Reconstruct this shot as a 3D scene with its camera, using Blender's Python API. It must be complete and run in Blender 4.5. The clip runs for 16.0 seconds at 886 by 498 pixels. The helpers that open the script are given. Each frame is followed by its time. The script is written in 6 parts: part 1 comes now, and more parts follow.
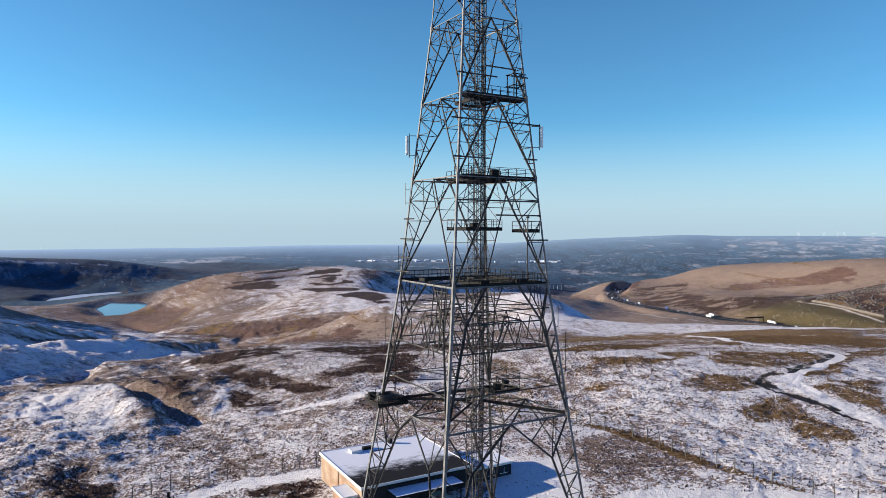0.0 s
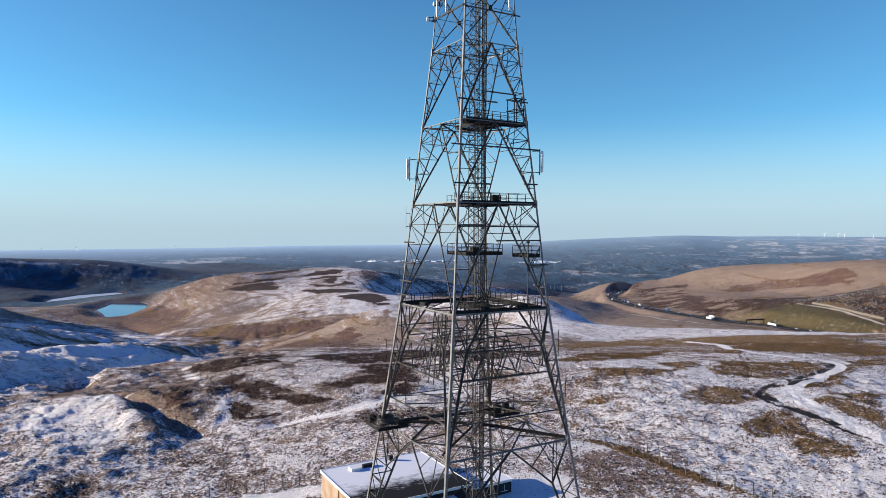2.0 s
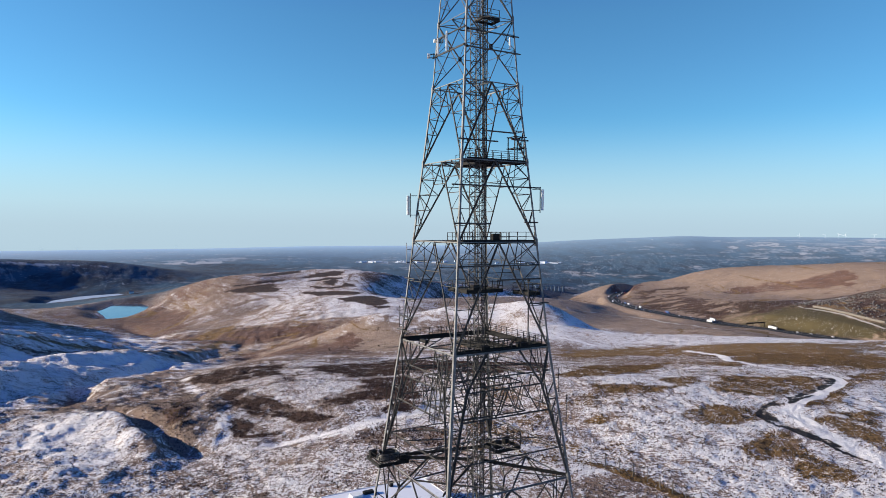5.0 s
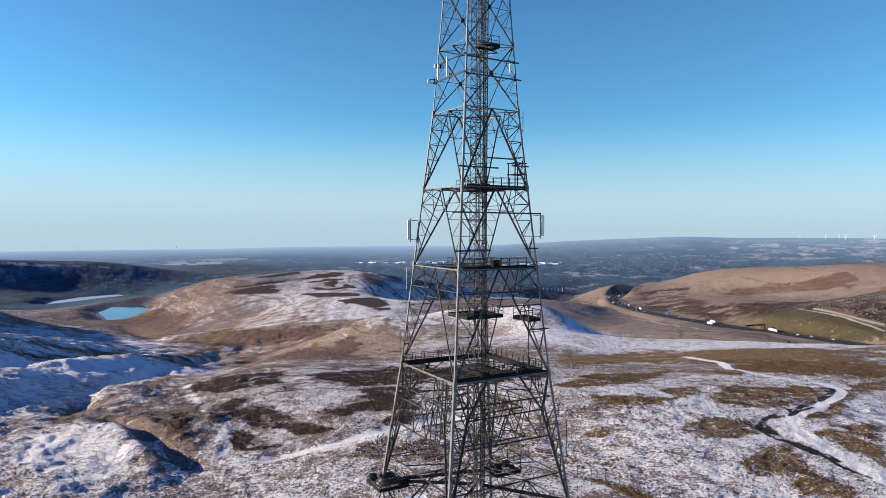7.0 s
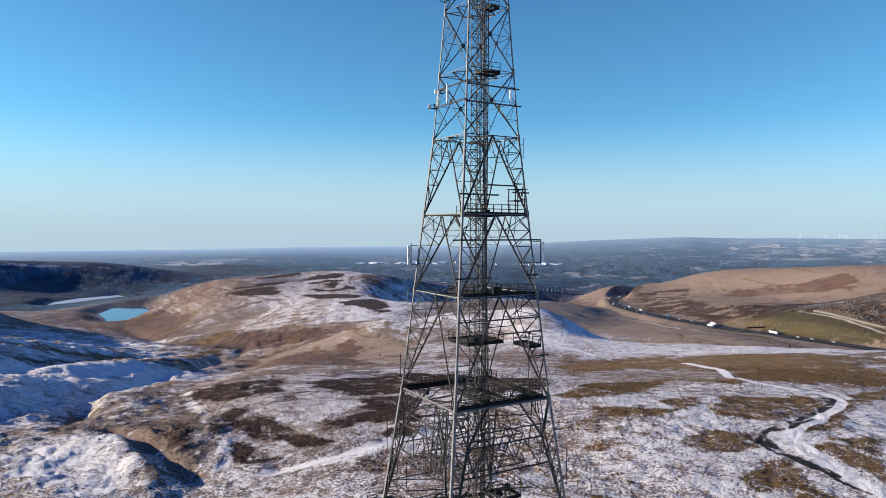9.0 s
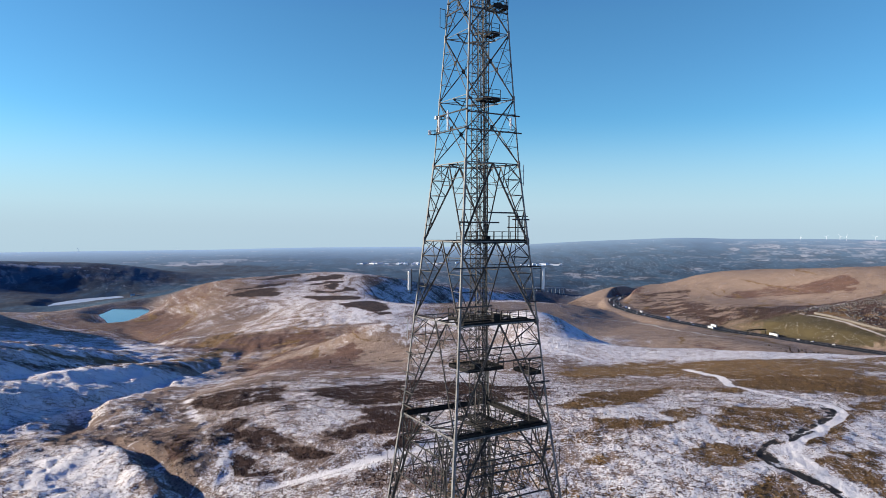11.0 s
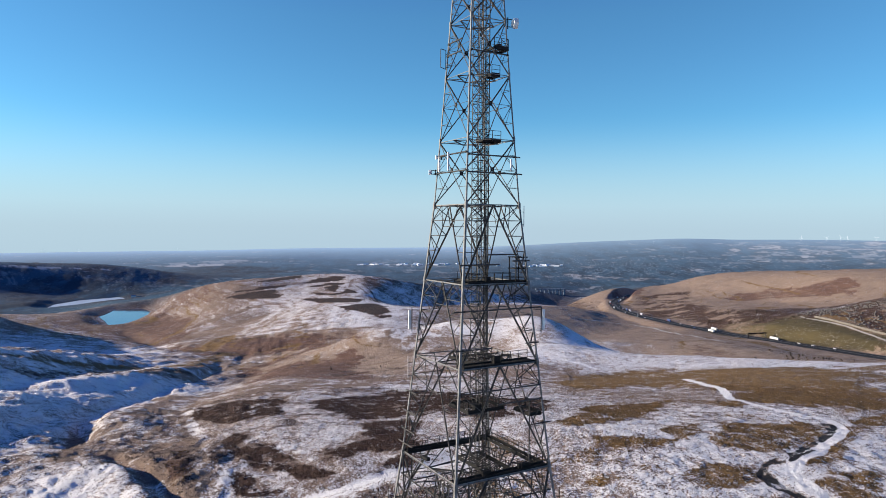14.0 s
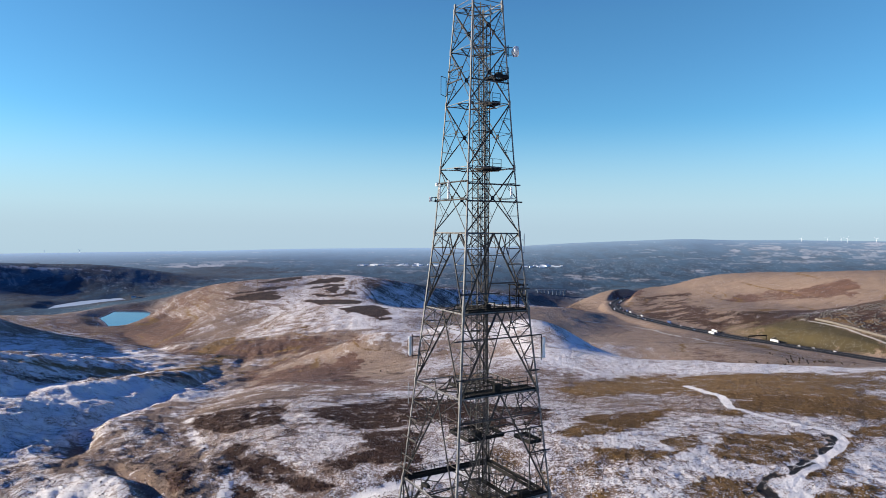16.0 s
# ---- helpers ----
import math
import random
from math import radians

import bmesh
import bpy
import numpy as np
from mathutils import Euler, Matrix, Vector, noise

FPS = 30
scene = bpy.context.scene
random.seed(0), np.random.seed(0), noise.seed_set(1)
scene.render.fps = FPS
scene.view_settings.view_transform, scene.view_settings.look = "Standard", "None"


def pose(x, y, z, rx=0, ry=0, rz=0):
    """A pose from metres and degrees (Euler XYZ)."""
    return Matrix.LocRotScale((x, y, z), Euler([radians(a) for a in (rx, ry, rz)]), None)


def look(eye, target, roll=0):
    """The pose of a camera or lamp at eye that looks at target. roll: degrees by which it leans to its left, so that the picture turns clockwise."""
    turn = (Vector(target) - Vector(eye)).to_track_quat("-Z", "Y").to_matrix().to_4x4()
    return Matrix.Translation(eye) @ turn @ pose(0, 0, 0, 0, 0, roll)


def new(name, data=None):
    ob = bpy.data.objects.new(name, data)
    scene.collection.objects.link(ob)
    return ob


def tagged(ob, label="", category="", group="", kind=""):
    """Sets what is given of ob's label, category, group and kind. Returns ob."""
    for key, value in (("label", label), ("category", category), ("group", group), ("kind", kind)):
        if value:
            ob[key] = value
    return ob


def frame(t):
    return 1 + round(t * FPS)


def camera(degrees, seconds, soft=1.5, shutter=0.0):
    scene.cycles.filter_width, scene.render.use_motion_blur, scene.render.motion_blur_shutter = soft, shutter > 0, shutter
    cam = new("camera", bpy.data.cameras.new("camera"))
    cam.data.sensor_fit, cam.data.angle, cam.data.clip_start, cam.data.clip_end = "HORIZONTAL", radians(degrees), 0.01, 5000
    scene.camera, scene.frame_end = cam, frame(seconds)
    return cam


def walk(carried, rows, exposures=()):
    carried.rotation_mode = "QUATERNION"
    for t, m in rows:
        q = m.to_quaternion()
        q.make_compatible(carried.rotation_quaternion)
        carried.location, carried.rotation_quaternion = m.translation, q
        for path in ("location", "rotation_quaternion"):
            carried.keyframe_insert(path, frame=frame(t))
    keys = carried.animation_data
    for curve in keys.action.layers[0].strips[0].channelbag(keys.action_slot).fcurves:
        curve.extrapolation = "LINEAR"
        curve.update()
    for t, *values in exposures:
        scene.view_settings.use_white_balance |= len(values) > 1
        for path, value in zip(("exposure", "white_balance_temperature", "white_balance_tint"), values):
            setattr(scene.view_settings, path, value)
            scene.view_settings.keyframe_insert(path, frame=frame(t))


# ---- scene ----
cam = camera(68.0, 16.0, soft=0.5)
PATH = [
    (0.0, (-0.000, 0.000, 33.000), (-0.000, 99.950, 29.841), 0.321),
    (0.5, (-0.006, 0.005, 33.756), (-0.018, 99.955, 30.596), 0.324),
    (1.0, (-0.011, 0.011, 34.515), (-0.036, 99.961, 31.356), 0.327),
    (1.5, (-0.017, 0.016, 35.278), (-0.053, 99.966, 32.119), 0.330),
    (2.0, (-0.022, 0.021, 36.045), (-0.071, 99.971, 32.886), 0.333),
    (2.5, (-0.028, 0.027, 36.816), (-0.089, 99.977, 33.656), 0.336),
    (3.0, (-0.034, 0.032, 37.590), (-0.107, 99.982, 34.430), 0.339),
    (3.5, (-0.039, 0.037, 38.368), (-0.125, 99.987, 35.208), 0.342),
    (4.0, (-0.045, 0.043, 39.149), (-0.142, 99.993, 35.990), 0.345),
    (4.5, (-0.051, 0.048, 39.934), (-0.160, 99.998, 36.775), 0.348),
    (5.0, (-0.056, 0.053, 40.723), (-0.178, 100.003, 37.563), 0.351),
    (5.5, (-0.062, 0.058, 41.515), (-0.196, 100.008, 38.356), 0.354),
    (6.0, (-0.068, 0.064, 42.311), (-0.214, 100.014, 39.152), 0.357),
    (6.5, (-0.073, 0.069, 43.111), (-0.231, 100.019, 39.951), 0.360),
    (7.0, (-0.079, 0.074, 43.914), (-0.249, 100.024, 40.755), 0.363),
    (7.5, (-0.084, 0.080, 44.721), (-0.267, 100.030, 41.562), 0.367),
    (8.0, (-0.090, 0.085, 45.532), (-0.285, 100.035, 42.373), 0.370),
    (8.5, (-0.096, 0.090, 46.346), (-0.303, 100.040, 43.187), 0.373),
    (9.0, (-0.101, 0.096, 47.164), (-0.321, 100.045, 44.005), 0.376),
    (9.5, (-0.107, 0.101, 47.986), (-0.338, 100.051, 44.826), 0.379),
    (10.0, (-0.112, 0.106, 48.811), (-0.356, 100.056, 45.652), 0.382),
    (10.5, (-0.118, 0.112, 49.640), (-0.374, 100.061, 46.481), 0.385),
    (11.0, (-0.124, 0.117, 50.473), (-0.392, 100.067, 47.313), 0.388),
    (11.5, (-0.129, 0.122, 51.309), (-0.410, 100.072, 48.150), 0.391),
    (12.0, (-0.135, 0.128, 52.149), (-0.427, 100.077, 48.990), 0.394),
    (12.5, (-0.141, 0.133, 52.993), (-0.445, 100.082, 49.833), 0.397),
    (13.0, (-0.146, 0.138, 53.840), (-0.463, 100.088, 50.680), 0.400),
    (13.5, (-0.152, 0.143, 54.691), (-0.481, 100.093, 51.531), 0.403),
    (14.0, (-0.158, 0.149, 55.545), (-0.499, 100.098, 52.386), 0.406),
    (14.5, (-0.163, 0.154, 56.403), (-0.516, 100.104, 53.244), 0.409),
    (15.0, (-0.169, 0.159, 57.265), (-0.534, 100.109, 54.106), 0.412),
    (15.5, (-0.174, 0.165, 58.131), (-0.552, 100.114, 54.971), 0.415),
    (16.0, (-0.180, 0.170, 59.000), (-0.570, 100.119, 55.841), 0.418),
]
walk(cam, [(t, look(eye, target, roll)) for t, eye, target, roll in PATH], [(0, 1.0, 6100, 15), (16, 1.0, 6100, 15)])

# ---------- daylight: low winter sun from the left, clear sky ----------
SUN_AZ, SUN_EL = radians(177), radians(14)
SUN_DIR = Vector((math.cos(SUN_AZ) * math.cos(SUN_EL), math.sin(SUN_AZ) * math.cos(SUN_EL), math.sin(SUN_EL)))
world = bpy.data.worlds.new("sky")
scene.world = world
world.use_nodes = True
wt = world.node_tree
wt.nodes.clear()
sky = wt.nodes.new("ShaderNodeTexSky")
sky.sky_type, sky.sun_disc = "NISHITA", False
sky.sun_elevation, sky.sun_rotation = SUN_EL, math.atan2(SUN_DIR.x, SUN_DIR.y)
sky.altitude, sky.air_density, sky.dust_density, sky.ozone_density = 400, 0.9, 0.0, 4.0
back = wt.nodes.new("ShaderNodeBackground")
back.inputs["Strength"].default_value = 0.082
out = wt.nodes.new("ShaderNodeOutputWorld")
# pale winter haze low down, all round the horizon
way = wt.nodes.new("ShaderNodeTexCoord")
part_z = wt.nodes.new("ShaderNodeSeparateXYZ")
wt.links.new(way.outputs["Generated"], part_z.inputs[0])
low = wt.nodes.new("ShaderNodeValToRGB")
low.color_ramp.interpolation = "EASE"
low.color_ramp.elements[0].position, low.color_ramp.elements[0].color = 0.0, (0.9, 0.9, 0.9, 1)
low.color_ramp.elements[1].position, low.color_ramp.elements[1].color = 0.17, (0, 0, 0, 1)
wt.links.new(part_z.outputs["Z"], low.inputs[0])
veil = wt.nodes.new("ShaderNodeMix")
veil.data_type = "RGBA"
wt.links.new(low.outputs[0], veil.inputs[0])
clear = wt.nodes.new("ShaderNodeMix")
clear.data_type, clear.blend_type = "RGBA", "MULTIPLY"
clear.inputs[0].default_value = 1.0
# the air is deeper blue overhead
deep = wt.nodes.new("ShaderNodeValToRGB")
deep.color_ramp.elements[0].position, deep.color_ramp.elements[0].color = 0.30, (0.72, 1.08, 1.02, 1)
deep.color_ramp.elements[1].position, deep.color_ramp.elements[1].color = 0.65, (0.52, 0.60, 1.14, 1)
wt.links.new(part_z.outputs["Z"], deep.inputs[0])
wt.links.new(deep.outputs[0], clear.inputs[7])
wt.links.new(sky.outputs[0], clear.inputs[6])
wt.links.new(clear.outputs[2], veil.inputs[6])
# the lowest air is greyer than the haze over it
grey = wt.nodes.new("ShaderNodeValToRGB")
grey.color_ramp.elements[0].position, grey.color_ramp.elements[0].color = 0.0, (2.9, 3.75, 4.2, 1)
grey.color_ramp.elements[1].position, grey.color_ramp.elements[1].color = 0.035, (3.2, 4.1, 4.5, 1)
wt.links.new(part_z.outputs["Z"], grey.inputs[0])
wt.links.new(grey.outputs[0], veil.inputs[7])
wt.links.new(veil.outputs[2], back.inputs[0])
wt.links.new(back.outputs[0], out.inputs[0])

sun_data = bpy.data.lights.new("sun", "SUN")
sun_data.energy, sun_data.angle, sun_data.color = 5.0, radians(0.5), (1.0, 0.88, 0.655)
sun = new("sun", sun_data)
sun.matrix_world = look(SUN_DIR * 500, (0, 0, 0))


# ---------- materials ----------
def nodes_of(name):
    m = bpy.data.materials.new(name)
    m.use_nodes = True
    nt = m.node_tree
    return m, nt, nt.nodes["Principled BSDF"]


def link(nt, a, b):
    nt.links.new(a, b)


def tex_noise(nt, scale, detail=4, rough=0.6, coord=None, stretch=None):
    n = nt.nodes.new("ShaderNodeTexNoise")
    n.inputs["Scale"].default_value, n.inputs["Detail"].default_value, n.inputs["Roughness"].default_value = scale, detail, rough
    if coord is None:
        coord = nt.nodes.new("ShaderNodeTexCoord").outputs["Object"]
    if stretch:
        mp = nt.nodes.new("ShaderNodeMapping")
        mp.inputs["Scale"].default_value = stretch
        link(nt, coord, mp.inputs[0])
        coord = mp.outputs[0]
    link(nt, coord, n.inputs["Vector"])
    return n.outputs["Fac"]


def ramp(nt, fac, a, b, ca=(0, 0, 0, 1), cb=(1, 1, 1, 1)):
    r = nt.nodes.new("ShaderNodeValToRGB")
    r.color_ramp.elements[0].position, r.color_ramp.elements[1].position = a, b
    r.color_ramp.elements[0].color, r.color_ramp.elements[1].color = ca, cb
    link(nt, fac, r.inputs[0])
    return r.outputs[0]


def maths(nt, op, a, b, clamp=False):
    n = nt.nodes.new("ShaderNodeMath")
    n.operation, n.use_clamp = op, clamp
    for k, v in enumerate((a, b)):
        if isinstance(v, (int, float)):
            n.inputs[k].default_value = v
        else:
            link(nt, v, n.inputs[k])
    return n.outputs[0]


def mix(nt, fac, a, b):
    n = nt.nodes.new("ShaderNodeMix")
    n.data_type = "RGBA"
    for k, v in ((0, fac), (6, a), (7, b)):
        if isinstance(v, (int, float)):
            n.inputs[k].default_value = v
        elif isinstance(v, tuple):
            n.inputs[k].default_value = (*v, 1)
        else:
            link(nt, v, n.inputs[k])
    return n.outputs[2]


def bump(nt, bsdf, height, strength, distance):
    b = nt.nodes.new("ShaderNodeBump")
    b.inputs["Strength"].default_value, b.inputs["Distance"].default_value = strength, distance
    link(nt, height, b.inputs["Height"])
    link(nt, b.outputs[0], bsdf.inputs["Normal"])


def plain(name, colour, dark=None, scale=2.0, rough=0.6, metal=0.0, relief=0.0, spread=(0.35, 0.7), stretch=None):
    """A surface of one colour, worn towards a second one, with fine grain."""
    m, nt, b = nodes_of(name)
    dark = dark or tuple(0.7 * c for c in colour)
    big = tex_noise(nt, scale, 5, 0.65, stretch=stretch)
    fine = tex_noise(nt, scale * 9, 3, 0.7)
    worn = ramp(nt, maths(nt, "ADD", maths(nt, "MULTIPLY", big, 0.7), maths(nt, "MULTIPLY", fine, 0.3)), *spread)
    link(nt, mix(nt, worn, colour, dark), b.inputs["Base Color"])
    b.inputs["Roughness"].default_value, b.inputs["Metallic"].default_value = rough, metal
    if relief:
        bump(nt, b, fine, 0.6, relief)
    return m


# one galvanised steel: legs and girts coloured as sunlit, bracing as shaded
STEEL = plain("weathered_galvanised_steel", (0.085, 0.081, 0.077), (0.013, 0.012, 0.011), 1.2, 0.65, 0.0)
LEG_STEEL = plain("galvanised_steel", (0.20, 0.198, 0.195), (0.026, 0.024, 0.022), 1.2, 0.6, 0.0)
DARK_STEEL = plain("weathered_steel", (0.019, 0.018, 0.017), (0.007, 0.007, 0.007), 1.5, 0.8, 0.0)
for m in (STEEL, DARK_STEEL):
    m.node_tree.nodes["Principled BSDF"].inputs["Specular IOR Level"].default_value = 0.18
CABLE = plain("black_cable", (0.03, 0.03, 0.032), (0.015, 0.015, 0.015), 3, 0.5)
GRP = plain("white_plastic", (0.74, 0.75, 0.74), (0.55, 0.56, 0.56), 1.5, 0.45)
GREY_PAINT = plain("grey_paint", (0.42, 0.43, 0.43), (0.3, 0.3, 0.3), 1.5, 0.5)
CONCRETE = plain("concrete", (0.24, 0.225, 0.20), (0.12, 0.115, 0.1), 1.0, 0.85, 0, 0.02)
SNOW = plain("snow", (0.70, 0.71, 0.74), (0.62, 0.64, 0.68), 0.4, 0.75, 0, 0.06)
WHITE_TRIM = plain("white_painted_board", (0.78, 0.78, 0.75), (0.6, 0.6, 0.57), 1.2, 0.55)
TAR = plain("asphalt", (0.034, 0.035, 0.038), (0.022, 0.023, 0.025), 0.15, 0.85, 0, 0.01)
TAR.node_tree.nodes["Principled BSDF"].inputs["Specular IOR Level"].default_value = 0.08
MARKING = plain("road_marking", (0.35, 0.35, 0.34), (0.2, 0.2, 0.2), 0.5, 0.7)


def ground_material():
    m, nt, b = nodes_of("moorland")
    co = nt.nodes.new("ShaderNodeTexCoord").outputs["Object"]
    cov = nt.nodes.new("ShaderNodeAttribute")
    cov.attribute_name = "cover"
    sep = nt.nodes.new("ShaderNodeSeparateColor")
    link(nt, cov.outputs["Color"], sep.inputs[0])
    more = nt.nodes.new("ShaderNodeAttribute")
    more.attribute_name = "cover_more"
    sep2 = nt.nodes.new("ShaderNodeSeparateColor")
    link(nt, more.outputs["Color"], sep2.inputs[0])
    far = more.outputs["Alpha"]
    tuft = tex_noise(nt, 1.7, 5, 0.75, co)
    clump = tex_noise(nt, 0.26, 5, 0.7, co)
    grit = tex_noise(nt, 5.0, 2, 0.6, co)
    broad = tex_noise(nt, 0.04, 7, 0.7, co)
    vast = tex_noise(nt, 0.006, 7, 0.65, co)

    def total(*pairs):
        out = 0.0
        for v, k in pairs:
            out = maths(nt, "ADD", out, maths(nt, "MULTIPLY", maths(nt, "SUBTRACT", v, 0.5), k))
        return out

    grain = total((tuft, 1.0), (clump, 0.9), (broad, 0.7))
    straw = mix(nt, ramp(nt, tuft, 0.36, 0.64), (0.226, 0.162, 0.125), (0.063, 0.044, 0.036))
    straw = mix(nt, ramp(nt, vast, 0.4, 0.62), straw, (0.228, 0.160, 0.118))
    straw = mix(nt, ramp(nt, broad, 0.42, 0.62), straw, (0.180, 0.126, 0.098))
    pale = nt.nodes.new("ShaderNodeAttribute")
    pale.attribute_name = "bleach"
    tan = mix(nt, ramp(nt, clump, 0.35, 0.66), (0.33, 0.248, 0.185), (0.21, 0.150, 0.112))
    tan = mix(nt, ramp(nt, broad, 0.44, 0.64), tan, (0.175, 0.122, 0.088))
    straw = mix(nt, pale.outputs["Fac"], straw, tan)
    rust = mix(nt, ramp(nt, broad, 0.38, 0.64), (0.150, 0.088, 0.062), (0.080, 0.044, 0.033))
    olive = mix(nt, ramp(nt, tuft, 0.38, 0.64), (0.205, 0.122, 0.048), (0.080, 0.047, 0.019))
    heather = mix(nt, ramp(nt, tuft, 0.38, 0.66), (0.082, 0.045, 0.030), (0.024, 0.015, 0.011))
    green = mix(nt, ramp(nt, broad, 0.35, 0.68), (0.080, 0.063, 0.030), (0.048, 0.038, 0.019))

    def over(base, top, amount):
        edge = maths(nt, "ADD", amount, maths(nt, "MULTIPLY", grain, 1.2))
        return mix(nt, ramp(nt, edge, 0.36, 0.62), base, top)

    col = over(straw, rust, sep.outputs[2])
    col = over(col, green, sep2.outputs[1])
    col = over(col, olive, sep2.outputs[0])
    col = over(col, heather, sep.outputs[1])
    white = mix(nt, ramp(nt, broad, 0.4, 0.65), (0.745, 0.718, 0.703), (0.64, 0.618, 0.612))
    speck = maths(nt, "ADD", sep.outputs[0], total((tuft, 3.0), (grit, 1.0), (clump, 1.6), (broad, 0.9)))
    snowy = ramp(nt, speck, 0.46, 0.55)
    col = mix(nt, snowy, col, white)
    mud = mix(nt, clump, (0.008, 0.008, 0.010), (0.03, 0.028, 0.028))
    churned = maths(nt, "ADD", sep2.outputs[2], total((tuft, 2.0), (clump, 1.3)))
    col = mix(nt, ramp(nt, churned, 0.55, 0.75), col, mud)
    # distance: fields, woods and towns, painted paler and bluer by haze with every mile
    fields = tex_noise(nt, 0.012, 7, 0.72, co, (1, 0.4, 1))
    hazy_woods = mix(nt, ramp(nt, fields, 0.44, 0.58), (0.028, 0.075, 0.122), (0.012, 0.031, 0.054))
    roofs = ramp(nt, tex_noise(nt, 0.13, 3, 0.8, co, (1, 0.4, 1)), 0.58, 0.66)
    hazy_woods = mix(nt, maths(nt, "MULTIPLY", roofs, ramp(nt, tex_noise(nt, 0.004, 3, 0.6, co), 0.40, 0.54)), hazy_woods, (0.24, 0.29, 0.33))
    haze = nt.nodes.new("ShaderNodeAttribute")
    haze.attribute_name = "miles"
    hazy_woods = mix(nt, haze.outputs["Fac"], hazy_woods, (0.42, 0.60, 0.73))
    col = mix(nt, far, col, hazy_woods)
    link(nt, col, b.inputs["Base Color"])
    b.inputs["Roughness"].default_value = 0.9
    b.inputs["Specular IOR Level"].default_value = 0.15
    relief = maths(nt, "ADD", maths(nt, "MULTIPLY", tuft, 0.6), maths(nt, "MULTIPLY", clump, 1.2))
    bump(nt, b, maths(nt, "MULTIPLY", relief, maths(nt, "SUBTRACT", 1.0, far)), 1.0, 0.7)
    return m


MOOR = ground_material()


# ---------- terrain form ----------
def hash2(ix, iy, seed):
    h = (ix.astype(np.int64) * 374761393 + iy.astype(np.int64) * 668265263 + seed * 974634721) & 0xFFFFFFFF
    h = ((h ^ (h >> 13)) * 1274126177) & 0xFFFFFFFF
    return ((h ^ (h >> 16)) & 0xFFFF) / 65535.0


def vnoise(x, y, seed=0):
    """Smooth value noise, -1 to 1, one cell a unit."""
    ix, iy = np.floor(x), np.floor(y)
    fx, fy = x - ix, y - iy
    fx, fy = fx * fx * (3 - 2 * fx), fy * fy * (3 - 2 * fy)
    a, b = hash2(ix, iy, seed), hash2(ix + 1, iy, seed)
    c, d = hash2(ix, iy + 1, seed), hash2(ix + 1, iy + 1, seed)
    return 2 * (a + (b - a) * fx + (c - a) * fy + (a - b - c + d) * fx * fy) - 1


def fbm(x, y, size, octaves=4, seed=0, gain=0.5):
    total, amp, norm = 0, 1.0, 0
    for k in range(octaves):
        c, s = math.cos(0.6 * k), math.sin(0.6 * k)
        total = total + amp * vnoise((c * x - s * y) / size + 13.7 * k, (s * x + c * y) / size - 7.1 * k, seed + k)
        norm, amp, size = norm + amp, amp * gain, size * 0.5
    return total / norm


def smooth(a, b, v):
    v = np.clip((v - a) / (b - a), 0, 1)
    return v * v * (3 - 2 * v)


def along(x, y, nodes):
    """Distance to a line on the plan, and the line's own value (third number) at the closest place."""
    best, value = np.full(x.shape, 1e9), np.zeros(x.shape)
    for (ax, ay, az), (bx, by, bz) in zip(nodes, nodes[1:]):
        dx, dy = bx - ax, by - ay
        f = np.clip(((x - ax) * dx + (y - ay) * dy) / (dx * dx + dy * dy), 0, 1)
        d = np.hypot(x - ax - f * dx, y - ay - f * dy)
        near = d < best
        best, value = np.where(near, d, best), np.where(near, az + f * (bz - az), value)
    return best, value


# crests and valley floors on the plan: x, y, height
HOME_SPUR = [(-40, -900, 20.0), (-10, -300, -2.0), (0, 0, -9.0), (10, 100, -8.5), (25, 150, -5.7), (60, 190, -2.2), (65, 250, -11.6), (60, 300, -18.5), (45, 350, -25.9), (20, 460, -37.5), (-10, 600, -47.9), (-40, 720, -61.9), (-90, 890, -78.6), (-90, 1070, -82.9), (-205, 1500, -96.8), (-262, 1800, -87.5), (-270, 1900, -78.0)]
EAST_SHOULDER = [(60, 190, -3.1), (110, 195, -4.9), (165, 260, -10.6), (200, 340, -16.9), (228, 430, -28.4)]
SHOULDER_EDGE = [(70, 480, -31.5), (140, 465, -32.4), (228, 430, -30.3), (330, 400, -25.7), (600, 300, -18.0)]
KNOLL_FOOT = [(215, 610, -70.4), (225, 650, -79.6), (200, 720, -88.8)]
WEST_BROW = [(-10, 170, -6.3), (-62, 225, -11.2), (-75, 307, -21.9), (-95, 440, -43.7), (-107, 576, -67.3)]
RIDGE_WEST = [(-245, 1800, -86.7), (-380, 1740, -106.6), (-500, 1760, -77.0), (-720, 1980, -118.8)]
RIDGE_FLANK = [(-170, 1500, -93.4), (-330, 1380, -109.0), (-440, 1240, -132.0)]
SNOW_KNOLL = [(-52, 640, -22.0), (0, 655, -25.4), (60, 655, -25.4), (121, 642, -26.4), (137, 607, -40.8), (150, 568, -46.4)]
SCAR = [(-130, 590, -66.8), (-90, 578, -64.0), (-52, 565, -62.3), (10, 560, -55.4), (60, 560, -48.1)]
ROCK_BANK = [(575, 960, -58.8), (690, 960, -50.6), (850, 1020, -35.1)]
STRIP_EDGE = [(149, 552, -45.8), (191, 537, -45.1), (229, 518, -43.8), (278, 486, -40.8), (313, 464, -38.5), (600, 440, -40.0)]
VALLEY_FLATS = [(200, 1000, -108.1), (330, 1220, -130.8), (400, 1560, -148.5), (330, 1950, -185.1)]
NEAR_BANK = [(-120, 225, -19.8), (-150, 290, -29.3), (-178, 400, -51.8), (-192, 500, -69.4), (-205, 590, -84.7)]
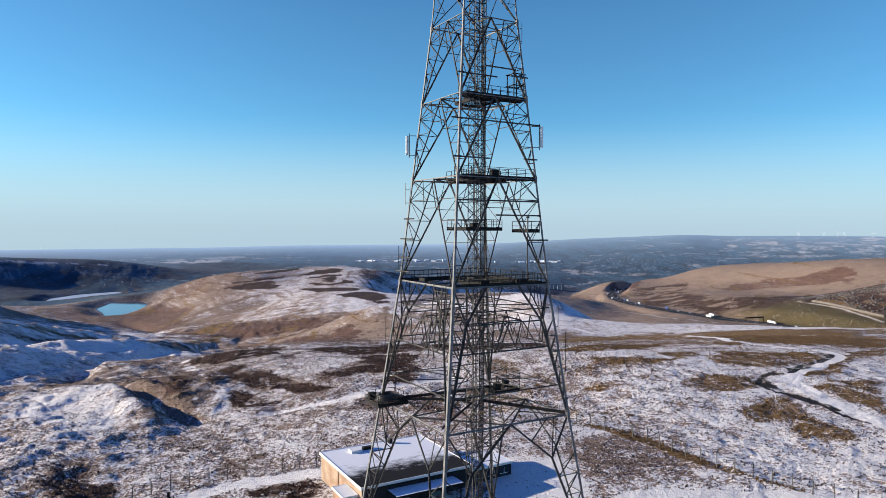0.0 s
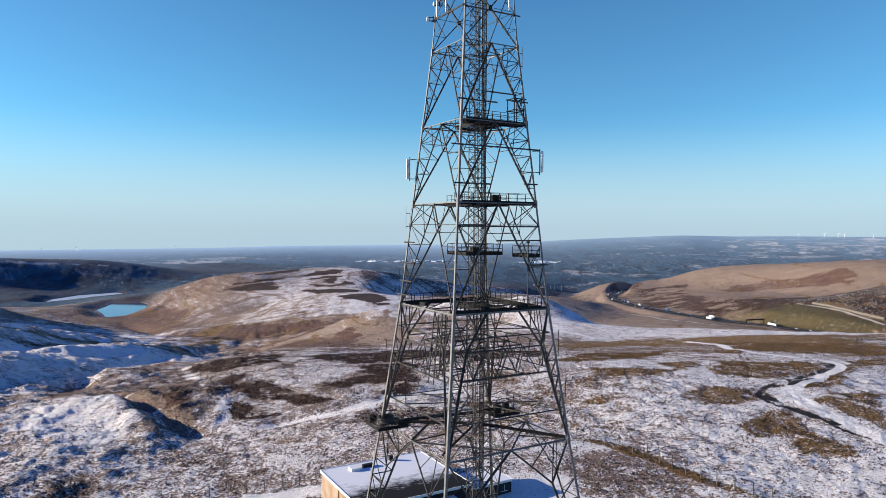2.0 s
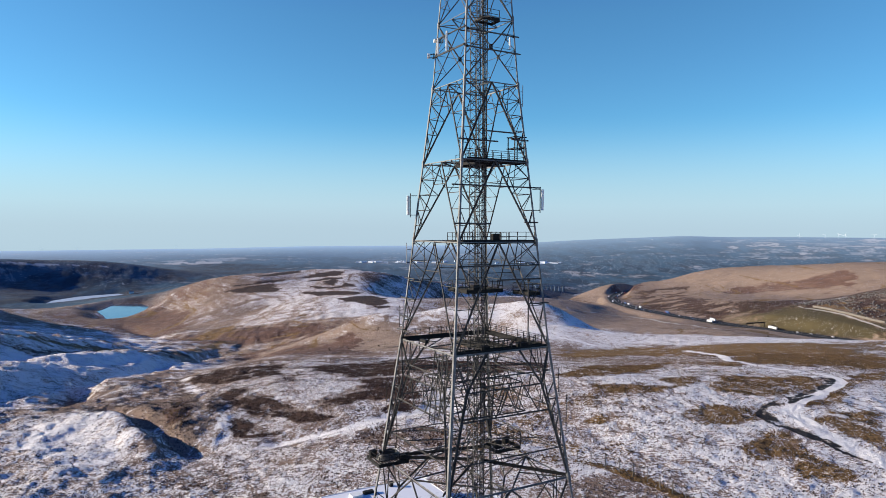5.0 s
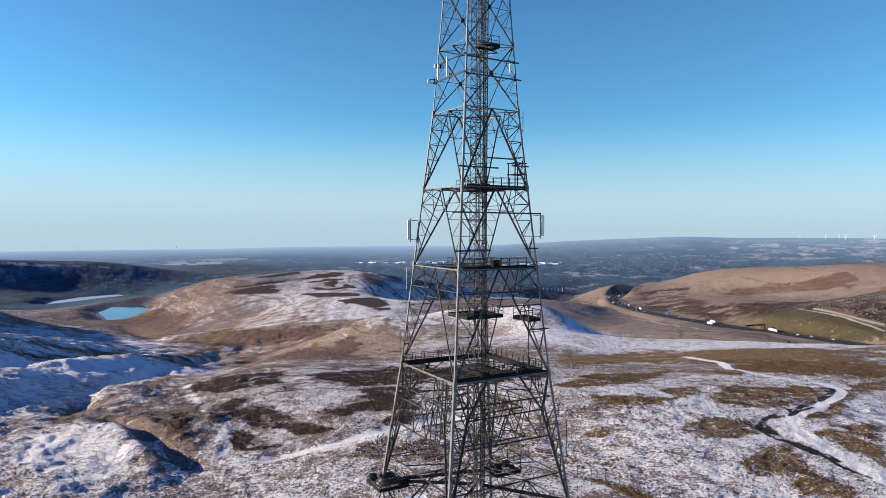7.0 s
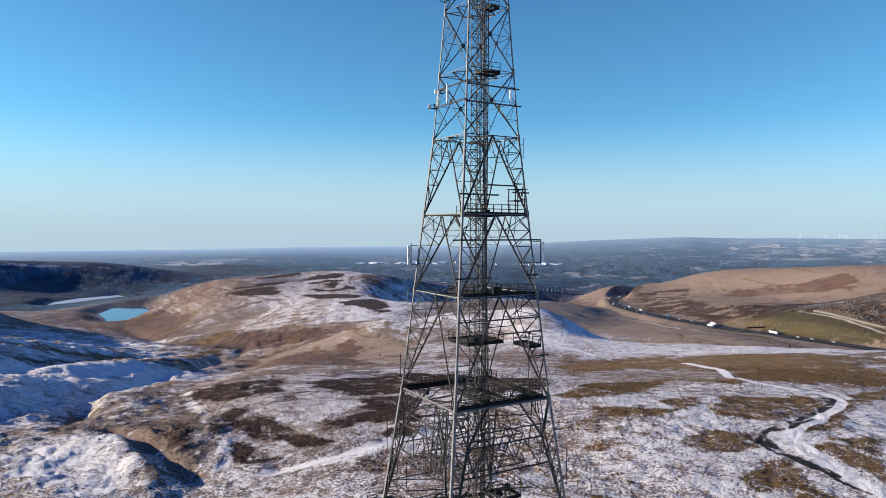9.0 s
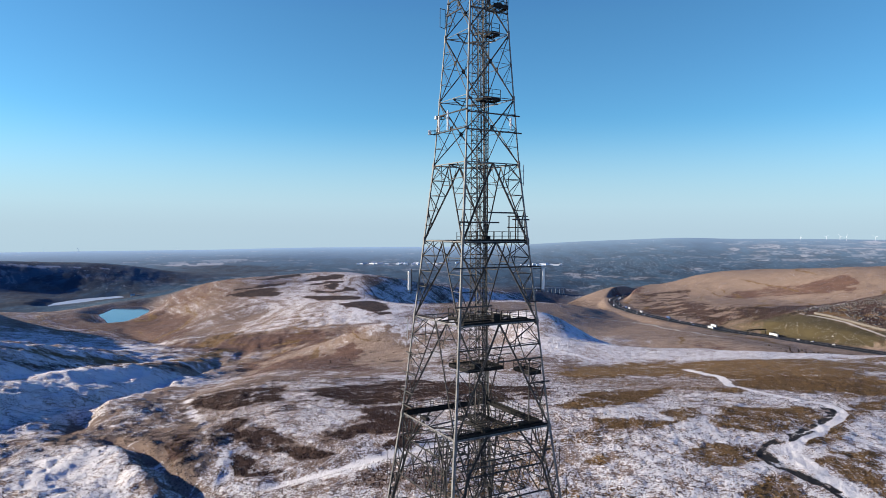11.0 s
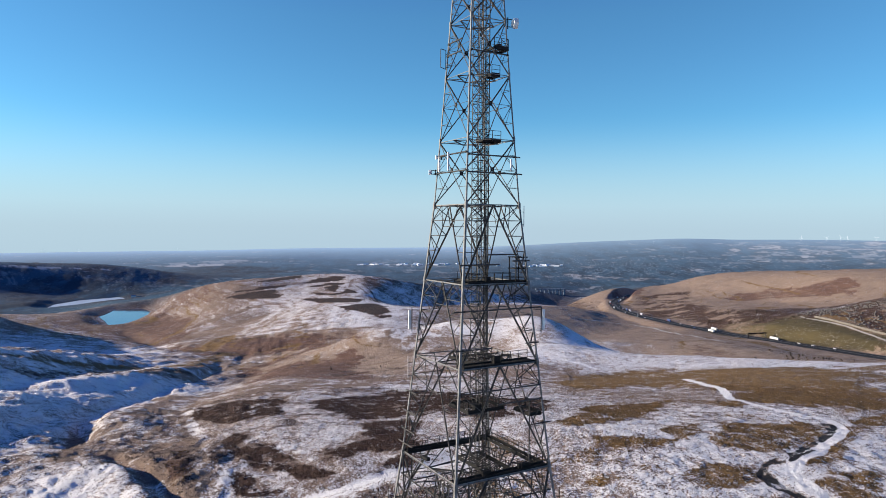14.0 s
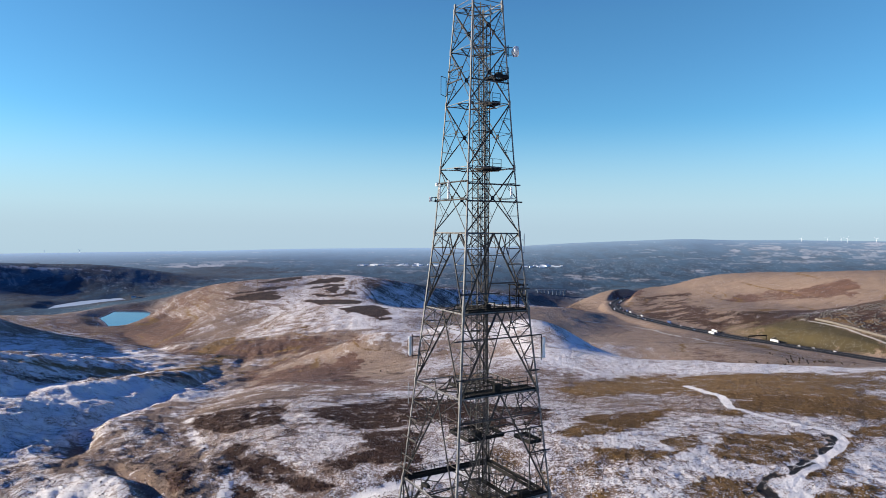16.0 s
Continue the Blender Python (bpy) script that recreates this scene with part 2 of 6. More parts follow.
FAR_BANK = [(-150, 240, -25.9), (-176, 330, -30.5), (-196, 420, -46.4), (-222, 520, -63.2), (-255, 650, -85.1)]
WEST_SPUR = [(-420, -100, 14), (-330, 120, 12), (-310, 270, 0), (-330, 450, -27), (-375, 640, -68), (-385, 770, -100.3)]
RAVINE_BANK = [(-212, 300, -25), (-222, 400, -39), (-242, 520, -60), (-268, 690, -92.3)]
WEST_MOOR = [(-780, 900, -80.0), (-690, 970, -104.6), (-520, 1030, -120.3)]
MOOR_FOOT = [(-620, 700, -102.5), (-560, 860, -106.2), (-430, 930, -121.2)]
# the ravine's bank where it peters out
BANK_END = [(-172, 218, -17.5), (-184, 252, -18.5), (-200, 285, -21.5)]
# unseen hill, added and raised to throw shade over the western moor
SHADOW_HILL = [(-760, 250, 40.0), (-740, 430, 58.0), (-800, 560, 45.0), (-900, 690, 12), (-880, 850, 40), (-930, 950, 30), (-940, 1010, -20), (-1150, 1100, -79.9)]
LAKE_SHOULDER = [(-1500, 1000, -120.0), (-1060, 1400, -146.5), (-880, 1420, -164.2)]
LAKE_FLOOR = [(-1180, 1880, -214), (-1060, 2060, -216), (-1150, 2300, -218)]
DARK_HILL = [(-2600, 2300, -110.0), (-1900, 2350, -165.0), (-1500, 2250, -189.6)]
RIGHT_HILL = [(1500, 1000, 26.3), (1000, 1450, -24.8), (960, 2050, -67.4), (780, 2250, -65.5), (640, 2250, -134.0)]
GREEN_BANK = [(1000, 700, -55.0), (640, 860, -77.7), (560, 1000, -71.7), (600, 1250, -93.9), (640, 1600, -115.9)]
BROWN_HILL = [(900, 3000, -199.9), (640, 3000, -190.1), (480, 3050, -214.9)]

STREAM = [(-60, 760, -88.1), (-127, 860, -84.8), (-252, 838, -98.3), (-390, 920, -112.5), (-560, 1200, -156.5), (-740, 1480, -173.4), (-820, 1700, -164.6), (-1000, 2050, -169.2), (-1270, 2350, -217.9), (-1900, 2800, -235.0)]
RAVINE = [(-66, 176, -11.5), (-80, 186, -11.9), (-97, 205, -17.3), (-126, 238, -23.8), (-160, 270, -32.5), (-190, 400, -51.9), (-205, 520, -74.2), (-225, 700, -95.4), (-252, 838, -106.1)]
FORE_HUMP = [(-60, 110, -11.0), (-82, 150, -12.9), (-112, 180, -16.4), (-150, 215, -21.3), (-200, 232, -24.0), (-320, 230, -22.0)]
ROAD_VALLEY = [(900, 400, -84.0), (600, 640, -90.0), (512, 760, -94.3), (450, 1000, -106.6), (415, 1300, -126.5), (425, 1560, -138.7), (500, 1800, -149.7), (640, 2050, -131.1), (900, 2600, -173.9)]
EAST_HOLLOW = [(300, 560, -79.9), (200, 640, -75.5), (120, 760, -83.7), (100, 960, -95.9), (170, 1150, -100.1), (300, 1300, -113.9)]
RIDGE_EDGE = [(-76, 1060, -80.1), (-142, 1250, -85.5), (-182, 1450, -90.8), (-226, 1700, -86.3), (-255, 1900, -76.2)]
FLAT_EDGE = [(-118, 1220, -87.0), (-63, 1140, -83.6), (20, 1170, -86.0), (120, 1290, -95.0), (250, 1390, -106.1), (330, 1480, -117.2)]
RIDGE_TAIL = [(-225, 1900, -80.4), (-60, 2200, -133.9), (200, 2620, -192.4), (480, 3080, -235.2)]
TAIL_VALLEY = [(-86, 1320, -117.4), (-96, 1480, -133.5), (-90, 1640, -149.4), (30, 1760, -173.9), (110, 1960, -204.7), (260, 2250, -244.7), (500, 2750, -285.5), (700, 3050, -280.1)]

LINES = [(HOME_SPUR, 30), (EAST_SHOULDER, 40), (SHOULDER_EDGE, 25), (WEST_BROW, 25), (RIDGE_WEST, 40), (RIDGE_FLANK, 40), (SNOW_KNOLL, 26), (SCAR, 22), (ROCK_BANK, 30), (VALLEY_FLATS, 40), (NEAR_BANK, 8), (FAR_BANK, 8), (KNOLL_FOOT, 12), (STRIP_EDGE, 24), (WEST_SPUR, 30), (RAVINE_BANK, 10), (BANK_END, 9), (WEST_MOOR, 30), (MOOR_FOOT, 30), (SHADOW_HILL, 40), (LAKE_SHOULDER, 50), (DARK_HILL, 60), (LAKE_FLOOR, 40), (RIGHT_HILL, 70), (GREEN_BANK, 30), (BROWN_HILL, 70),
         (STREAM, 14), (RAVINE, 10), (FORE_HUMP, 14), (ROAD_VALLEY, 40), (EAST_HOLLOW, 40), (RIDGE_EDGE, 15), (FLAT_EDGE, 15), (RIDGE_TAIL, 25), (TAIL_VALLEY, 40)]


def rough_form(x, y):
    """The height of the land as the crests and valley floors give it."""
    total, weight = np.zeros(x.shape), np.zeros(x.shape)
    bend = smooth(130, 260, np.hypot(x, y))
    x, y = x + bend * (7 * fbm(x, y, 60, 3, 81) + 14 * fbm(x, y, 300, 2, 83)), y + bend * 7 * fbm(x, y, 60, 3, 82)
    for nodes, soft in LINES:
        d, z = along(x, y, nodes)
        w = (d * d + soft * soft) ** -1.6
        total, weight = total + w * z, weight + w
    z = total / weight
    r = np.hypot(x, y)
    # the plain: it rises towards the horizon, as the eye sees it over many miles
    deg = np.degrees(np.arctan2(x, y))
    edge = np.interp(deg, [-34, -20, -13, 0, 5, 8, 12, 17, 20.3, 23, 27, 34], [-114, -108, -92, -80, -70, -50, -25, -3, 16, 3, 11, 12])
    rise = np.interp(r, [2500, 3300, 3900, 4500, 4960], [-0.25, 0, 0.30, 0.69, 1])
    plain = -215 + (edge + 215) * rise
    # dark wooded hills to the west, a pale one behind them, low swells elsewhere
    crest = np.interp(deg, [-60, -40, -34, -27, -22, -17], [380, 345, 312, 238, 95, 0])
    plain = plain + crest * np.exp(-((r - 3330 - 6 * deg) / 240) ** 2)
    plain = plain + np.interp(deg, [-60, -40, -34, -26, -20], [70, 40, 28, 16, 0]) * np.exp(-((r - 2750) / 200) ** 2)
    plain = plain + 26 * np.exp(-((deg + 18) / 5.5) ** 2 - ((r - 4150) / 200) ** 2)
    swell = 0.5 + 0.5 * vnoise(deg / 6, r / 260, 8)
    plain = plain + 9 * swell * smooth(2900, 3400, r) * (1 - smooth(4300, 4800, r))
    return z + (plain - z) * smooth(2700, 3700, r + 250 * vnoise(x / 900, y / 900, 5))


def smear(g, cells, axis):
    """A Gaussian blur along one axis."""
    n = int(3 * cells) + 1
    w = np.exp(-0.5 * (np.arange(-n, n + 1) / cells) ** 2)
    if axis == 0:
        p = np.concatenate([np.repeat(g[:1], n, 0), g, np.repeat(g[-1:], n, 0)], 0)
        return sum(w[k] * p[k:k + g.shape[0]] for k in range(2 * n + 1)) / w.sum()
    p = np.concatenate([g[:, -n:], g, g[:, :n]], 1)
    return sum(w[k] * p[:, k:k + g.shape[1]] for k in range(2 * n + 1)) / w.sum()


# the land's large form, weathered smooth: rings of even ratio round the origin, one spoke every half degree
RINGS, SPOKES = np.geomspace(20, 5000, 380), 720


def weather(g):
    far = smooth(380, 620, RINGS)[:, None]
    fine = smear(smear(g, 1.2, 0), 1.0, 1)
    wide = smear(smear(fine, 3.2, 0), 2.6, 1)
    return fine * (1 - far) + wide * far


def weathered_grid():
    a, r = np.meshgrid(np.arange(SPOKES) * math.tau / SPOKES, RINGS)
    return weather(rough_form((r * np.sin(a)).ravel(), (r * np.cos(a)).ravel()).reshape(r.shape))


GRID = weathered_grid()


def form(x, y):
    """The height of the land before its small unevenness."""
    r = np.clip(np.hypot(x, y), 20.001, 4999)
    u = np.log(r / RINGS[0]) / math.log(RINGS[1] / RINGS[0])
    v = np.mod(np.arctan2(x, y), math.tau) * SPOKES / math.tau
    i, j = np.minimum(u.astype(int), len(RINGS) - 2), v.astype(int) % SPOKES
    fu, fv, k = u - i, v - np.floor(v), (j + 1) % SPOKES
    return (GRID[i, j] * (1 - fv) + GRID[i, k] * fv) * (1 - fu) + (GRID[i + 1, j] * (1 - fv) + GRID[i + 1, k] * fv) * fu


# ---------- ground cover ----------
PATCHES = []


def patch(kind, x, y, rx, ry, turn):
    wide = {"heather": 1.15, "olive": 1.2}.get(kind, 1.0)
    PATCHES.append((kind, x, y, rx * wide, ry * wide, radians(turn)))


patch("rust", -241, 864, 105, 84, 16)
patch("rust", -330, 930, 70, 60, 20)
patch("straw", 20, 390, 60, 50, -3)
patch("straw", -118, 335, 36, 60, 20)
patch("straw", -88, 385, 46, 60, 14)
patch("straw", -60, 335, 36, 36, 10)
patch("straw", -106, 222, 16, 40, 20)
patch("straw", -84, 196, 18, 30, 20)
patch("straw", -128, 300, 14, 50, 25)
patch("straw", -60, 580, 38, 50, 6)
patch("straw", -20, 640, 60, 60, 0)
patch("rust", -71, 176, 3, 14, 22)
patch("rust", 583, 2078, 50, 326, -16)
patch("frost", 2001, 4123, 108, 97, -26)
patch("frost", 2080, 3953, 115, 55, -28)
patch("frost", 2032, 3723, 64, 41, -29)
patch("frost", 1791, 4066, 38, 61, -24)
patch("frost", 1778, 3676, 35, 32, -26)
patch("frost", 2395, 3806, 155, 55, -32)
patch("frost", 2620, 4007, 78, 103, -33)
patch("frost", 1314, 3528, 65, 39, -20)
patch("frost", 731, 3497, 92, 33, -12)
patch("frost", -1401, 3715, 171, 63, 21)
patch("frost", -1663, 2630, 147, 21, 32)
patch("frost", -1545, 2702, 174, 13, 30)

AREAS = []


def area(kind, ragged, outline):
    """A patch of one ground cover with a frayed outline on the plan."""
    AREAS.append((kind, ragged, outline))


area("white", 25, [(-457, 1675), (-398, 1876), (-255, 1831), (-160, 1473), (-87, 1071), (-44, 1008), (-78, 941), (-78, 620), (-173, 887), (-260, 951), (-296, 948), (-353, 1180), (-257, 1120), (-251, 1205), (-345, 1395), (-439, 1469), (-377, 1580)])
area("white", 3, [(-64.6, 186), (-62.8, 190.2), (-51.7, 158.7), (-46.3, 154.3), (-39.1, 157.9), (-26.4, 164), (-14.2, 171.6), (-13.2, 160.2), (-24.9, 154.8), (-36.8, 148.4), (-47.4, 149.2), (-53.6, 155.9)])
area("white", 10, [(-27.9, 579.4), (-39, 995), (36, 649), (91, 607), (134, 599), (79.6, 462.5), (68.4, 453.7), (26.1, 468.5)])
area("white", 10, [(-251.8, 368.3), (-266.3, 421.9), (-263, 624), (-206.6, 489), (-181.8, 514.8), (-183.7, 417.3), (-181.9, 328.7), (-179, 261.6)])
area("white", 3, [(-109.8, 174.1), (-103.5, 187.6), (-90.8, 178.6), (-78.2, 163.5), (-68.1, 147.7), (-77.6, 140.3), (-95.6, 149.3)])
area("white", 20, [(-679, 1618), (-505, 1515), (-345, 1395), (-251, 1205), (-257, 1120), (-353, 1180), (-296, 948), (-260, 951), (-304, 912), (-353, 937), (-450, 1141)])
area("wood", 40, [(-1446, 3438), (-1320, 3579), (-1128, 3659), (-818, 3547), (-1164, 2766)])
area("rust", 14, [(-706, 1427), (-775, 1670), (-665, 1579), (-551, 1441), (-472, 1168), (-452, 1041), (-488, 1022)])
area("burnt", 5, [(-192, 1178), (-168, 1207), (-137, 1256), (-114, 1203), (-88, 1065), (-102, 1033), (-117, 1033), (-136, 1076), (-165, 1116)])
area("burnt", 4, [(-106, 1019), (-85, 1029), (-84, 1012), (-99, 1001)])
area("burnt", 4, [(-313, 1432), (-278, 1427), (-224, 1393), (-166, 1353), (-171, 1271), (-219, 1295), (-273, 1366)])
area("burnt", 4, [(-317, 1530), (-292, 1495), (-247, 1457), (-226, 1484), (-204, 1497), (-209, 1523), (-236, 1570), (-237, 1505), (-257, 1483), (-300, 1523)])
area("burnt", 5, [(-296, 1608), (-285, 1701), (-260, 1619), (-255, 1523), (-278, 1547)])
area("burnt", 4, [(-351, 1689), (-320, 1754), (-267, 1736), (-256, 1665), (-300, 1688), (-337, 1640)])
area("burnt", 4, [(-386, 1765), (-362, 1857), (-319, 1885), (-285, 1857), (-281, 1796), (-310, 1788), (-347, 1777)])
area("burnt", 4, [(-494, 1729), (-483, 1830), (-462, 1939), (-433, 1980), (-415, 1879), (-441, 1820), (-469, 1748)])
area("burnt", 5, [(-518, 1553), (-471, 1577), (-446, 1593), (-422, 1625), (-406, 1571), (-408, 1556), (-380, 1525), (-379, 1483), (-427, 1495), (-481, 1523)])
area("burnt", 4, [(-514, 1604), (-471, 1624), (-444, 1681), (-416, 1732), (-409, 1686), (-432, 1636), (-471, 1601), (-507, 1582)])
area("heather", 2.5, [(-109.3, 273.8), (-108.2, 286.6), (-96.2, 287.9), (-83.6, 287.5), (-71.5, 289.2), (-58.5, 240.5), (-69.1, 237.7), (-74.9, 236.4), (-89.6, 248.8)])
area("heather", 2.0, [(-71.1, 203.6), (-68.5, 213.4), (-63.4, 210), (-62.3, 202), (-64.4, 195.2)])
area("heather", 2.0, [(-63.3, 191.7), (-58.6, 201.6), (-53, 200.1), (-47.9, 190.3), (-42.4, 184), (-34, 174), (-27.4, 170.5), (-30.3, 166.1), (-35.7, 167.7), (-43.6, 176.2), (-51.2, 178.4), (-54.8, 185.4)])
area("heather", 1.8, [(-55.2, 169.4), (-56.6, 176.2), (-52, 173.5), (-49.3, 169.4), (-44.1, 163.8), (-41, 162.7), (-44, 160.8), (-52.2, 162.3)])
area("heather", 5, [(-56.9, 273.2), (-45.3, 282.3), (-23.3, 314.7), (-7, 318.4), (-5.1, 230), (-16.7, 225.6), (-32.3, 225.3), (-39.9, 248.4), (-52.8, 253.6)])
area("heather", 3, [(-27.8, 220.8), (-14.1, 221.1), (-8.5, 215.2), (-7.2, 183.9), (-11.7, 183.8), (-19.8, 182.4), (-23.6, 187.2)])
area("heather", 3, [(-34.9, 182.9), (-29.8, 190.4), (-24.2, 192.4), (-24.7, 183.6), (-29.9, 176.7)])
area("heather", 2, [(-16.6, 174), (-11.4, 180), (-7, 178), (-9.8, 173.7), (-14.2, 172.3)])
area("heather", 4, [(-6.9, 311.8), (16, 286.7), (39.2, 259.7), (33.3, 220.1), (13.8, 213.7), (-5.1, 230)])
area("olive", 9, [(69.1, 375.8), (110.1, 407.1), (177.2, 400.1), (279.5, 414.9), (191, 283.2), (165.7, 268.9), (146.2, 276), (121.9, 269.7), (123.3, 283.5), (127, 324.5), (107.7, 317), (83.9, 309.9), (56.7, 307.7)])
area("olive", 5, [(119.9, 270.3), (149, 281.4), (185.1, 274.4), (160.2, 237.2), (150.5, 244.1), (137.7, 243.8), (127.9, 249.5), (109.6, 242.2)])
area("olive", 3, [(43.5, 186.3), (53, 188.6), (59, 186.7), (65.6, 182.7), (61.4, 177.3), (53.2, 173.1), (42.6, 178.7)])
area("olive", 3, [(64.5, 191.1), (74.6, 207.8), (81, 204.9), (76.7, 194), (68.2, 181), (63.6, 181.3)])
area("olive", 4, [(83.7, 202.8), (94.6, 208.4), (112, 210.6), (118.4, 204.3), (106.9, 188.6), (91.9, 178.4), (82.3, 174.3), (73.1, 177.8)])
area("olive", 3, [(57.5, 156.8), (62, 162.4), (67.7, 163.7), (77.2, 162), (75.5, 157.4), (67.5, 154), (58.7, 151.9)])
area("olive", 2.5, [(65.1, 142.4), (72.1, 146.5), (79.3, 148.1), (79.2, 142.1), (77, 135.9), (78, 130.7), (79.5, 124.9), (74.7, 123.2), (68.9, 124.4), (69.3, 130.3), (65.3, 132.6), (63.1, 135.4)])
area("olive", 3, [(92.5, 166.7), (105.5, 180.6), (128.4, 210), (157.9, 233.4), (148.1, 218.7), (129.7, 202.7), (109.6, 177), (98.3, 168)])
area("olive", 3, [(88.6, 152.5), (100, 161.4), (109.9, 161.9), (93.6, 137.6), (92, 142.2), (89.7, 146.6)])
area("olive", 3, [(40.6, 218.6), (54.7, 239), (69.4, 247.1), (91.2, 260.5), (70.6, 223.9), (48.1, 202.1), (36.8, 197.9)])
area("olive", 2, [(34.2, 157.7), (37.9, 158.9), (42.9, 157), (38.1, 154.1), (34.2, 154.4)])
area("thin", 3, [(23.8, 120.3), (28.3, 126.3), (33.3, 124.7), (35.4, 120.5), (42.8, 117.9), (44.8, 111.2), (41.7, 107), (34.3, 107), (27.6, 106.2), (23.2, 112)])
area("heather", 2, [(-64.6, 109.6), (-61.9, 112.6), (-56.8, 112.2), (-54.1, 109), (-54.8, 106.3), (-60.5, 105)])
area("heather", 2, [(-32, 107.4), (-26.6, 108.5), (-21.1, 109.5), (-19.2, 104.9), (-23.5, 103.1), (-31, 104.1)])
area("tan", 3, [(-71.9, 172.3), (-70.6, 175.4), (-65.6, 168.8), (-61.3, 160.3), (-61.5, 157.2), (-64.2, 156), (-69.3, 165.9)])
area("tan", 3, [(-119.2, 197.9), (-144.8, 247.6), (-152.2, 269.6), (-140.5, 255.6), (-114.3, 203.9), (-114.8, 196.3)])
area("tan", 4, [(-99, 247.8), (-84.5, 221.2), (-66.4, 185.2), (-61.3, 173.4), (-60.8, 164.5), (-66.6, 176.2), (-79, 202.2)])
area("tan", 8, [(-90.4, 563.1), (-83, 599), (-65, 598), (-42.6, 575.7), (-23.8, 454.2), (-24, 392.8), (-53.5, 425), (-69.5, 457.7)])
area("rust", 8, [(-135.4, 439.8), (-164, 601), (-128, 601), (-90.4, 563.1), (-53.5, 425), (-27, 364.9), (-62.7, 390.4), (-96.2, 418.6), (-131.1, 451.1)])
area("rust", 8, [(-300, 876), (-227, 859), (-171, 874), (-77, 615), (-76, 604), (-152, 781), (-211, 797), (-263, 789)])
area("olive", 8, [(-338, 838), (-353, 1007), (-326, 1047), (-311, 944), (-308, 818)])
area("heather", 8, [(-262.3, 404.4), (-268.3, 485.2), (-224.6, 531.5), (-215, 561), (-203.8, 482.3), (-213.9, 399.3), (-256.4, 406)])
area("mud", 1.0, [(77.9, 161), (82.1, 167.6), (87, 170.3), (86.5, 168.4), (82.4, 165.4), (79.2, 159.9), (79.2, 155.5), (81.2, 152.2), (79.6, 150.4), (77.7, 154.5), (77.1, 158.8)])
area("mud", 1.0, [(79.3, 148.6), (82.2, 149.3), (83.8, 145.2), (85.3, 139.2), (83.3, 137.9), (80.2, 141), (78.6, 144.8)])
area("mud", 0.8, [(122.5, 212.9), (125.2, 210.8), (123.7, 204.8), (113.6, 191.7), (103.4, 182.4), (91, 170.8), (90.9, 172), (106, 186.9), (117.2, 199.3)])
area("green", 15, [(482, 998), (540, 1003), (555, 928), (562, 833), (549, 813), (519, 866), (474, 894)])
area("rock", 15, [(557, 1043), (660, 1170), (712, 1157), (736, 1093), (587, 870), (574, 883), (572, 956), (555, 984)])
area("rust", 12, [(683, 1638), (748, 1689), (781, 1638), (800, 1513), (828, 1386), (830, 1296), (780, 1384), (749, 1515), (691, 1529)])
area("rust", 12, [(788, 1651), (836, 1486), (883, 1438), (851, 1347), (812, 1400), (792, 1498)])
area("frost", 20, [(-1721, 2536), (-1635, 2608), (-1525, 2652), (-1470, 2677), (-1535, 2592), (-1629, 2529), (-1685, 2483)])
area("frost", 20, [(-1470, 2594), (-1454, 2648), (-1330, 2722), (-1167, 2782), (-1052, 2733), (-1222, 2691), (-1368, 2614)])
area("wood", 20, [(-1618, 2384), (-1541, 2493), (-1427, 2481), (-1346, 2412), (-1332, 2247), (-1346, 2088), (-1404, 2067)])
area("wood", 20, [(-2298, 3667), (-1529, 2830), (-1378, 2872), (-1442, 3438), (-1089, 2767), (-1336, 2734), (-1464, 2710), (-1651, 2634)])
area("wood", 15, [(-1225, 2066), (-1295, 2356), (-1221, 2476), (-1154, 2541), (-1093, 2605), (-1079, 2572), (-1147, 2432), (-1102, 2071), (-1191, 2039)])
area("frost", 30, [(-1526, 3640), (-1508, 3834), (-1410, 3927), (-1223, 3980), (-970, 3929), (-1139, 3816), (-1357, 3779), (-1450, 3605)])
area("wood", 30, [(-1432, 3560), (-1334, 3715), (-1108, 3709), (-912, 3694), (-1036, 3469), (-1134, 3237), (-1361, 3457)])
area("frost", 30, [(1873, 4047), (2011, 4080), (2070, 3958), (1997, 3881), (1859, 3941)])
area("frost", 25, [(2020, 3829), (2163, 3852), (2279, 3823), (2204, 3752), (2055, 3774)])
area("frost", 25, [(1956, 3677), (2098, 3678), (2025, 3575), (1940, 3589)])
area("frost", 25, [(2350, 3728), (2522, 3756), (2436, 3627), (2325, 3638)])
area("frost", 25, [(2201, 3466), (2277, 3468), (2211, 3389), (2172, 3406)])
area("frost", 25, [(1648, 3964), (1797, 4030), (1755, 3937), (1664, 3922)])
area("frost", 25, [(528, 3531), (690, 3579), (924, 3421), (1139, 3275), (900, 3328), (638, 3467)])
area("frost", 25, [(-646, 4023), (-331, 3987), (12, 3923), (-21, 3819), (-320, 3853), (-596, 3924)])

LANE = [(88.3, 129.6, 0), (86.9, 140, 0), (85.4, 150.2, 0), (84.9, 159.3, 0), (91.1, 168.2, 0), (99.6, 175.6, 0), (114.4, 191.5, 0), (123.3, 202.7, 0)]
LANE_TOP = [(123.3, 202.7, 0), (126.5, 209.3, 0), (127.2, 216.3, 0), (125.6, 220.1, 0)]
PATH_ON = [(125.6, 220.1, 0), (121, 227.6, 0), (117, 239.6, 0), (112.2, 257.1, 0)]
PATH_TOP = [(112.2, 257.1, 0), (124.8, 294.9, 0), (124, 308.8, 0), (126.1, 343.7, 0)]
PATH_FAR = [(96.5, 422.1, 0), (88.7, 437.7, 0), (78.1, 453.5, 0)]
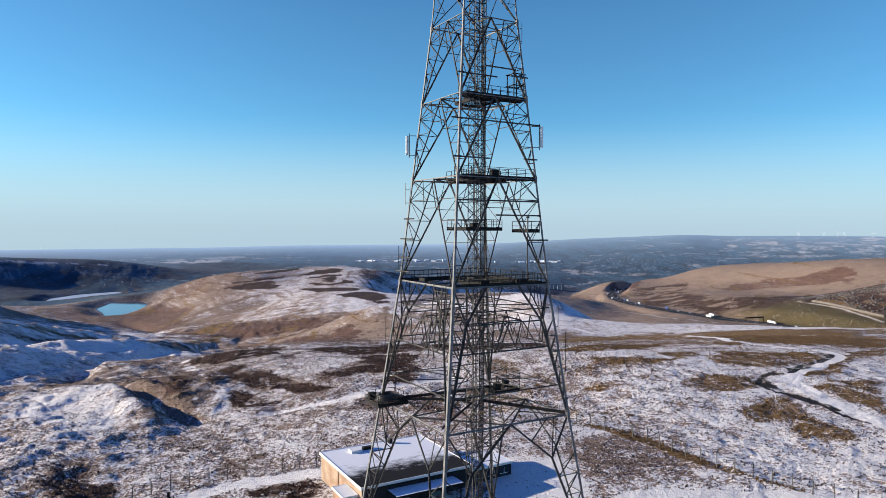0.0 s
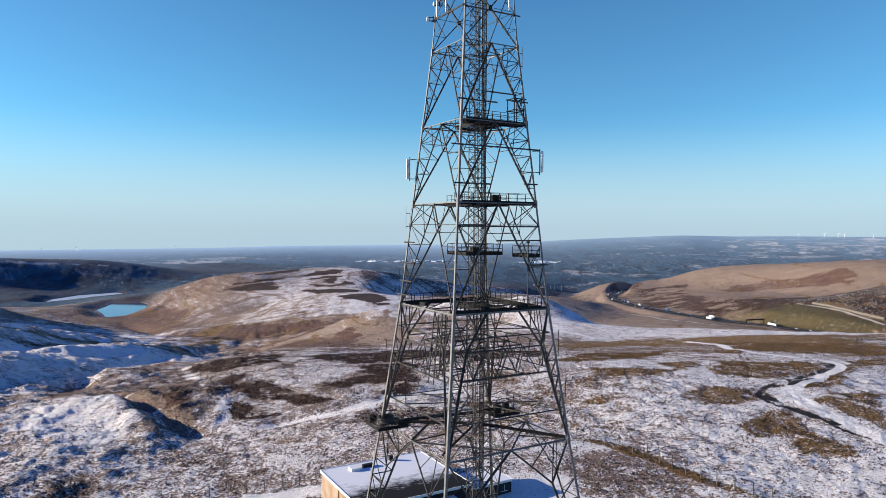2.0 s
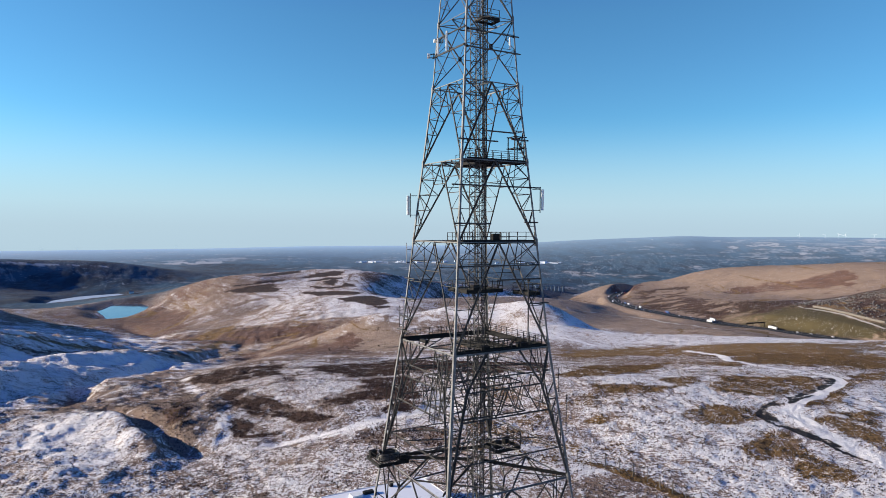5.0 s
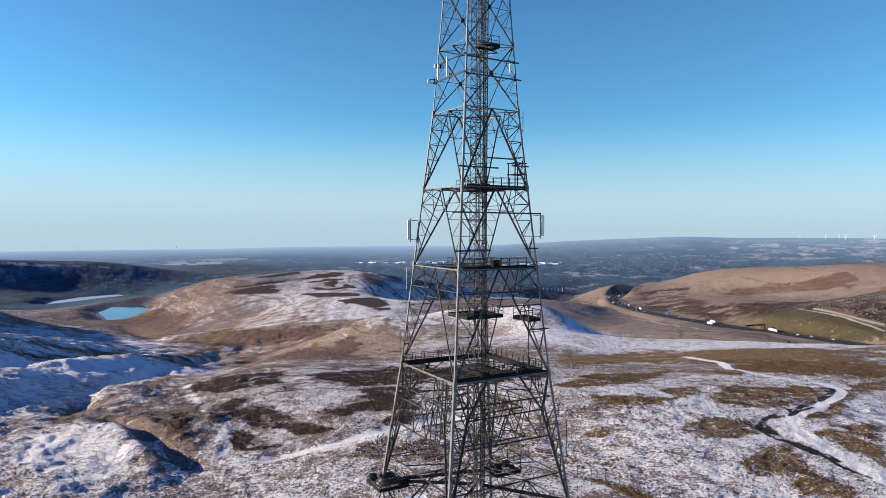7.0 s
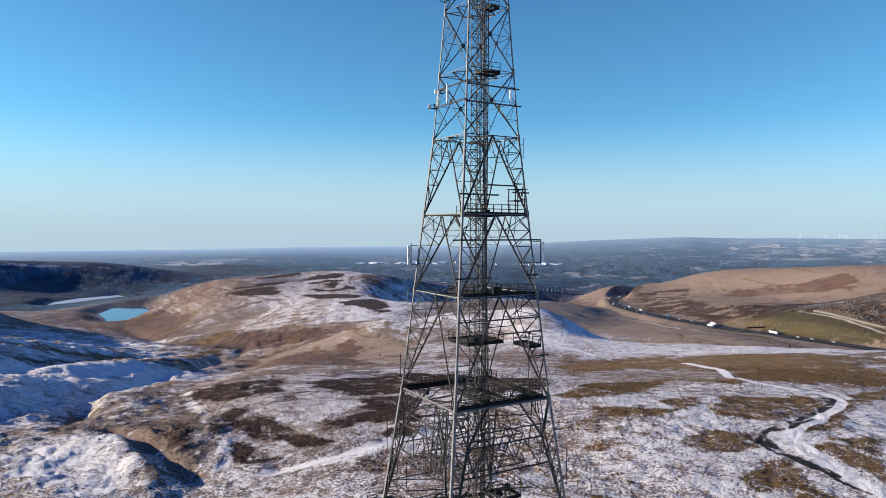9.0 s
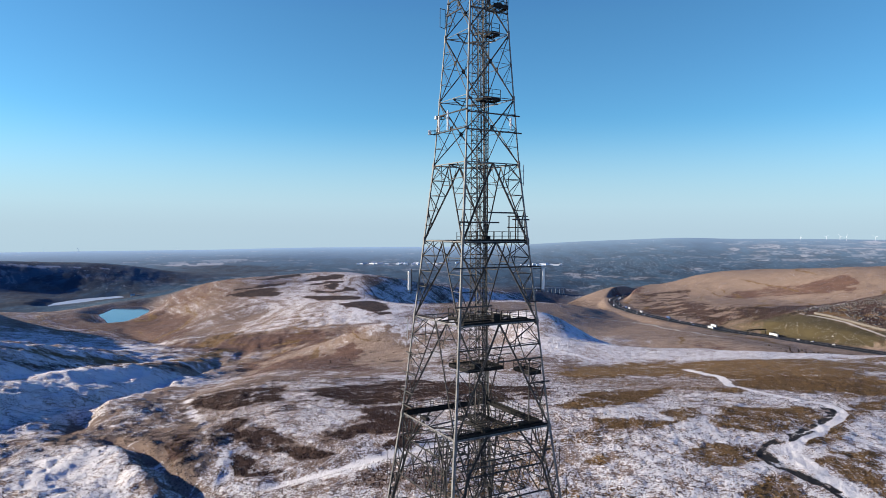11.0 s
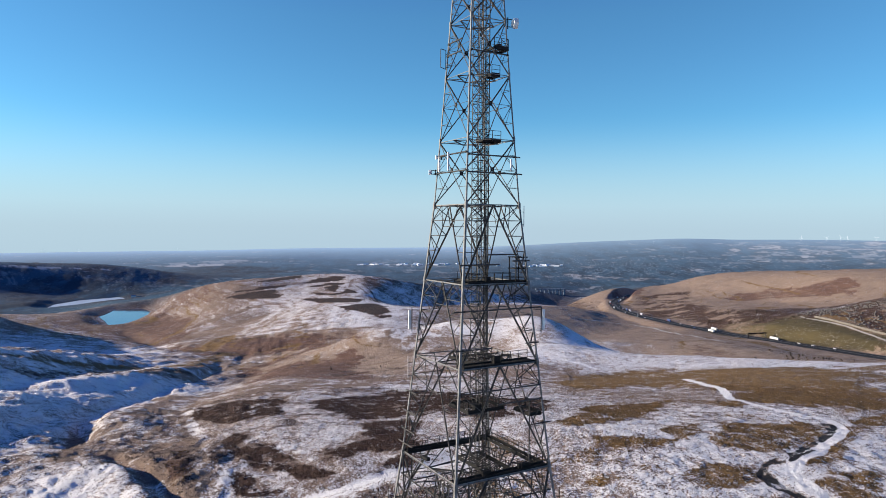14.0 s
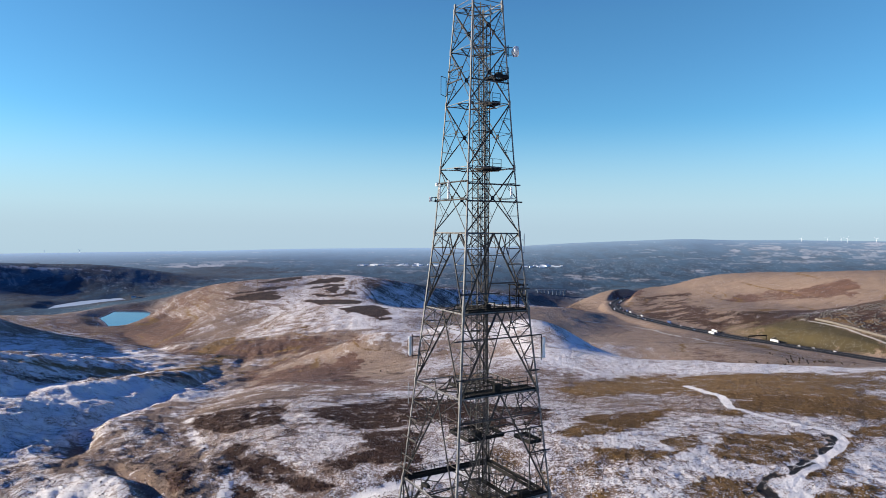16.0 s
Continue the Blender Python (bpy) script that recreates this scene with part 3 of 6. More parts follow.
RUTS = [(100.8, 177.7, 0), (88.5, 167.5, 0), (82.3, 165.8, 0), (77.4, 160.1, 0), (76.2, 152.8, 0), (79.7, 149.3, 0), (82.3, 144.7, 0), (83.4, 138.2, 0), (86.2, 131.3, 0)]
SNOW_DITCH = [(-38.9, 156.9, 0), (-31.1, 159, 0), (-23.3, 162.9, 0), (-13.9, 168.6, 0), (-3.8, 173.1, 0), (2.3, 176.2, 0)]
BROOK_SWATH = [(-112, 285, 0), (-106, 268, 0), (-88, 232, 0), (-76, 205, 0), (-66, 178, 0)]
GULLY = [(-104.4, 203.6, 0), (-92.8, 189.6, 0), (-84.6, 180.1, 0), (-79.4, 174.5, 0), (-72.2, 167.9, 0), (-66.9, 161.9, 0), (-62.2, 157.2, 0), (-57.7, 152.6, 0)]
MOUND = [(-98.5, 178.4, 0), (-90.9, 177.3, 0), (-83.8, 169.2, 0), (-77.5, 162.3, 0), (-70.5, 152.9, 0), (-64.3, 142.9, 0)]
# strips of rough growth along the folds of the land: kind, half width, line
MOOR_BANDS = [("heather", 9, [(-325, 923, 0), (-252, 950, 0), (-180, 922, 0), (-107, 905, 0)]),
              ("rust", 16, [(-332, 900, 0), (-297, 936, 0), (-203, 880, 0), (-127, 884, 0)]),
              ("rust", 16, [(-170, 560, 0), (-190, 653, 0), (-180, 737, 0), (-146, 760, 0), (-100, 845, 0), (-46, 806, 0)])]
GULLY_BANDS = [("rust", 14, [(-185, 600, 0), (-99, 480, 0), (-80, 507, 0), (-84, 587, 0)]),
               ("olive", 12, [(-260, 687, 0), (-273, 820, 0), (-197, 855, 0)]),
               ("olive", 14, [(-295, 455, 0), (-296, 498, 0), (-290, 570, 0), (-260, 617, 0), (-232, 652, 0)])]
RIDGE_BANDS = [("olive", 26, [(-421, 1091, 0), (-399, 1195, 0), (-356, 1261, 0)]),
               ("heather", 16, [(-481, 1244, 0), (-445, 1332, 0), (-400, 1391, 0)]),
               ("burnt", 4, [(-234, 1602, 0), (-255, 1791, 0), (-230, 1825, 0)]), ("burnt", 3, [(-234, 1686, 0), (-193, 1551, 0), (-170, 1472, 0), (-137, 1312, 0)]), ("burnt", 3, [(-216, 1711, 0), (-184, 1592, 0), (-163, 1497, 0), (-134, 1319, 0)]), ("burnt", 5, [(-348, 1433, 0), (-328, 1455, 0), (-299, 1435, 0)])]
FENCE_STRIP = [("olive", 1.5, [(27.4, 132.7, 0), (29.6, 131.2, 0), (33.5, 128.6, 0), (39.3, 122.9, 0), (42.8, 116.3, 0), (46.4, 111.6, 0), (50.7, 107.2, 0), (55, 103, 0), (59.6, 98.6, 0), (64.3, 94.8, 0)])]
BENCH_TRACK = [(562, 833, 0), (561, 862, 0), (556, 916, 0), (545, 966, 0), (545, 1010, 0)]
HUT_TRACK = [(-14, 111, 0), (-21.3, 113.5, 0), (-27.5, 111.9, 0), (-32.2, 111.4, 0), (-36.4, 109.5, 0), (-40.5, 105.3, 0), (-50, 95, 0), (-60, 60, 0)]
YARD_TRACK = [(18, 92, 0), (30, 101, 0), (45, 101, 0), (70, 98, 0)]
VALLEY_TRACK = [(235, 1215, 0), (328, 1250, 0), (355, 1250, 0), (370, 1176, 0), (357, 999, 0), (352, 860, 0), (363, 817, 0)]
KNOLL_TRACK = [(90, 560, 0), (115, 500, 0), (120, 470, 0)]
MOTORWAY = [(760, 480, -86), (600, 655, -90.5), (525, 776, -95), (490, 880, -99.5), (447, 1011, -106), (420, 1187, -115.5), (410, 1390, -127), (425, 1600, -139), (470, 1830, -150), (560, 2080, -161), (760, 2500, -184), (1000, 3000, -206)]
LAKE = [(-893, 1690), (-905, 1760), (-925, 1840), (-864, 1866), (-812, 1800), (-792, 1740), (-775, 1640), (-772, 1560), (-790, 1535), (-830, 1600)]
FAR_LAKE = [(-1290, 2110), (-1330, 2230), (-1315, 2360), (-1235, 2470), (-1190, 2440), (-1235, 2330), (-1240, 2230)]


def inside(x, y, poly):
    """Signed distance to a shore line: negative inside."""
    odd, near = np.zeros(x.shape, bool), np.full(x.shape, 1e9)
    for (ax, ay), (bx, by) in zip(poly, poly[1:] + poly[:1]):
        if ay != by:
            odd ^= ((ay > y) != (by > y)) & (x < (bx - ax) * (y - ay) / (by - ay) + ax)
        dx, dy = bx - ax, by - ay
        f = np.clip(((x - ax) * dx + (y - ay) * dy) / (dx * dx + dy * dy), 0, 1)
        near = np.minimum(near, np.hypot(x - ax - f * dx, y - ay - f * dy))
    return np.where(odd, -near, near)


def from_ravine(x, y):
    """How far east of the ravine's bed."""
    return x - np.interp(y, [150, 220, 290, 400, 500, 590, 700, 760], [-98, -128, -156, -176, -194, -213, -242, -255]) - 2.5 * fbm(x, y, 18, 3, 59)


def height(x, y):
    """The ground's height everywhere."""
    z = form(x, y)
    r = np.hypot(x, y)
    near = 1 - smooth(350, 900, r)
    flat = smooth(34, 60, np.hypot(x - 2, y - 92))
    d, zs = along(x, y, RAVINE)
    z = z - 2.2 * np.exp(-(d / 9.0) ** 2) * smooth(215, 260, y)
    # the far bank of the ravine is a steep scarp, the near one a low lip
    off = from_ravine(x, y)
    run = smooth(212, 250, y) * (1 - smooth(640, 760, y))
    z = z + run * (4.4 * smooth(0, -13, off) * (1 - smooth(-13, -60, off)) + 3.0 * smooth(0, 9, off) * (1 - smooth(9, 45, off)))
    # the snowy knoll falls away steeply to the east
    side = x - np.interp(y, [500, 575, 640, 740], [84, 84, 90, 115])
    stretch = smooth(455, 520, y) * (1 - smooth(680, 760, y))
    z = z + stretch * (8.0 * np.where(side < 0, np.exp(-(side / 28) ** 2), 1 - smooth(0, 60, side)) - 2.0 * np.exp(-(side / 120) ** 2))
    d, zs = along(x, y, MOUND)
    z = z + 1.1 * np.exp(-(d / 4.5) ** 2)
    d, zs = along(x + 1.5 * vnoise(x / 7, y / 7, 57), y, GULLY)
    z = z - 2.1 * np.exp(-(d / 3.0) ** 2)
    d, zs = along(x, y, SNOW_DITCH)
    z = z - 1.5 * np.exp(-(d / 4.2) ** 2)
    flat = flat * (1 - 0.7 * np.exp(-(d / 5.0) ** 2))
    d, zs = along(x, y, STREAM)
    z = z - 6.0 * np.exp(-(d / 22.0) ** 2) * (1 - smooth(1300, 1480, y))
    z = z + fbm(x, y, 160, 5, 3) * (2.2 + 1.8 * smooth(500, 1800, r)) * smooth(120, 500, r)
    west = smooth(-60, -160, x) * (1 - smooth(900, 1200, y))
    z = z + west * (2.0 * fbm(x, 0.6 * y, 13, 4, 15) * smooth(-120, -200, x) + 1.1 * fbm(x, y, 8, 4, 16))
    z = z + smooth(-150, -190, x) * (1 - smooth(640, 760, y)) * 4.2 * (0.4 - np.abs(fbm(x, 0.7 * y, 34, 4, 17)))
    z = z + 0.05 * np.clip(-55 - x, 0, 70) * (1 - smooth(185, 235, y))
    z = z + 0.95 * fbm(x, 0.7 * y, 5.0, 4, 18) * smooth(-40, -85, x) * (1 - smooth(260, 340, y))
    z = z + fbm(x, y, 26, 4, 9) * (0.8 * flat + 0.15) * (1 + smooth(700, 1800, r))
    z = z + (0.32 * fbm(x, y, 3.2, 3, 21) + 0.11 * vnoise(x / 0.9, y / 0.9, 31)) * (0.25 + 0.75 * flat) * near
    z = z + (form(x, y) - z) * smooth(3000, 3500, r)
    d, zs = along(x, y, MOTORWAY)
    cut = 1 - smooth(19, 44, d)
    z = z * (1 - cut) + (zs - 0.4) * cut
    for shore, level in ((LAKE, -180), (FAR_LAKE, -214)):
        s = inside(x, y, shore)
        z = np.where(s < 0, level - 1.5 - np.minimum(-s, 20) * 0.2, z * smooth(0, 70, s) + (level + 0.06 * s + 0.3) * (1 - smooth(0, 70, s)))
    return z


def covers(x, y, z, gx, gy):
    """Amounts of snow, heather, rust grass; olive grass, green grass, bare mud; and distance with its painted haze."""
    r = np.hypot(x, y)
    warp = fbm(x, y, 30, 4, 41)
    wide = fbm(x, y, 220, 4, 43)
    lee = gx * SUN_DIR.x + gy * SUN_DIR.y  # slopes turned from the sun keep their snow
    snow = np.full(x.shape, 0.56) + (0.10 * wide + 0.10 * warp) * (0.25 + 0.75 * smooth(180, 450, r)) - 0.03 * smooth(20, -60, x) * (1 - smooth(240, 400, r))
    heather, rust, olive, green, mud = (np.zeros(x.shape) for _ in range(5))
    # valley sides and the far ridge's sunny flank are almost clear
    d_stream, _ = along(x, y, STREAM)
    d_ridge, _ = along(x, y, [n for n in HOME_SPUR if n[1] > 1000])
    col = smooth(400, 540, y) * (1 - smooth(820, 1000, y)) * smooth(-330, -200, x)
    snow -= 0.36 * col * (1 - 0.55 * smooth(-120, 0, x))
    flank = smooth(120, 330, d_ridge) * smooth(900, 1100, y) * (x < 0) * smooth(-1000, -820, x)
    snow -= 0.22 * flank
    rust += 0.38 * flank + 0.35 * flank * (1 - smooth(0, 420, d_stream)) + 0.16 * col * smooth(0, 0.5, wide)
    # east side: brown moor
    east = smooth(130, 260, x - 0.06 * y) * smooth(560, 700, y)
    snow -= 0.75 * east
    rust += 0.06 * east + 0.45 * east * fbm(x, 0.4 * y, 190, 5, 45)
    d_brow, _ = along(x, y, SHOULDER_EDGE)
    brow = (1 - smooth(28, 55, d_brow)) * (y > 330)
    shoulder = smooth(210, 330, y + 0.3 * x) * (1 - smooth(470, 540, y)) * smooth(20, 80, x) * (1 - brow)
    snow += 0.15 * brow - 0.22 * shoulder * smooth(-0.35, 0.2, fbm(0.5 * x, y, 26, 4, 64)) + 0.11 * smooth(20, 60, x) * (1 - smooth(180, 260, y))
    olive += 0.46 * shoulder * smooth(-0.35, 0.2, fbm(0.5 * x, y, 26, 4, 64))
    flats = smooth(-70, 70, x - 0.05 * (y - 900)) * smooth(800, 930, y) * (1 - smooth(1600, 1750, y)) * (1 - east)
    d_tail, _ = along(x, y, RIDGE_TAIL)
    tail = (1 - smooth(60, 300, d_tail)) * smooth(-230, -120, x) * smooth(1500, 1700, y)
    edge_x = np.interp(y, [n[1] for n in RIDGE_EDGE], [n[0] for n in RIDGE_EDGE])
    edge_y = np.interp(x, [n[0] for n in FLAT_EDGE], [n[1] for n in FLAT_EDGE])
    tail = np.maximum(tail, smooth(4, 24, x - edge_x) * smooth(8, 40, y - edge_y) * (1 - smooth(2300, 2500, y)) * (1 - smooth(300, 420, x - 0.15 * (y - 1500))))
    flats = flats * (1 - tail)
    heather += 0.6 * tail
    snow -= 0.55 * flats + (0.14 - 0.5 * fbm(0.5 * (x + y), 0.12 * (y - x), 22, 4, 63)) * tail
    d_bank, _ = along(x, y, [(900, 640, 0), (620, 830, 0), (520, 930, 0), (470, 1060, 0)])
    bank = (1 - smooth(50, 110, d_bank)) * (x > 420)
    green += 0.6 * bank + 0.3 * bank * warp
    rust -= 0.5 * bank
    d_rock, _ = along(x, y, [(1000, 1020, 0), (740, 1080, 0), (640, 1150, 0)])
    rock = 1 - smooth(70, 150, d_rock)
    heather += 0.75 * rock
    snow += (0.34 + 0.5 * warp) * rock
    snow -= 0.12 * smooth(850, 1000, y) * (x < 60)
    d_edge, _ = along(x, y, [(520, 1100, 0), (500, 1300, 0), (520, 1600, 0), (640, 1900, 0)])
    heather += 0.8 * (1 - smooth(30, 120, d_edge)) * smooth(-0.4, 0.2, warp)
    olive += 0.6 * flats * smooth(0.0, 0.35, fbm(x, 0.5 * y, 70, 4, 65))
    # western moor, snowbound
    west = smooth(-130, -230, x) * (1 - smooth(1000, 1200, y))
    snow += west * (-0.03 + 0.55 * fbm(0.4 * x, y, 11, 4, 77, 0.65))
    steep = smooth(0.22, 0.5, np.hypot(gx, gy)) * west
    moor = smooth(-330, -420, x) * smooth(700, 800, y) * (1 - smooth(1000, 1100, y))
    near_west = west * (1 - smooth(600, 750, r))
    snow += 0.10 * moor - 0.03 * steep + 0.08 * near_west
    heather += 0.12 * near_west * smooth(0.0, 0.5, fbm(0.6 * x, y, 18, 4, 79))
    heather += 0.06 * steep + 0.15 * moor
    d_knoll, _ = along(x, y, SNOW_KNOLL)
    snow += 0.27 * (1 - smooth(30, 75, d_knoll))
    lake_side = smooth(1150, 1400, y) * smooth(-820, -900, x)
    snow -= 0.12 * lake_side
    heather += 0.35 * lake_side * smooth(2000, 2600, r)
    tear = fbm(x, y, 13, 5, 47, 0.7)
    # burnt and cut heather, tufts of rough grass
    char = fbm(x, y, 38, 4, 49)
    fields = fbm(x, 0.5 * y, 70, 4, 50)
    for kind, px, py, rx, ry, turn in PATCHES:
        if kind == "frost":
            continue
        c, s = math.cos(turn), math.sin(turn)
        u, v = (c * (x - px) + s * (y - py)) / rx, (-s * (x - px) + c * (y - py)) / ry
        amount = smooth(0.30, 0.74, 0.74 * np.exp(-0.6 * (u * u + v * v)) + 1.5 * tear * np.exp(-0.35 * (u * u + v * v)))
        if kind == "rust" and rx > 40:
            amount = smooth(0.25, 0.85, 0.85 * np.exp(-0.6 * (u * u + v * v)) + (0.7 * fields + 0.25 * tear) * np.exp(-0.3 * (u * u + v * v)))
        if kind == "burnt":
            amount = smooth(0.40, 0.58, np.exp(-0.8 * (u * u + v * v)) + (0.55 * char + 0.2 * tear + 0.04) * np.exp(-0.2 * (u * u + v * v)))
        if kind in ("heather", "burnt"):
            heather = np.maximum(heather, 1.0 * amount)
            snow = snow - (0.40 if kind == "heather" else 0.7) * amount
        elif kind == "olive":
            olive = np.maximum(olive, 0.95 * amount)
            snow = snow - 0.42 * amount
        elif kind == "straw":
            snow = snow - 0.3 * amount
        else:
            rust = np.maximum(rust, 0.9 * amount)
            snow = snow - 0.42 * amount
    for kind, width, line in MOOR_BANDS + GULLY_BANDS + RIDGE_BANDS + FENCE_STRIP:
        d, _ = along(x, y, line)
        amount = 1 - smooth(0.4 * width, 1.1 * width, d + 1.3 * width * tear)
        if kind in ("heather", "burnt"):
            heather, snow = np.maximum(heather, 0.9 * amount), snow - 0.4 * amount
        elif kind == "rust":
            rust, snow = np.maximum(rust, 0.9 * amount), snow - 0.35 * amount
        else:
            olive, snow = np.maximum(olive, 0.9 * amount), snow - 0.35 * amount
    tan, frost, wood, stone = (np.zeros(x.shape) for _ in range(4))
    strips = fbm(np.degrees(np.arctan2(x, y)) / 0.7, np.hypot(x, y) / 34, 1, 4, 66, 0.65)
    holes = smooth(-0.38, -0.02, fbm(x, y, 6, 4, 48, 0.7))
    for kind, ragged, outline in AREAS:
        reach = 4 * ragged
        near = np.nonzero((x > min(p[0] for p in outline) - reach) & (x < max(p[0] for p in outline) + reach) & (y > min(p[1] for p in outline) - reach) & (y < max(p[1] for p in outline) + reach))[0]
        if not len(near):
            continue
        amount = np.zeros(x.shape)
        fray = tear[near] if ragged < 12 else 0.6 * char[near] + 0.5 * tear[near]
        amount[near] = 1 - smooth(-0.5 * ragged, 0.7 * ragged, inside(x[near], y[near], outline) + 2.4 * ragged * fray)
        if kind == "heather":
            amount = amount * (0.35 + 0.65 * holes)
            heather, snow, olive = np.maximum(heather, amount), snow - 0.48 * amount, olive * (1 - amount)
        elif kind == "burnt":
            heather, snow, mud = np.maximum(heather, 1.05 * amount), snow - 0.9 * amount, np.maximum(mud, 0.68 * amount)
        elif kind == "olive":
            amount = amount * (0.5 + 0.5 * holes)
            olive, snow, heather = np.maximum(olive, 0.98 * amount), snow - 0.46 * amount, heather * (1 - 0.8 * amount)
        elif kind == "rust":
            rust, snow = np.maximum(rust, 0.85 * amount), snow - 0.35 * amount
        elif kind == "tan":
            tan, snow, heather = np.maximum(tan, amount), snow - 0.45 * amount, heather * (1 - amount)
        elif kind == "white":
            snow, heather, olive, rust = snow + (0.22 if ragged < 6 else 0.10) * amount, heather * (1 - 0.7 * amount), olive * (1 - 0.8 * amount), rust * (1 - 0.6 * amount)
        elif kind == "green":
            green, snow, rust = np.maximum(green, 0.95 * amount), snow - 0.5 * amount, rust * (1 - amount)
        elif kind == "rock":
            stone = np.maximum(stone, amount)
        elif kind == "thin":
            snow = snow - 0.24 * amount
        elif kind == "mud":
            mud = np.maximum(mud, amount * (0.62 + 0.43 * smooth(-0.3, 0.1, fbm(x, y, 2.6, 3, 53))))
        elif kind == "frost":
            frost = np.maximum(frost, (0.38 if outline[0][0] < -900 else 0.75) * amount * smooth(-0.22, 0.2, strips))
        elif kind == "wood":
            wood = np.maximum(wood, amount)
    heather = np.maximum(heather, 0.85 * stone * smooth(-0.5, 0.1, warp))
    snow = snow + stone * (0.30 * smooth(0.05, 0.4, tear) - 0.1)
    for line, width in ((SNOW_DITCH, 2.2), (BROOK_SWATH, 2.6)):
        d, _ = along(x, y, line)
        on = 1 - smooth(0.3 * width, 1.3 * width, d + 1.2 * tear)
        snow, heather = snow + 0.36 * on, heather * (1 - 0.7 * on)
    yard = smooth(7, 9, x) * (1 - smooth(21, 26, x)) * smooth(94, 97, y) * (1 - smooth(112, 118, y))
    snow = snow + 0.45 * yard
    # scattered tufts of rough grass and heather over the whole plateau
    stray = (1 - brow) * smooth(0.16, 0.42, fbm(x, y, 17, 5, 71, 0.65)) * (1 - smooth(500, 800, r)) * smooth(-150, -60, x)
    olive = np.maximum(olive, 0.7 * stray * (x > 0))
    heather = np.maximum(heather, 0.55 * stray * (x <= 0))
    snow = snow - 0.22 * stray * np.where(x > 0, 0.5, 1)
    lines = vnoise(z * 0.28 + 2.5 * fbm(x, y, 90, 3, 95), x / 240, 97)
    snow = snow + 0.16 * lines * smooth(350, 700, r)
    slope_rows = smooth(420, 650, r) * (1 - smooth(1900, 2300, r)) * (1 - 0.6 * flats)
    snow = snow + 0.20 * slope_rows * vnoise(z * 0.8 + 2.2 * fbm(x, y, 70, 3, 85), x / 110, 86)
    rust = rust + 0.24 * slope_rows * vnoise(z * 0.5 + 2.2 * fbm(x, y, 90, 3, 87), x / 130, 88)
    olive = np.maximum(olive, 0.7 * slope_rows * smooth(0.45, 0.75, vnoise(z * 0.6 + 2.5 * fbm(x, y, 80, 3, 89), x / 100, 90)))
    rust = rust + 0.18 * vnoise(z * 0.16 + 2.0 * fbm(x, y, 120, 3, 96), x / 300, 98) * smooth(450, 800, r)
    mid = smooth(330, 600, r) * (1 - smooth(1900, 2300, r))
    snow = snow + 0.22 * mid * fbm(x, 0.6 * y, 10, 3, 67, 0.7)
    rust = rust + 0.30 * mid * fbm(x, 0.6 * y, 14, 3, 68, 0.7)
    heather = heather + 0.5 * mid * smooth(0.3, 0.6, fbm(x, 0.5 * y, 12, 3, 69, 0.7))
    snow = snow + 0.45 * np.clip(lee, -0.3, 0.35) * (1 - 0.6 * east) * (1 - 1.2 * west * (lee > 0))
    # drifted snow on the ravine's steep bank
    off = from_ravine(x, y)
    drift = smooth(7, -2, off) * smooth(-50, -15, off) * smooth(165, 200, y) * (1 - smooth(420, 560, y))
    snow, heather, rust, tan = snow + 0.04 * drift, heather * (1 - 0.85 * drift), rust * (1 - 0.85 * drift), tan * (1 - drift)
    # trodden tracks filled with snow, wheel ruts of mud
    for line, width in ((LANE, 2.1), (LANE_TOP, 1.3), (PATH_ON, 1.3), (PATH_TOP, 1.7), (PATH_FAR, 1.5), (HUT_TRACK, 2.1), (YARD_TRACK, 1.5), (KNOLL_TRACK, 2.5)):
        d, _ = along(x + 0.5 * vnoise(x / 6, y / 6, 51), y + 0.5 * vnoise(x / 6, y / 6, 52), line)
        on = 1 - smooth(width * 0.85, width * 1.15 + 0.1, d)
        snow = np.maximum(snow, 1.05 * on)
        heather, olive, rust = heather * (1 - on), olive * (1 - on), rust * (1 - on)
    for line, width in ((RUTS, 0.75),):
        d, _ = along(x + 0.5 * vnoise(x / 3, y / 3, 55), y, line)
        mud = np.maximum(mud, (1 - smooth(width * 0.8, width * 1.25, d)) * (0.75 + 0.25 * smooth(-0.45, 0.1, fbm(x, y, 3.5, 3, 58))))
    d, _ = along(x, y, RAVINE)
    bed = 1 - smooth(2, 6, d)
    snow, rust = snow - 0.12 * bed * smooth(260, 340, y), rust + 0.15 * bed * smooth(260, 340, y)
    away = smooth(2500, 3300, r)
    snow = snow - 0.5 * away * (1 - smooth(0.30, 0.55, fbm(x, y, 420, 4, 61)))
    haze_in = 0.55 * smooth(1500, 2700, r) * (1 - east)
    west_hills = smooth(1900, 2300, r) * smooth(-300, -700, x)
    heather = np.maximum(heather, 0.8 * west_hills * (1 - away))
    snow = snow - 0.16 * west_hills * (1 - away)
    # far and miles: how much of the painted haze tint each place gets
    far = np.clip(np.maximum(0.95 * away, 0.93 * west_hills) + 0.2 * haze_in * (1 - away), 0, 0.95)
    deg = np.degrees(np.arctan2(x, y))
    streak = fbm(deg / 1.6, r / 70, 1, 5, 91, 0.7)
    cold = smooth(0.16, 0.34, streak + 0.22 * np.exp(-((deg - 29) / 8) ** 2) * smooth(3900, 4300, r) + 0.5 * np.exp(-((deg + 18) / 4.5) ** 2 - ((r - 4080) / 90) ** 2) - 0.1)
    dark = 0.56 * wood
    cold = cold * (1 - 0.85 * dark)
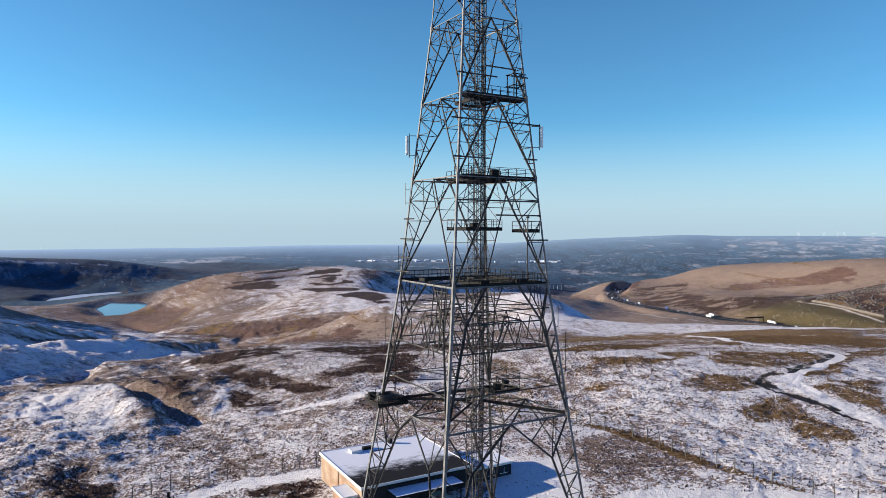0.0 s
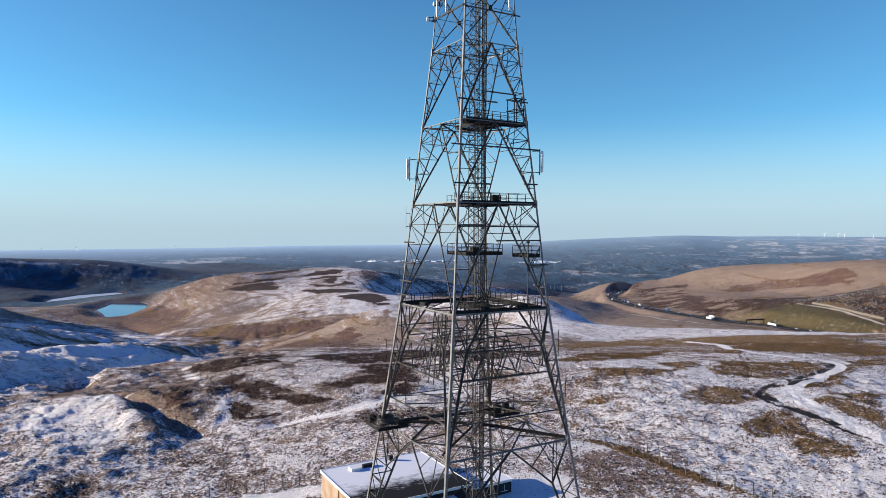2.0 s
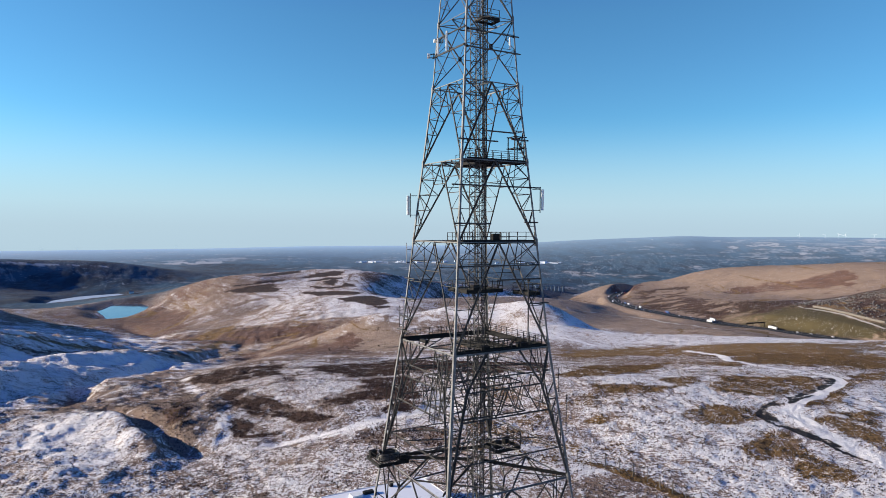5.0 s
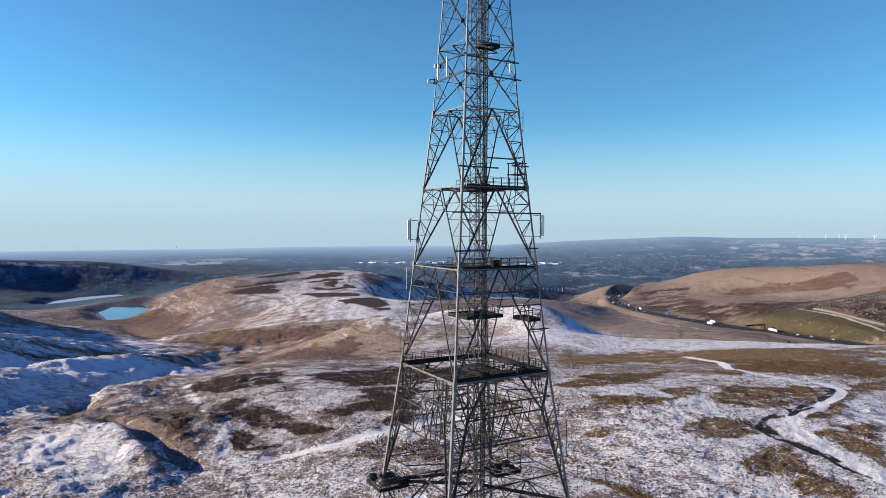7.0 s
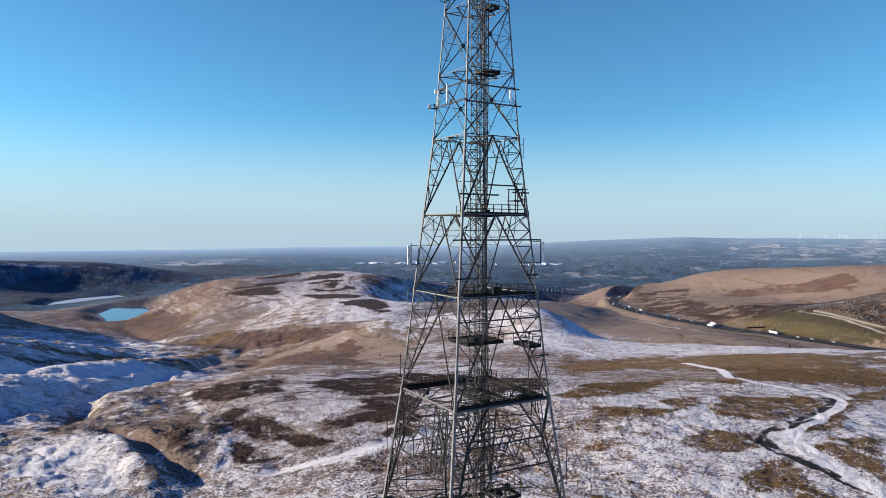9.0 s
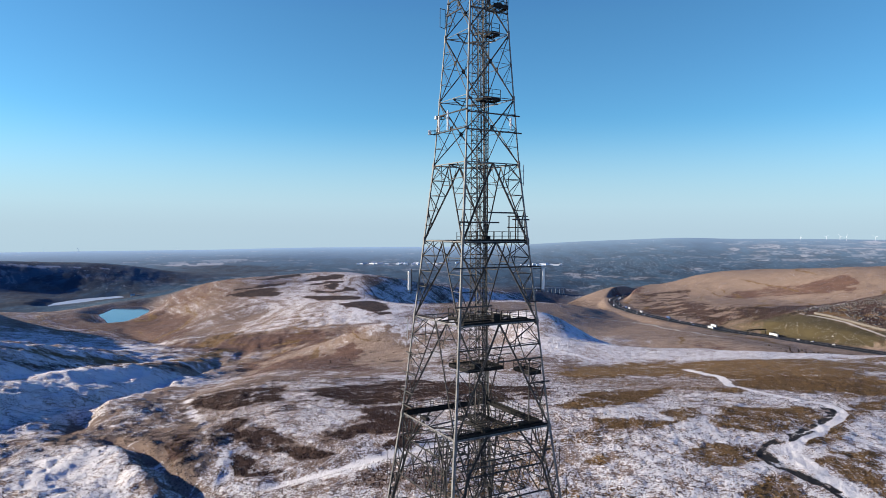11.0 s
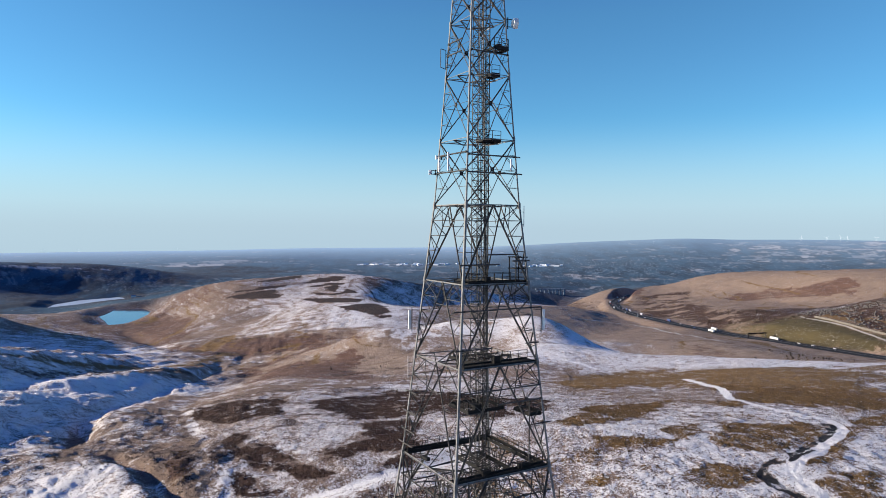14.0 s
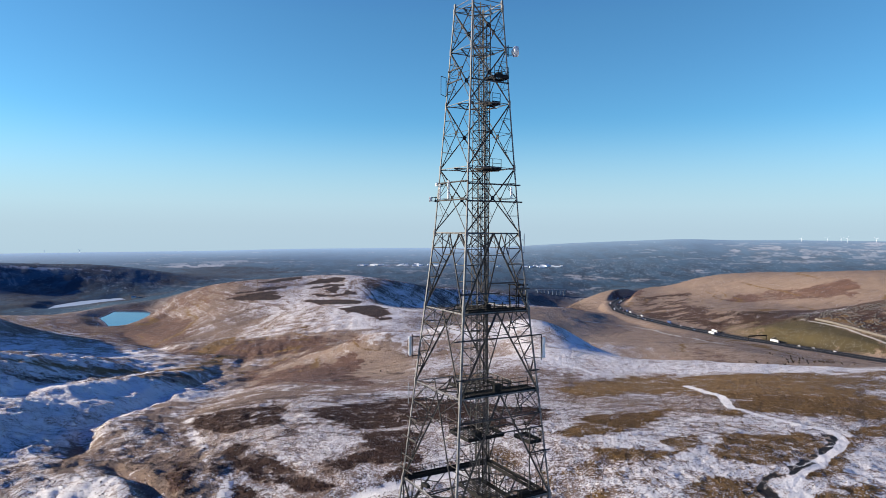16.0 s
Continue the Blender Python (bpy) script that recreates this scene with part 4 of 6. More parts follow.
    for kind, px, py, rx, ry, turn in PATCHES:
        if kind == "frost":
            c, s = math.cos(turn), math.sin(turn)
            u, v = (c * (x - px) + s * (y - py)) / rx, (-s * (x - px) + c * (y - py)) / ry
            pale = smooth(0.42, 0.6, np.exp(-0.7 * (u * u + v * v)) + 0.3 * fields * np.exp(-0.3 * (u * u + v * v)))
            pale = pale * smooth(-0.25, 0.2, strips)
            frost, dark = np.maximum(frost, pale), dark * (1 - 0.8 * pale)
    cold = cold * smooth(2300, 2700, r) * (1 - smooth(4750, 4900, r))
    cold = np.maximum(frost, cold * (1 - 0.7 * west_hills * (1 - away)))
    snow = snow * (1 - away) + 0.95 * cold * np.maximum(away, west_hills)
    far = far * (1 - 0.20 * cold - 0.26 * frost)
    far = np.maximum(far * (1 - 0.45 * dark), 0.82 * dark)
    heather, snow = np.maximum(heather, dark), snow * (1 - 0.9 * dark)
    bleach = np.clip(tan + flats + 0.65 * col + 0.45 * east * (1 - bank) + 0.12 * smooth(900, 1100, y), 0, 1)
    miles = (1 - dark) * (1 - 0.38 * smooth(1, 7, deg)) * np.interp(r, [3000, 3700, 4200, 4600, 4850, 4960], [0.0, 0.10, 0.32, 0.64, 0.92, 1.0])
    return [np.clip(v, 0, 1.05) for v in (snow, heather, rust, olive, green, mud, far, miles, bleach)]


def ground():
    """One sheet of land out to the horizon, finer towards the open side."""
    ahead = np.linspace(radians(-42), radians(42), 860)
    behind = np.linspace(radians(42), radians(318), 60)[1:-1]
    angle = np.concatenate([ahead, behind])
    radius = np.concatenate([[0.02, 15, 30, 45], np.geomspace(58, 300, 300)[:-1], np.geomspace(300, 4960, 400)])
    a, r = np.meshgrid(angle, radius)
    x, y = (r * np.sin(a)).ravel(), (r * np.cos(a)).ravel()
    z = height(x, y)
    gx, gy = (form(x + 6, y) - form(x - 6, y)) / 12, (form(x, y + 6) - form(x, y - 6)) / 12
    n, m = len(radius), len(angle)
    i, j = np.meshgrid(np.arange(n - 1), np.arange(m), indexing="ij")
    k = (j + 1) % m
    quads = np.stack([i * m + j, i * m + k, (i + 1) * m + k, (i + 1) * m + j], -1).reshape(-1, 4)[:, ::-1]
    me = bpy.data.meshes.new("ground")
    me.vertices.add(n * m)
    me.vertices.foreach_set("co", np.stack([x, y, z], 1).ravel())
    me.loops.add(quads.size)
    me.loops.foreach_set("vertex_index", quads.ravel())
    me.polygons.add(len(quads))
    me.polygons.foreach_set("loop_start", np.arange(0, quads.size, 4))
    me.update(calc_edges=True)
    me.polygons.foreach_set("use_smooth", np.ones(len(quads), bool))
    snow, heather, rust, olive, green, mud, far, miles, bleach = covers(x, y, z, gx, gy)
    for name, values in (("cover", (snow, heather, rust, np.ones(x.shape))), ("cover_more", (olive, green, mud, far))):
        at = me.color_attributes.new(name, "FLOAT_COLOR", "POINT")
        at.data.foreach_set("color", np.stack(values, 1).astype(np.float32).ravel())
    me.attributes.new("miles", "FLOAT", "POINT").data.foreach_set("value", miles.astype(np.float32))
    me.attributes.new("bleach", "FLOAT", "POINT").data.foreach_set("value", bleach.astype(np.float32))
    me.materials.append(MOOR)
    return tagged(new("ground", me), "snow-dusted moorland of straw grass and dark heather", "ground", kind="structure")


ground()


def ground_z(x, y):
    return float(height(np.array([float(x)]), np.array([float(y)]))[0])


# ---------- building blocks ----------
def mesh_from(bm, name):
    me = bpy.data.meshes.new(name)
    bm.normal_update()
    bm.to_mesh(me)
    bm.free()
    return me


def part(name, bm, material, parent, label=""):
    ob = new(name, mesh_from(bm, name))
    ob.data.materials.append(material)
    ob.parent = parent
    if label:
        ob["label"] = label
    return ob


def thing(name, m, label, category, group="", kind=""):
    ob = new(name)
    ob.matrix_world = m
    return tagged(ob, label, category, group, kind)


def box(bm, x0, y0, z0, x1, y1, z1, m=None):
    vs = [bm.verts.new((x, y, z)) for z in (z0, z1) for x, y in ((x0, y0), (x1, y0), (x1, y1), (x0, y1))]
    if m:
        for v in vs:
            v.co = m @ v.co
    for f in ((3, 2, 1, 0), (4, 5, 6, 7), (0, 1, 5, 4), (1, 2, 6, 5), (2, 3, 7, 6), (3, 0, 4, 7)):
        bm.faces.new([vs[k] for k in f])


def prism(bm, a, b, outline):
    """A bar from a to b with the given section."""
    a, b = Vector(a), Vector(b)
    ahead = (b - a).normalized()
    side = ahead.cross(Vector((0, 0, 1)))
    side = Vector((1, 0, 0)) if side.length < 1e-3 else side.normalized()
    up = side.cross(ahead)
    ends = [[bm.verts.new(p + side * u + up * v) for u, v in outline] for p in (a, b)]
    n = len(outline)
    for k in range(n):
        bm.faces.new((ends[0][k], ends[0][(k + 1) % n], ends[1][(k + 1) % n], ends[1][k]))
    bm.faces.new(ends[0][::-1])
    bm.faces.new(ends[1])


def bar(bm, a, b, w, h=None):
    h = (h or w) / 2
    w = w / 2
    prism(bm, a, b, ((-w, -h), (w, -h), (w, h), (-w, h)))


def angle_bar(bm, a, b, w, t=None):
    """A rolled steel angle."""
    t = t or w * 0.14
    h = w / 2
    prism(bm, a, b, ((-h, -h), (h, -h), (h, t - h), (t - h, t - h), (t - h, h), (-h, h)))


def rod(bm, a, b, radius, sides=8):
    prism(bm, a, b, [(radius * math.cos(k * math.tau / sides), radius * math.sin(k * math.tau / sides)) for k in range(sides)])


def one(name, maker, material, parent, label=""):
    bm = bmesh.new()
    maker(bm)
    return part(name, bm, material, parent, label)


# ---------- the lattice tower ----------
TOWER = pose(3.69, 83.28, -8.6, 0, 0, 30)
tower = thing("lattice_tower", TOWER, "tall galvanised steel lattice telecommunications tower on open moor", "tower")
LEVELS = [(0.0, 11.05), (18.79, 8.62), (34.78, 6.75), (47.68, 5.60), (57.49, 4.72), (67.03, 3.85), (75.07, 3.35), (83.06, 2.86), (89.82, 2.47), (94.89, 2.16), (95.5, 2.12)]


def half(z):
    return float(np.interp(z, [l[0] for l in LEVELS], [l[1] for l in LEVELS]))


def on_face(side, u, z, inset=0.0):
    """A place on one of the tower's four faces: u from -1 to 1 across, at height z."""
    a = half(z)
    p = Vector((u * a, -a + inset, z))
    return Matrix.Rotation(side * math.pi / 2, 3, "Z") @ p


CORNERS = [(-1, -1), (1, -1), (1, 1), (-1, 1)]
for cx, cy in CORNERS:
    for (z0, a0), (z1, a1) in zip(LEVELS, LEVELS[1:]):
        w = 0.32 if z0 < 30 else 0.24 if z0 < 60 else 0.17

        def leg(bm, cx=cx, cy=cy, z0=z0, z1=z1, a0=a0, a1=a1, w=w):
            p, q = Vector((cx * a0, cy * a0, z0)), Vector((cx * a1, cy * a1, z1))
            t, h = 0.06, w / 2
            sx, sy = -cx, -cy
            out = [(0, 0), (w * sx, 0), (w * sx, t * sy), (t * sx, t * sy), (t * sx, w * sy), (0, w * sy)]
            if sx * sy < 0:
                out = out[::-1]
            lo = [bm.verts.new(p + Vector((u - h * sx, v - h * sy, 0))) for u, v in out]
            hi = [bm.verts.new(q + Vector((u - h * sx, v - h * sy, 0))) for u, v in out]
            for k in range(6):
                bm.faces.new((lo[k], lo[(k + 1) % 6], hi[(k + 1) % 6], hi[k]))
            bm.faces.new(lo[::-1])
            bm.faces.new(hi)
            # splice plates at the joint
            for k in range(2):
                c = p.lerp(q, 0.012 if k == 0 else 0.99)
                box(bm, c.x - h - 0.03, c.y - h - 0.03, c.z - 0.35, c.x + h + 0.03, c.y + h + 0.03, c.z + 0.35)
        one("leg", leg, LEG_STEEL, tower)

def lace(name, a, b, w):
    one(name, lambda bm: angle_bar(bm, a, b, w), STEEL, tower)


for side in range(4):
    for n, ((z0, a0), (z1, a1)) in enumerate(zip(LEVELS, LEVELS[1:])):
        heavy = 0.25 if z0 < 30 else 0.18 if z0 < 60 else 0.125
        light = 0.11 if z0 < 30 else 0.085 if z0 < 60 else 0.055
        f = lambda u, z, s=side: on_face(s, u, z)
        one("girt", lambda bm: angle_bar(bm, f(-1, z1), f(1, z1), heavy * 0.75), LEG_STEEL, tower)
        if n == 9:
            continue
        dz = z1 - z0
        if n < 2:
            # the two wide bays: kneed struts, tied across by a truss
            kz, ku, apex = (z1 - 0.27 * dz, 0.74, 0.34) if n else (z1 - 0.25 * dz, 0.62, 0.0)
            low_z = z1 - 0.47 * dz
            for e in (-1, 1):
                knee, toe = f(e * ku, kz), f(e, z0)
                waist = toe.lerp(knee, (low_z - z0) / (kz - z0))
                one("strut", lambda bm: angle_bar(bm, toe, knee, heavy), STEEL, tower)
                one("strut", lambda bm: angle_bar(bm, knee, f(e * apex, z1), heavy * 0.85), STEEL, tower)
                one("strut", lambda bm: angle_bar(bm, knee, f(e, z1), heavy * 0.7), STEEL, tower)
                steps = 6
                for k in range(1, steps):
                    g = k / steps
                    d = toe.lerp(knee, g)
                    lace("lacing_bar", f(e, d.z), d, light)
                    lace("lacing_bar", d, f(e, z0 + (kz - z0) * (k + 1) / steps), light)
                lace("tie_bar", knee, f(e * 0.74, z1), light)
                lace("tie_bar", knee.lerp(f(e * apex, z1), 0.5), f(e * 0.62, z1), light)
                if n:
                    m = 2
                    for k in range(m):
                        p, q = knee.lerp(f(0, kz), k / m), waist.lerp(f(0, low_z), (k + 0.5) / m)
                        lace("lacing_bar", p, q, light)
                        lace("lacing_bar", q, knee.lerp(f(0, kz), (k + 1) / m), light)
            if n:
                lace("tie_bar", f(-ku, kz), f(ku, kz), heavy * 0.6)
                t0, t1 = f(-1, z0).lerp(f(-ku, kz), (low_z - z0) / (kz - z0)), f(1, z0).lerp(f(ku, kz), (low_z - z0) / (kz - z0))
                lace("tie_bar", t0, t1, heavy * 0.6)
            else:
                lace("tie_bar", f(-ku, kz), f(0, z1), light)
                lace("tie_bar", f(0, z1), f(-1, z1 - 0.2 * dz), light * 0.9)
        elif n < 5:
            # a pair of struts from the legs' feet to the middle of the girt above, laced to the legs
            for e in (-1, 1):
                one("strut", lambda bm: angle_bar(bm, f(e, z0), f(0.0, z1), heavy), STEEL, tower)

                steps = 5 if n else 6
                for k in range(1, steps):
                    g = k / steps
                    d = f(e, z0).lerp(f(0, z1), g)
                    lace("lacing_bar", f(e, z0 + dz * g), d, light)
                    lace("lacing_bar", d, f(e, z0 + dz * min(1.0, (k + 1) / steps)), light)
            # the inner ties under the apex
            p, q = f(-1, z0).lerp(f(0, z1), 0.72), f(1, z0).lerp(f(0, z1), 0.72)
            for a, b in ((p, q), (p, f(-0.5, z1)), (q, f(0.5, z1)), (f(-0.5, z1), f(-1, z1 - dz * 0.2)), (f(0.5, z1), f(1, z1 - dz * 0.2))):
                lace("tie_bar", a, b, light)
        else:
            a = f(-1, z0 + 0.1), f(1, z1 - 0.1), f(1, z0 + 0.1), f(-1, z1 - 0.1)
            one("cross_brace", lambda bm: angle_bar(bm, a[0], a[1], heavy), STEEL, tower)
            one("cross_brace", lambda bm: angle_bar(bm, a[2], a[3], heavy * 0.9), STEEL, tower)
            mid = (a[0] + a[1] + a[2] + a[3]) / 4
            cross = z0 + dz * a0 / (a0 + a1)
            one("gusset_plate", lambda bm: box(bm, -0.24, -0.04, -0.28, 0.24, 0.04, 0.28, Matrix.Translation(f(0, cross)) @ Matrix.Rotation(side * math.pi / 2, 4, "Z")), DARK_STEEL, tower)

            lace("stay_bar", f(-1, cross), f(1, cross), light)
            for e in (-1, 1):
                for p in (f(e, z0).lerp(f(0, cross), 0.5), f(e, z1).lerp(f(0, cross), 0.5)):
                    lace("stay_bar", p, f(e, p.z), light)
                    lace("stay_bar", p, f(e, cross), light)

# plan bracing inside the tower at each level
for n, (z, a) in enumerate(LEVELS[1:-1], 1):
    w = 0.16 if n < 5 else 0.11
    pts = [on_face(s, 0, z - 0.08) for s in range(4)]
    for k in range(4):
        lace("plan_brace", pts[k], pts[(k + 1) % 4], w)
        lace("plan_brace", pts[k].lerp(pts[(k + 1) % 4], 0.5), Vector((CORNERS[(k + 1) % 4][0] * a, CORNERS[(k + 1) % 4][1] * a, z - 0.08)), w * 0.8)
        lace("plan_brace", pts[k], Vector((0.9 * CORNERS[k][0], 0.9 * CORNERS[k][1], z - 0.08)), w * 0.8)

# cable runs across the tower at the lowest level
for p, q in (((-7.4, 6.2, 19.3), (0.2, 0.4, 19.5)), ((-6.4, 7.2, 19.1), (3.0, 2.2, 20.2)), ((8.4, -8.4, 18.9), (1.0, -0.8, 19.6)), ((-8.0, -6.5, 18.9), (-0.2, -0.6, 19.5))):
    for k in range(3):
        e = Vector((0.16 * k, 0.16 * k, 0.05 * k))
        one("cable_run", lambda bm: bar(bm, Vector(p) + e, Vector(q) + e, 0.1, 0.14), DARK_STEEL, tower)

# the trussed ring half way down the wide lower bay
for s in range(4):
    inner = lambda u, z: Matrix.Rotation(s * math.pi / 2, 3, "Z") @ Vector((u * half(z) * 0.62, -half(z) * 0.62, z))
    for k in range(5):
        u, v = -1 + 0.4 * k, -0.6 + 0.4 * k
        lace("ring_brace", inner(u, 26.6 if k % 2 else 30.2), inner(v, 30.2 if k % 2 else 26.6), 0.12)

# beams that tie the ring and the upper lacing to the climbing shaft
for z, g in ((26.6, 0.62), (30.2, 0.62), (22.4, 0.95), (31.9, 0.98)):
    for s in range(4):
        rot = Matrix.Rotation(s * math.pi / 2, 3, "Z")
        a = half(z) * g
        for u in (-0.45, 0.45):
            lace("cross_beam", rot @ Vector((u * a, -a, z)), rot @ Vector((u * 1.4, -0.8, z)), 0.12)
        lace("cross_beam", rot @ Vector((-a, -a, z)), rot @ Vector((a, -a, z)), 0.13)
        lace("cross_beam", rot @ Vector((-a, -a, z)), rot @ Vector((-0.7, -0.7, z + 1.2)), 0.1)

# a hung frame of pale posts beside the near leg, under the broad platform
for u in (0.36, 0.52, 0.66, 0.82):
    lace("frame_post", on_face(3, u, 34.5, -0.15), on_face(3, u, 28.2 if u > 0.6 else 26.4, -0.15), 0.15)
for z in (34.2, 31.2, 28.6):
    lace("frame_rail", on_face(3, 0.36, z, -0.15), on_face(3, 0.82, z, -0.15), 0.1)

# concrete feet
for cx, cy in CORNERS:
    def foot(bm):
        box(bm, cx * 11.05 - 1.0, cy * 11.05 - 1.0, -1.5, cx * 11.05 + 1.0, cy * 11.05 + 1.0, 0.35)
        box(bm, cx * 11.05 - 0.5, cy * 11.05 - 0.5, 0.3, cx * 11.05 + 0.5, cy * 11.05 + 0.5, 0.9)
        bmesh.ops.bevel(bm, geom=bm.edges[:], offset=0.05, segments=1, affect="EDGES")
    one("foot", foot, CONCRETE, tower, "concrete pad foot")

# the climbing shaft in the middle: lattice, ladder and cable trays
SHAFT = Vector((0.45, -0.26, 0))
for cx, cy in CORNERS:
    one("shaft_post", lambda bm: angle_bar(bm, SHAFT + Vector((0.75 * cx, 0.75 * cy, 0)), SHAFT + Vector((0.75 * cx, 0.75 * cy, 95.6)), 0.12), STEEL, tower)
for s in range(4):
    def web(bm):
        rot = Matrix.Rotation(s * math.pi / 2, 3, "Z")
        for k in range(78):
            z = 0.6 + 1.2 * k
            p, q = rot @ Vector((-0.75, -0.75, 0)), rot @ Vector((0.75, -0.75, 0))
            up, dn = Vector((0, 0, z + 1.2)), Vector((0, 0, z))
            angle_bar(bm, SHAFT + p + dn, SHAFT + q + dn, 0.06)
            angle_bar(bm, SHAFT + (p if k % 2 else q) + dn, SHAFT + (q if k % 2 else p) + up, 0.06)
    one("shaft_lacing", web, STEEL, tower)

def ladder(bm):
    for e in (-0.25, 0.25):
        bar(bm, SHAFT + Vector((e, 0.35, 0)), SHAFT + Vector((e, 0.35, 95)), 0.06)
    for k in range(314):
        bar(bm, SHAFT + Vector((-0.25, 0.35, 0.5 + 0.3 * k)), SHAFT + Vector((0.25, 0.35, 0.5 + 0.3 * k)), 0.03)
one("ladder", ladder, STEEL, tower, "steel rung ladder")

def tray(bm):
    for e in (-0.26, 0.26):
        bar(bm, Vector((0.8 + e * 0.86, -1.15 - e * 0.5, 0)), Vector((0.8 + e * 0.86, -1.15 - e * 0.5, 93)), 0.07)
    for k in range(92):
        bar(bm, Vector((0.58, -1.02, 0.6 + k)), Vector((1.02, -1.28, 0.6 + k)), 0.06)
one("cable_tray", tray, DARK_STEEL, tower)
for k in range(6):
    g = -0.2 + 0.08 * k
    top = (93, 88, 84, 75, 67, 57)[k]
    one("cable", lambda bm: rod(bm, Vector((0.8 + g * 0.86, -1.22 - g * 0.5, 0)), Vector((0.8 + g * 0.86, -1.22 - g * 0.5, top)), 0.027, 6), CABLE, tower)


# ---------- platforms ----------
def rail_run(parent, a, b, height_=1.1):
    a, b = Vector(a), Vector(b)
    n = max(1, round((b - a).length / 1.3))
    up = Vector((0, 0, height_))
    for k in range(n + 1):
        p = a.lerp(b, k / n)
        one("rail_post", lambda bm: bar(bm, p, p + up, 0.06), DARK_STEEL, parent)
    for g in (0.5, 1.0):
        one("hand_rail", lambda bm: bar(bm, a + up * g, b + up * g, 0.05), DARK_STEEL, parent)
    one("toe_board", lambda bm: bar(bm, a + Vector((0, 0, 0.08)), b + Vector((0, 0, 0.08)), 0.03, 0.16), DARK_STEEL, parent)


def deck(bm, x0, y0, x1, y1):
    """Open grating on edge beams."""
    for y in (y0, y1):
        box(bm, x0, y - 0.06, -0.28, x1, y + 0.06, 0.0)
    for x in (x0, x1):
        box(bm, x - 0.06, y0, -0.28, x + 0.06, y1, 0.0)
    n = max(2, int((x1 - x0) / 0.34))
    for k in range(n):
        x = x0 + (x1 - x0) * (k + 0.5) / n
        box(bm, x - 0.05, y0, -0.05, x + 0.05, y1, 0.012)


def platform(name, z, x0, y0, x1, y1, rails="nesw", label="dark steel grating platform with hand rails on the tower"):
    p = thing(name, TOWER @ Matrix.Translation((0, 0, z)), label, "platform", "tower platforms")
    one("deck", lambda bm: deck(bm, x0, y0, x1, y1), DARK_STEEL, p)
    c = {"s": ((x0, y0, 0), (x1, y0, 0)), "n": ((x0, y1, 0), (x1, y1, 0)), "w": ((x0, y0, 0), (x0, y1, 0)), "e": ((x1, y0, 0), (x1, y1, 0))}
    for k in rails:
        rail_run(p, *c[k])
    return p


platform("platform", 57.6, -3.9, -4.55, 4.6, -2.9, "sen")
platform("platform", 57.5, -1.6, -2.8, 1.9, 1.8, "w")
platform("platform", 47.8, -4.9, -5.4, 5.5, -3.7, "sn")
platform("platform", 47.7, -2.4, -3.6, 2.6, 2.4, "we")
platform("platform", 41.6, -2.4, -2.4, 2.9, 2.2, "nesw")
platform("platform", 41.4, 4.2, -6.0, 6.0, -2.8, "nesw")
for x0, y0, x1, y1 in ((-6.6, -6.6, 6.6, -5.7), (-6.6, 5.7, 6.6, 6.6), (5.7, -5.6, 6.6, 5.6)):
    platform("platform", 34.95, x0, y0, x1, y1, "sn" if x1 - x0 > 5 else "we")
platform("platform", 34.9, -1.6, -5.6, 1.8, 1.6, "we")
platform("platform", 18.95, -10.4, 5.6, -6.2, 9.6, "nesw")
basket = platform("platform", 20.3, 3.6, -0.4, 7.4, 2.6, "nesw", "dark steel basket platform with tall rails on the tower")
for x, y in ((3.6, -0.4), (5.5, -0.4), (7.4, -0.4), (7.4, 1.1), (7.4, 2.6), (3.6, 2.6)):
    one("tall_post", lambda bm: bar(bm, (x, y, 0), (x, y, 2.1), 0.08), DARK_STEEL, basket)
for z in (1.6, 2.1):
    one("hand_rail", lambda bm: bar(bm, (3.6, -0.4, z), (7.4, -0.4, z), 0.06), DARK_STEEL, basket)
    one("hand_rail", lambda bm: bar(bm, (7.4, -0.4, z), (7.4, 2.6, z), 0.06), DARK_STEEL, basket)
platform("platform", 75.1, -0.6, -2.6, 1.9, -0.9, "s")
platform("platform", 86.4, 0.6, -2.9, 2.7, -1.0, "se")
platform("platform", 83.2, 0.6, -2.4, 1.8, -0.8, "s")


# open cage at the end of the upper platform
cage = thing("equipment_cage", TOWER @ Matrix.Translation((0, 0, 57.62)), "open dark steel frame cage at the end of a platform", "frame")
for x in (3.1, 4.5):
    for y in (-4.4, -3.0):
        one("upright", lambda bm: bar(bm, (x, y, 0), (x, y, 3.0), 0.1), DARK_STEEL, cage)
for z in (1.6, 3.0):
    for y in (-4.4, -3.0):
        one("rail", lambda bm: bar(bm, (2.9, y, z), (4.9, y, z), 0.12), DARK_STEEL, cage)
    for x in (3.1, 4.5):
        one("rail", lambda bm: bar(bm, (x, -4.4, z), (x, -3.0, z), 0.1), DARK_STEEL, cage)


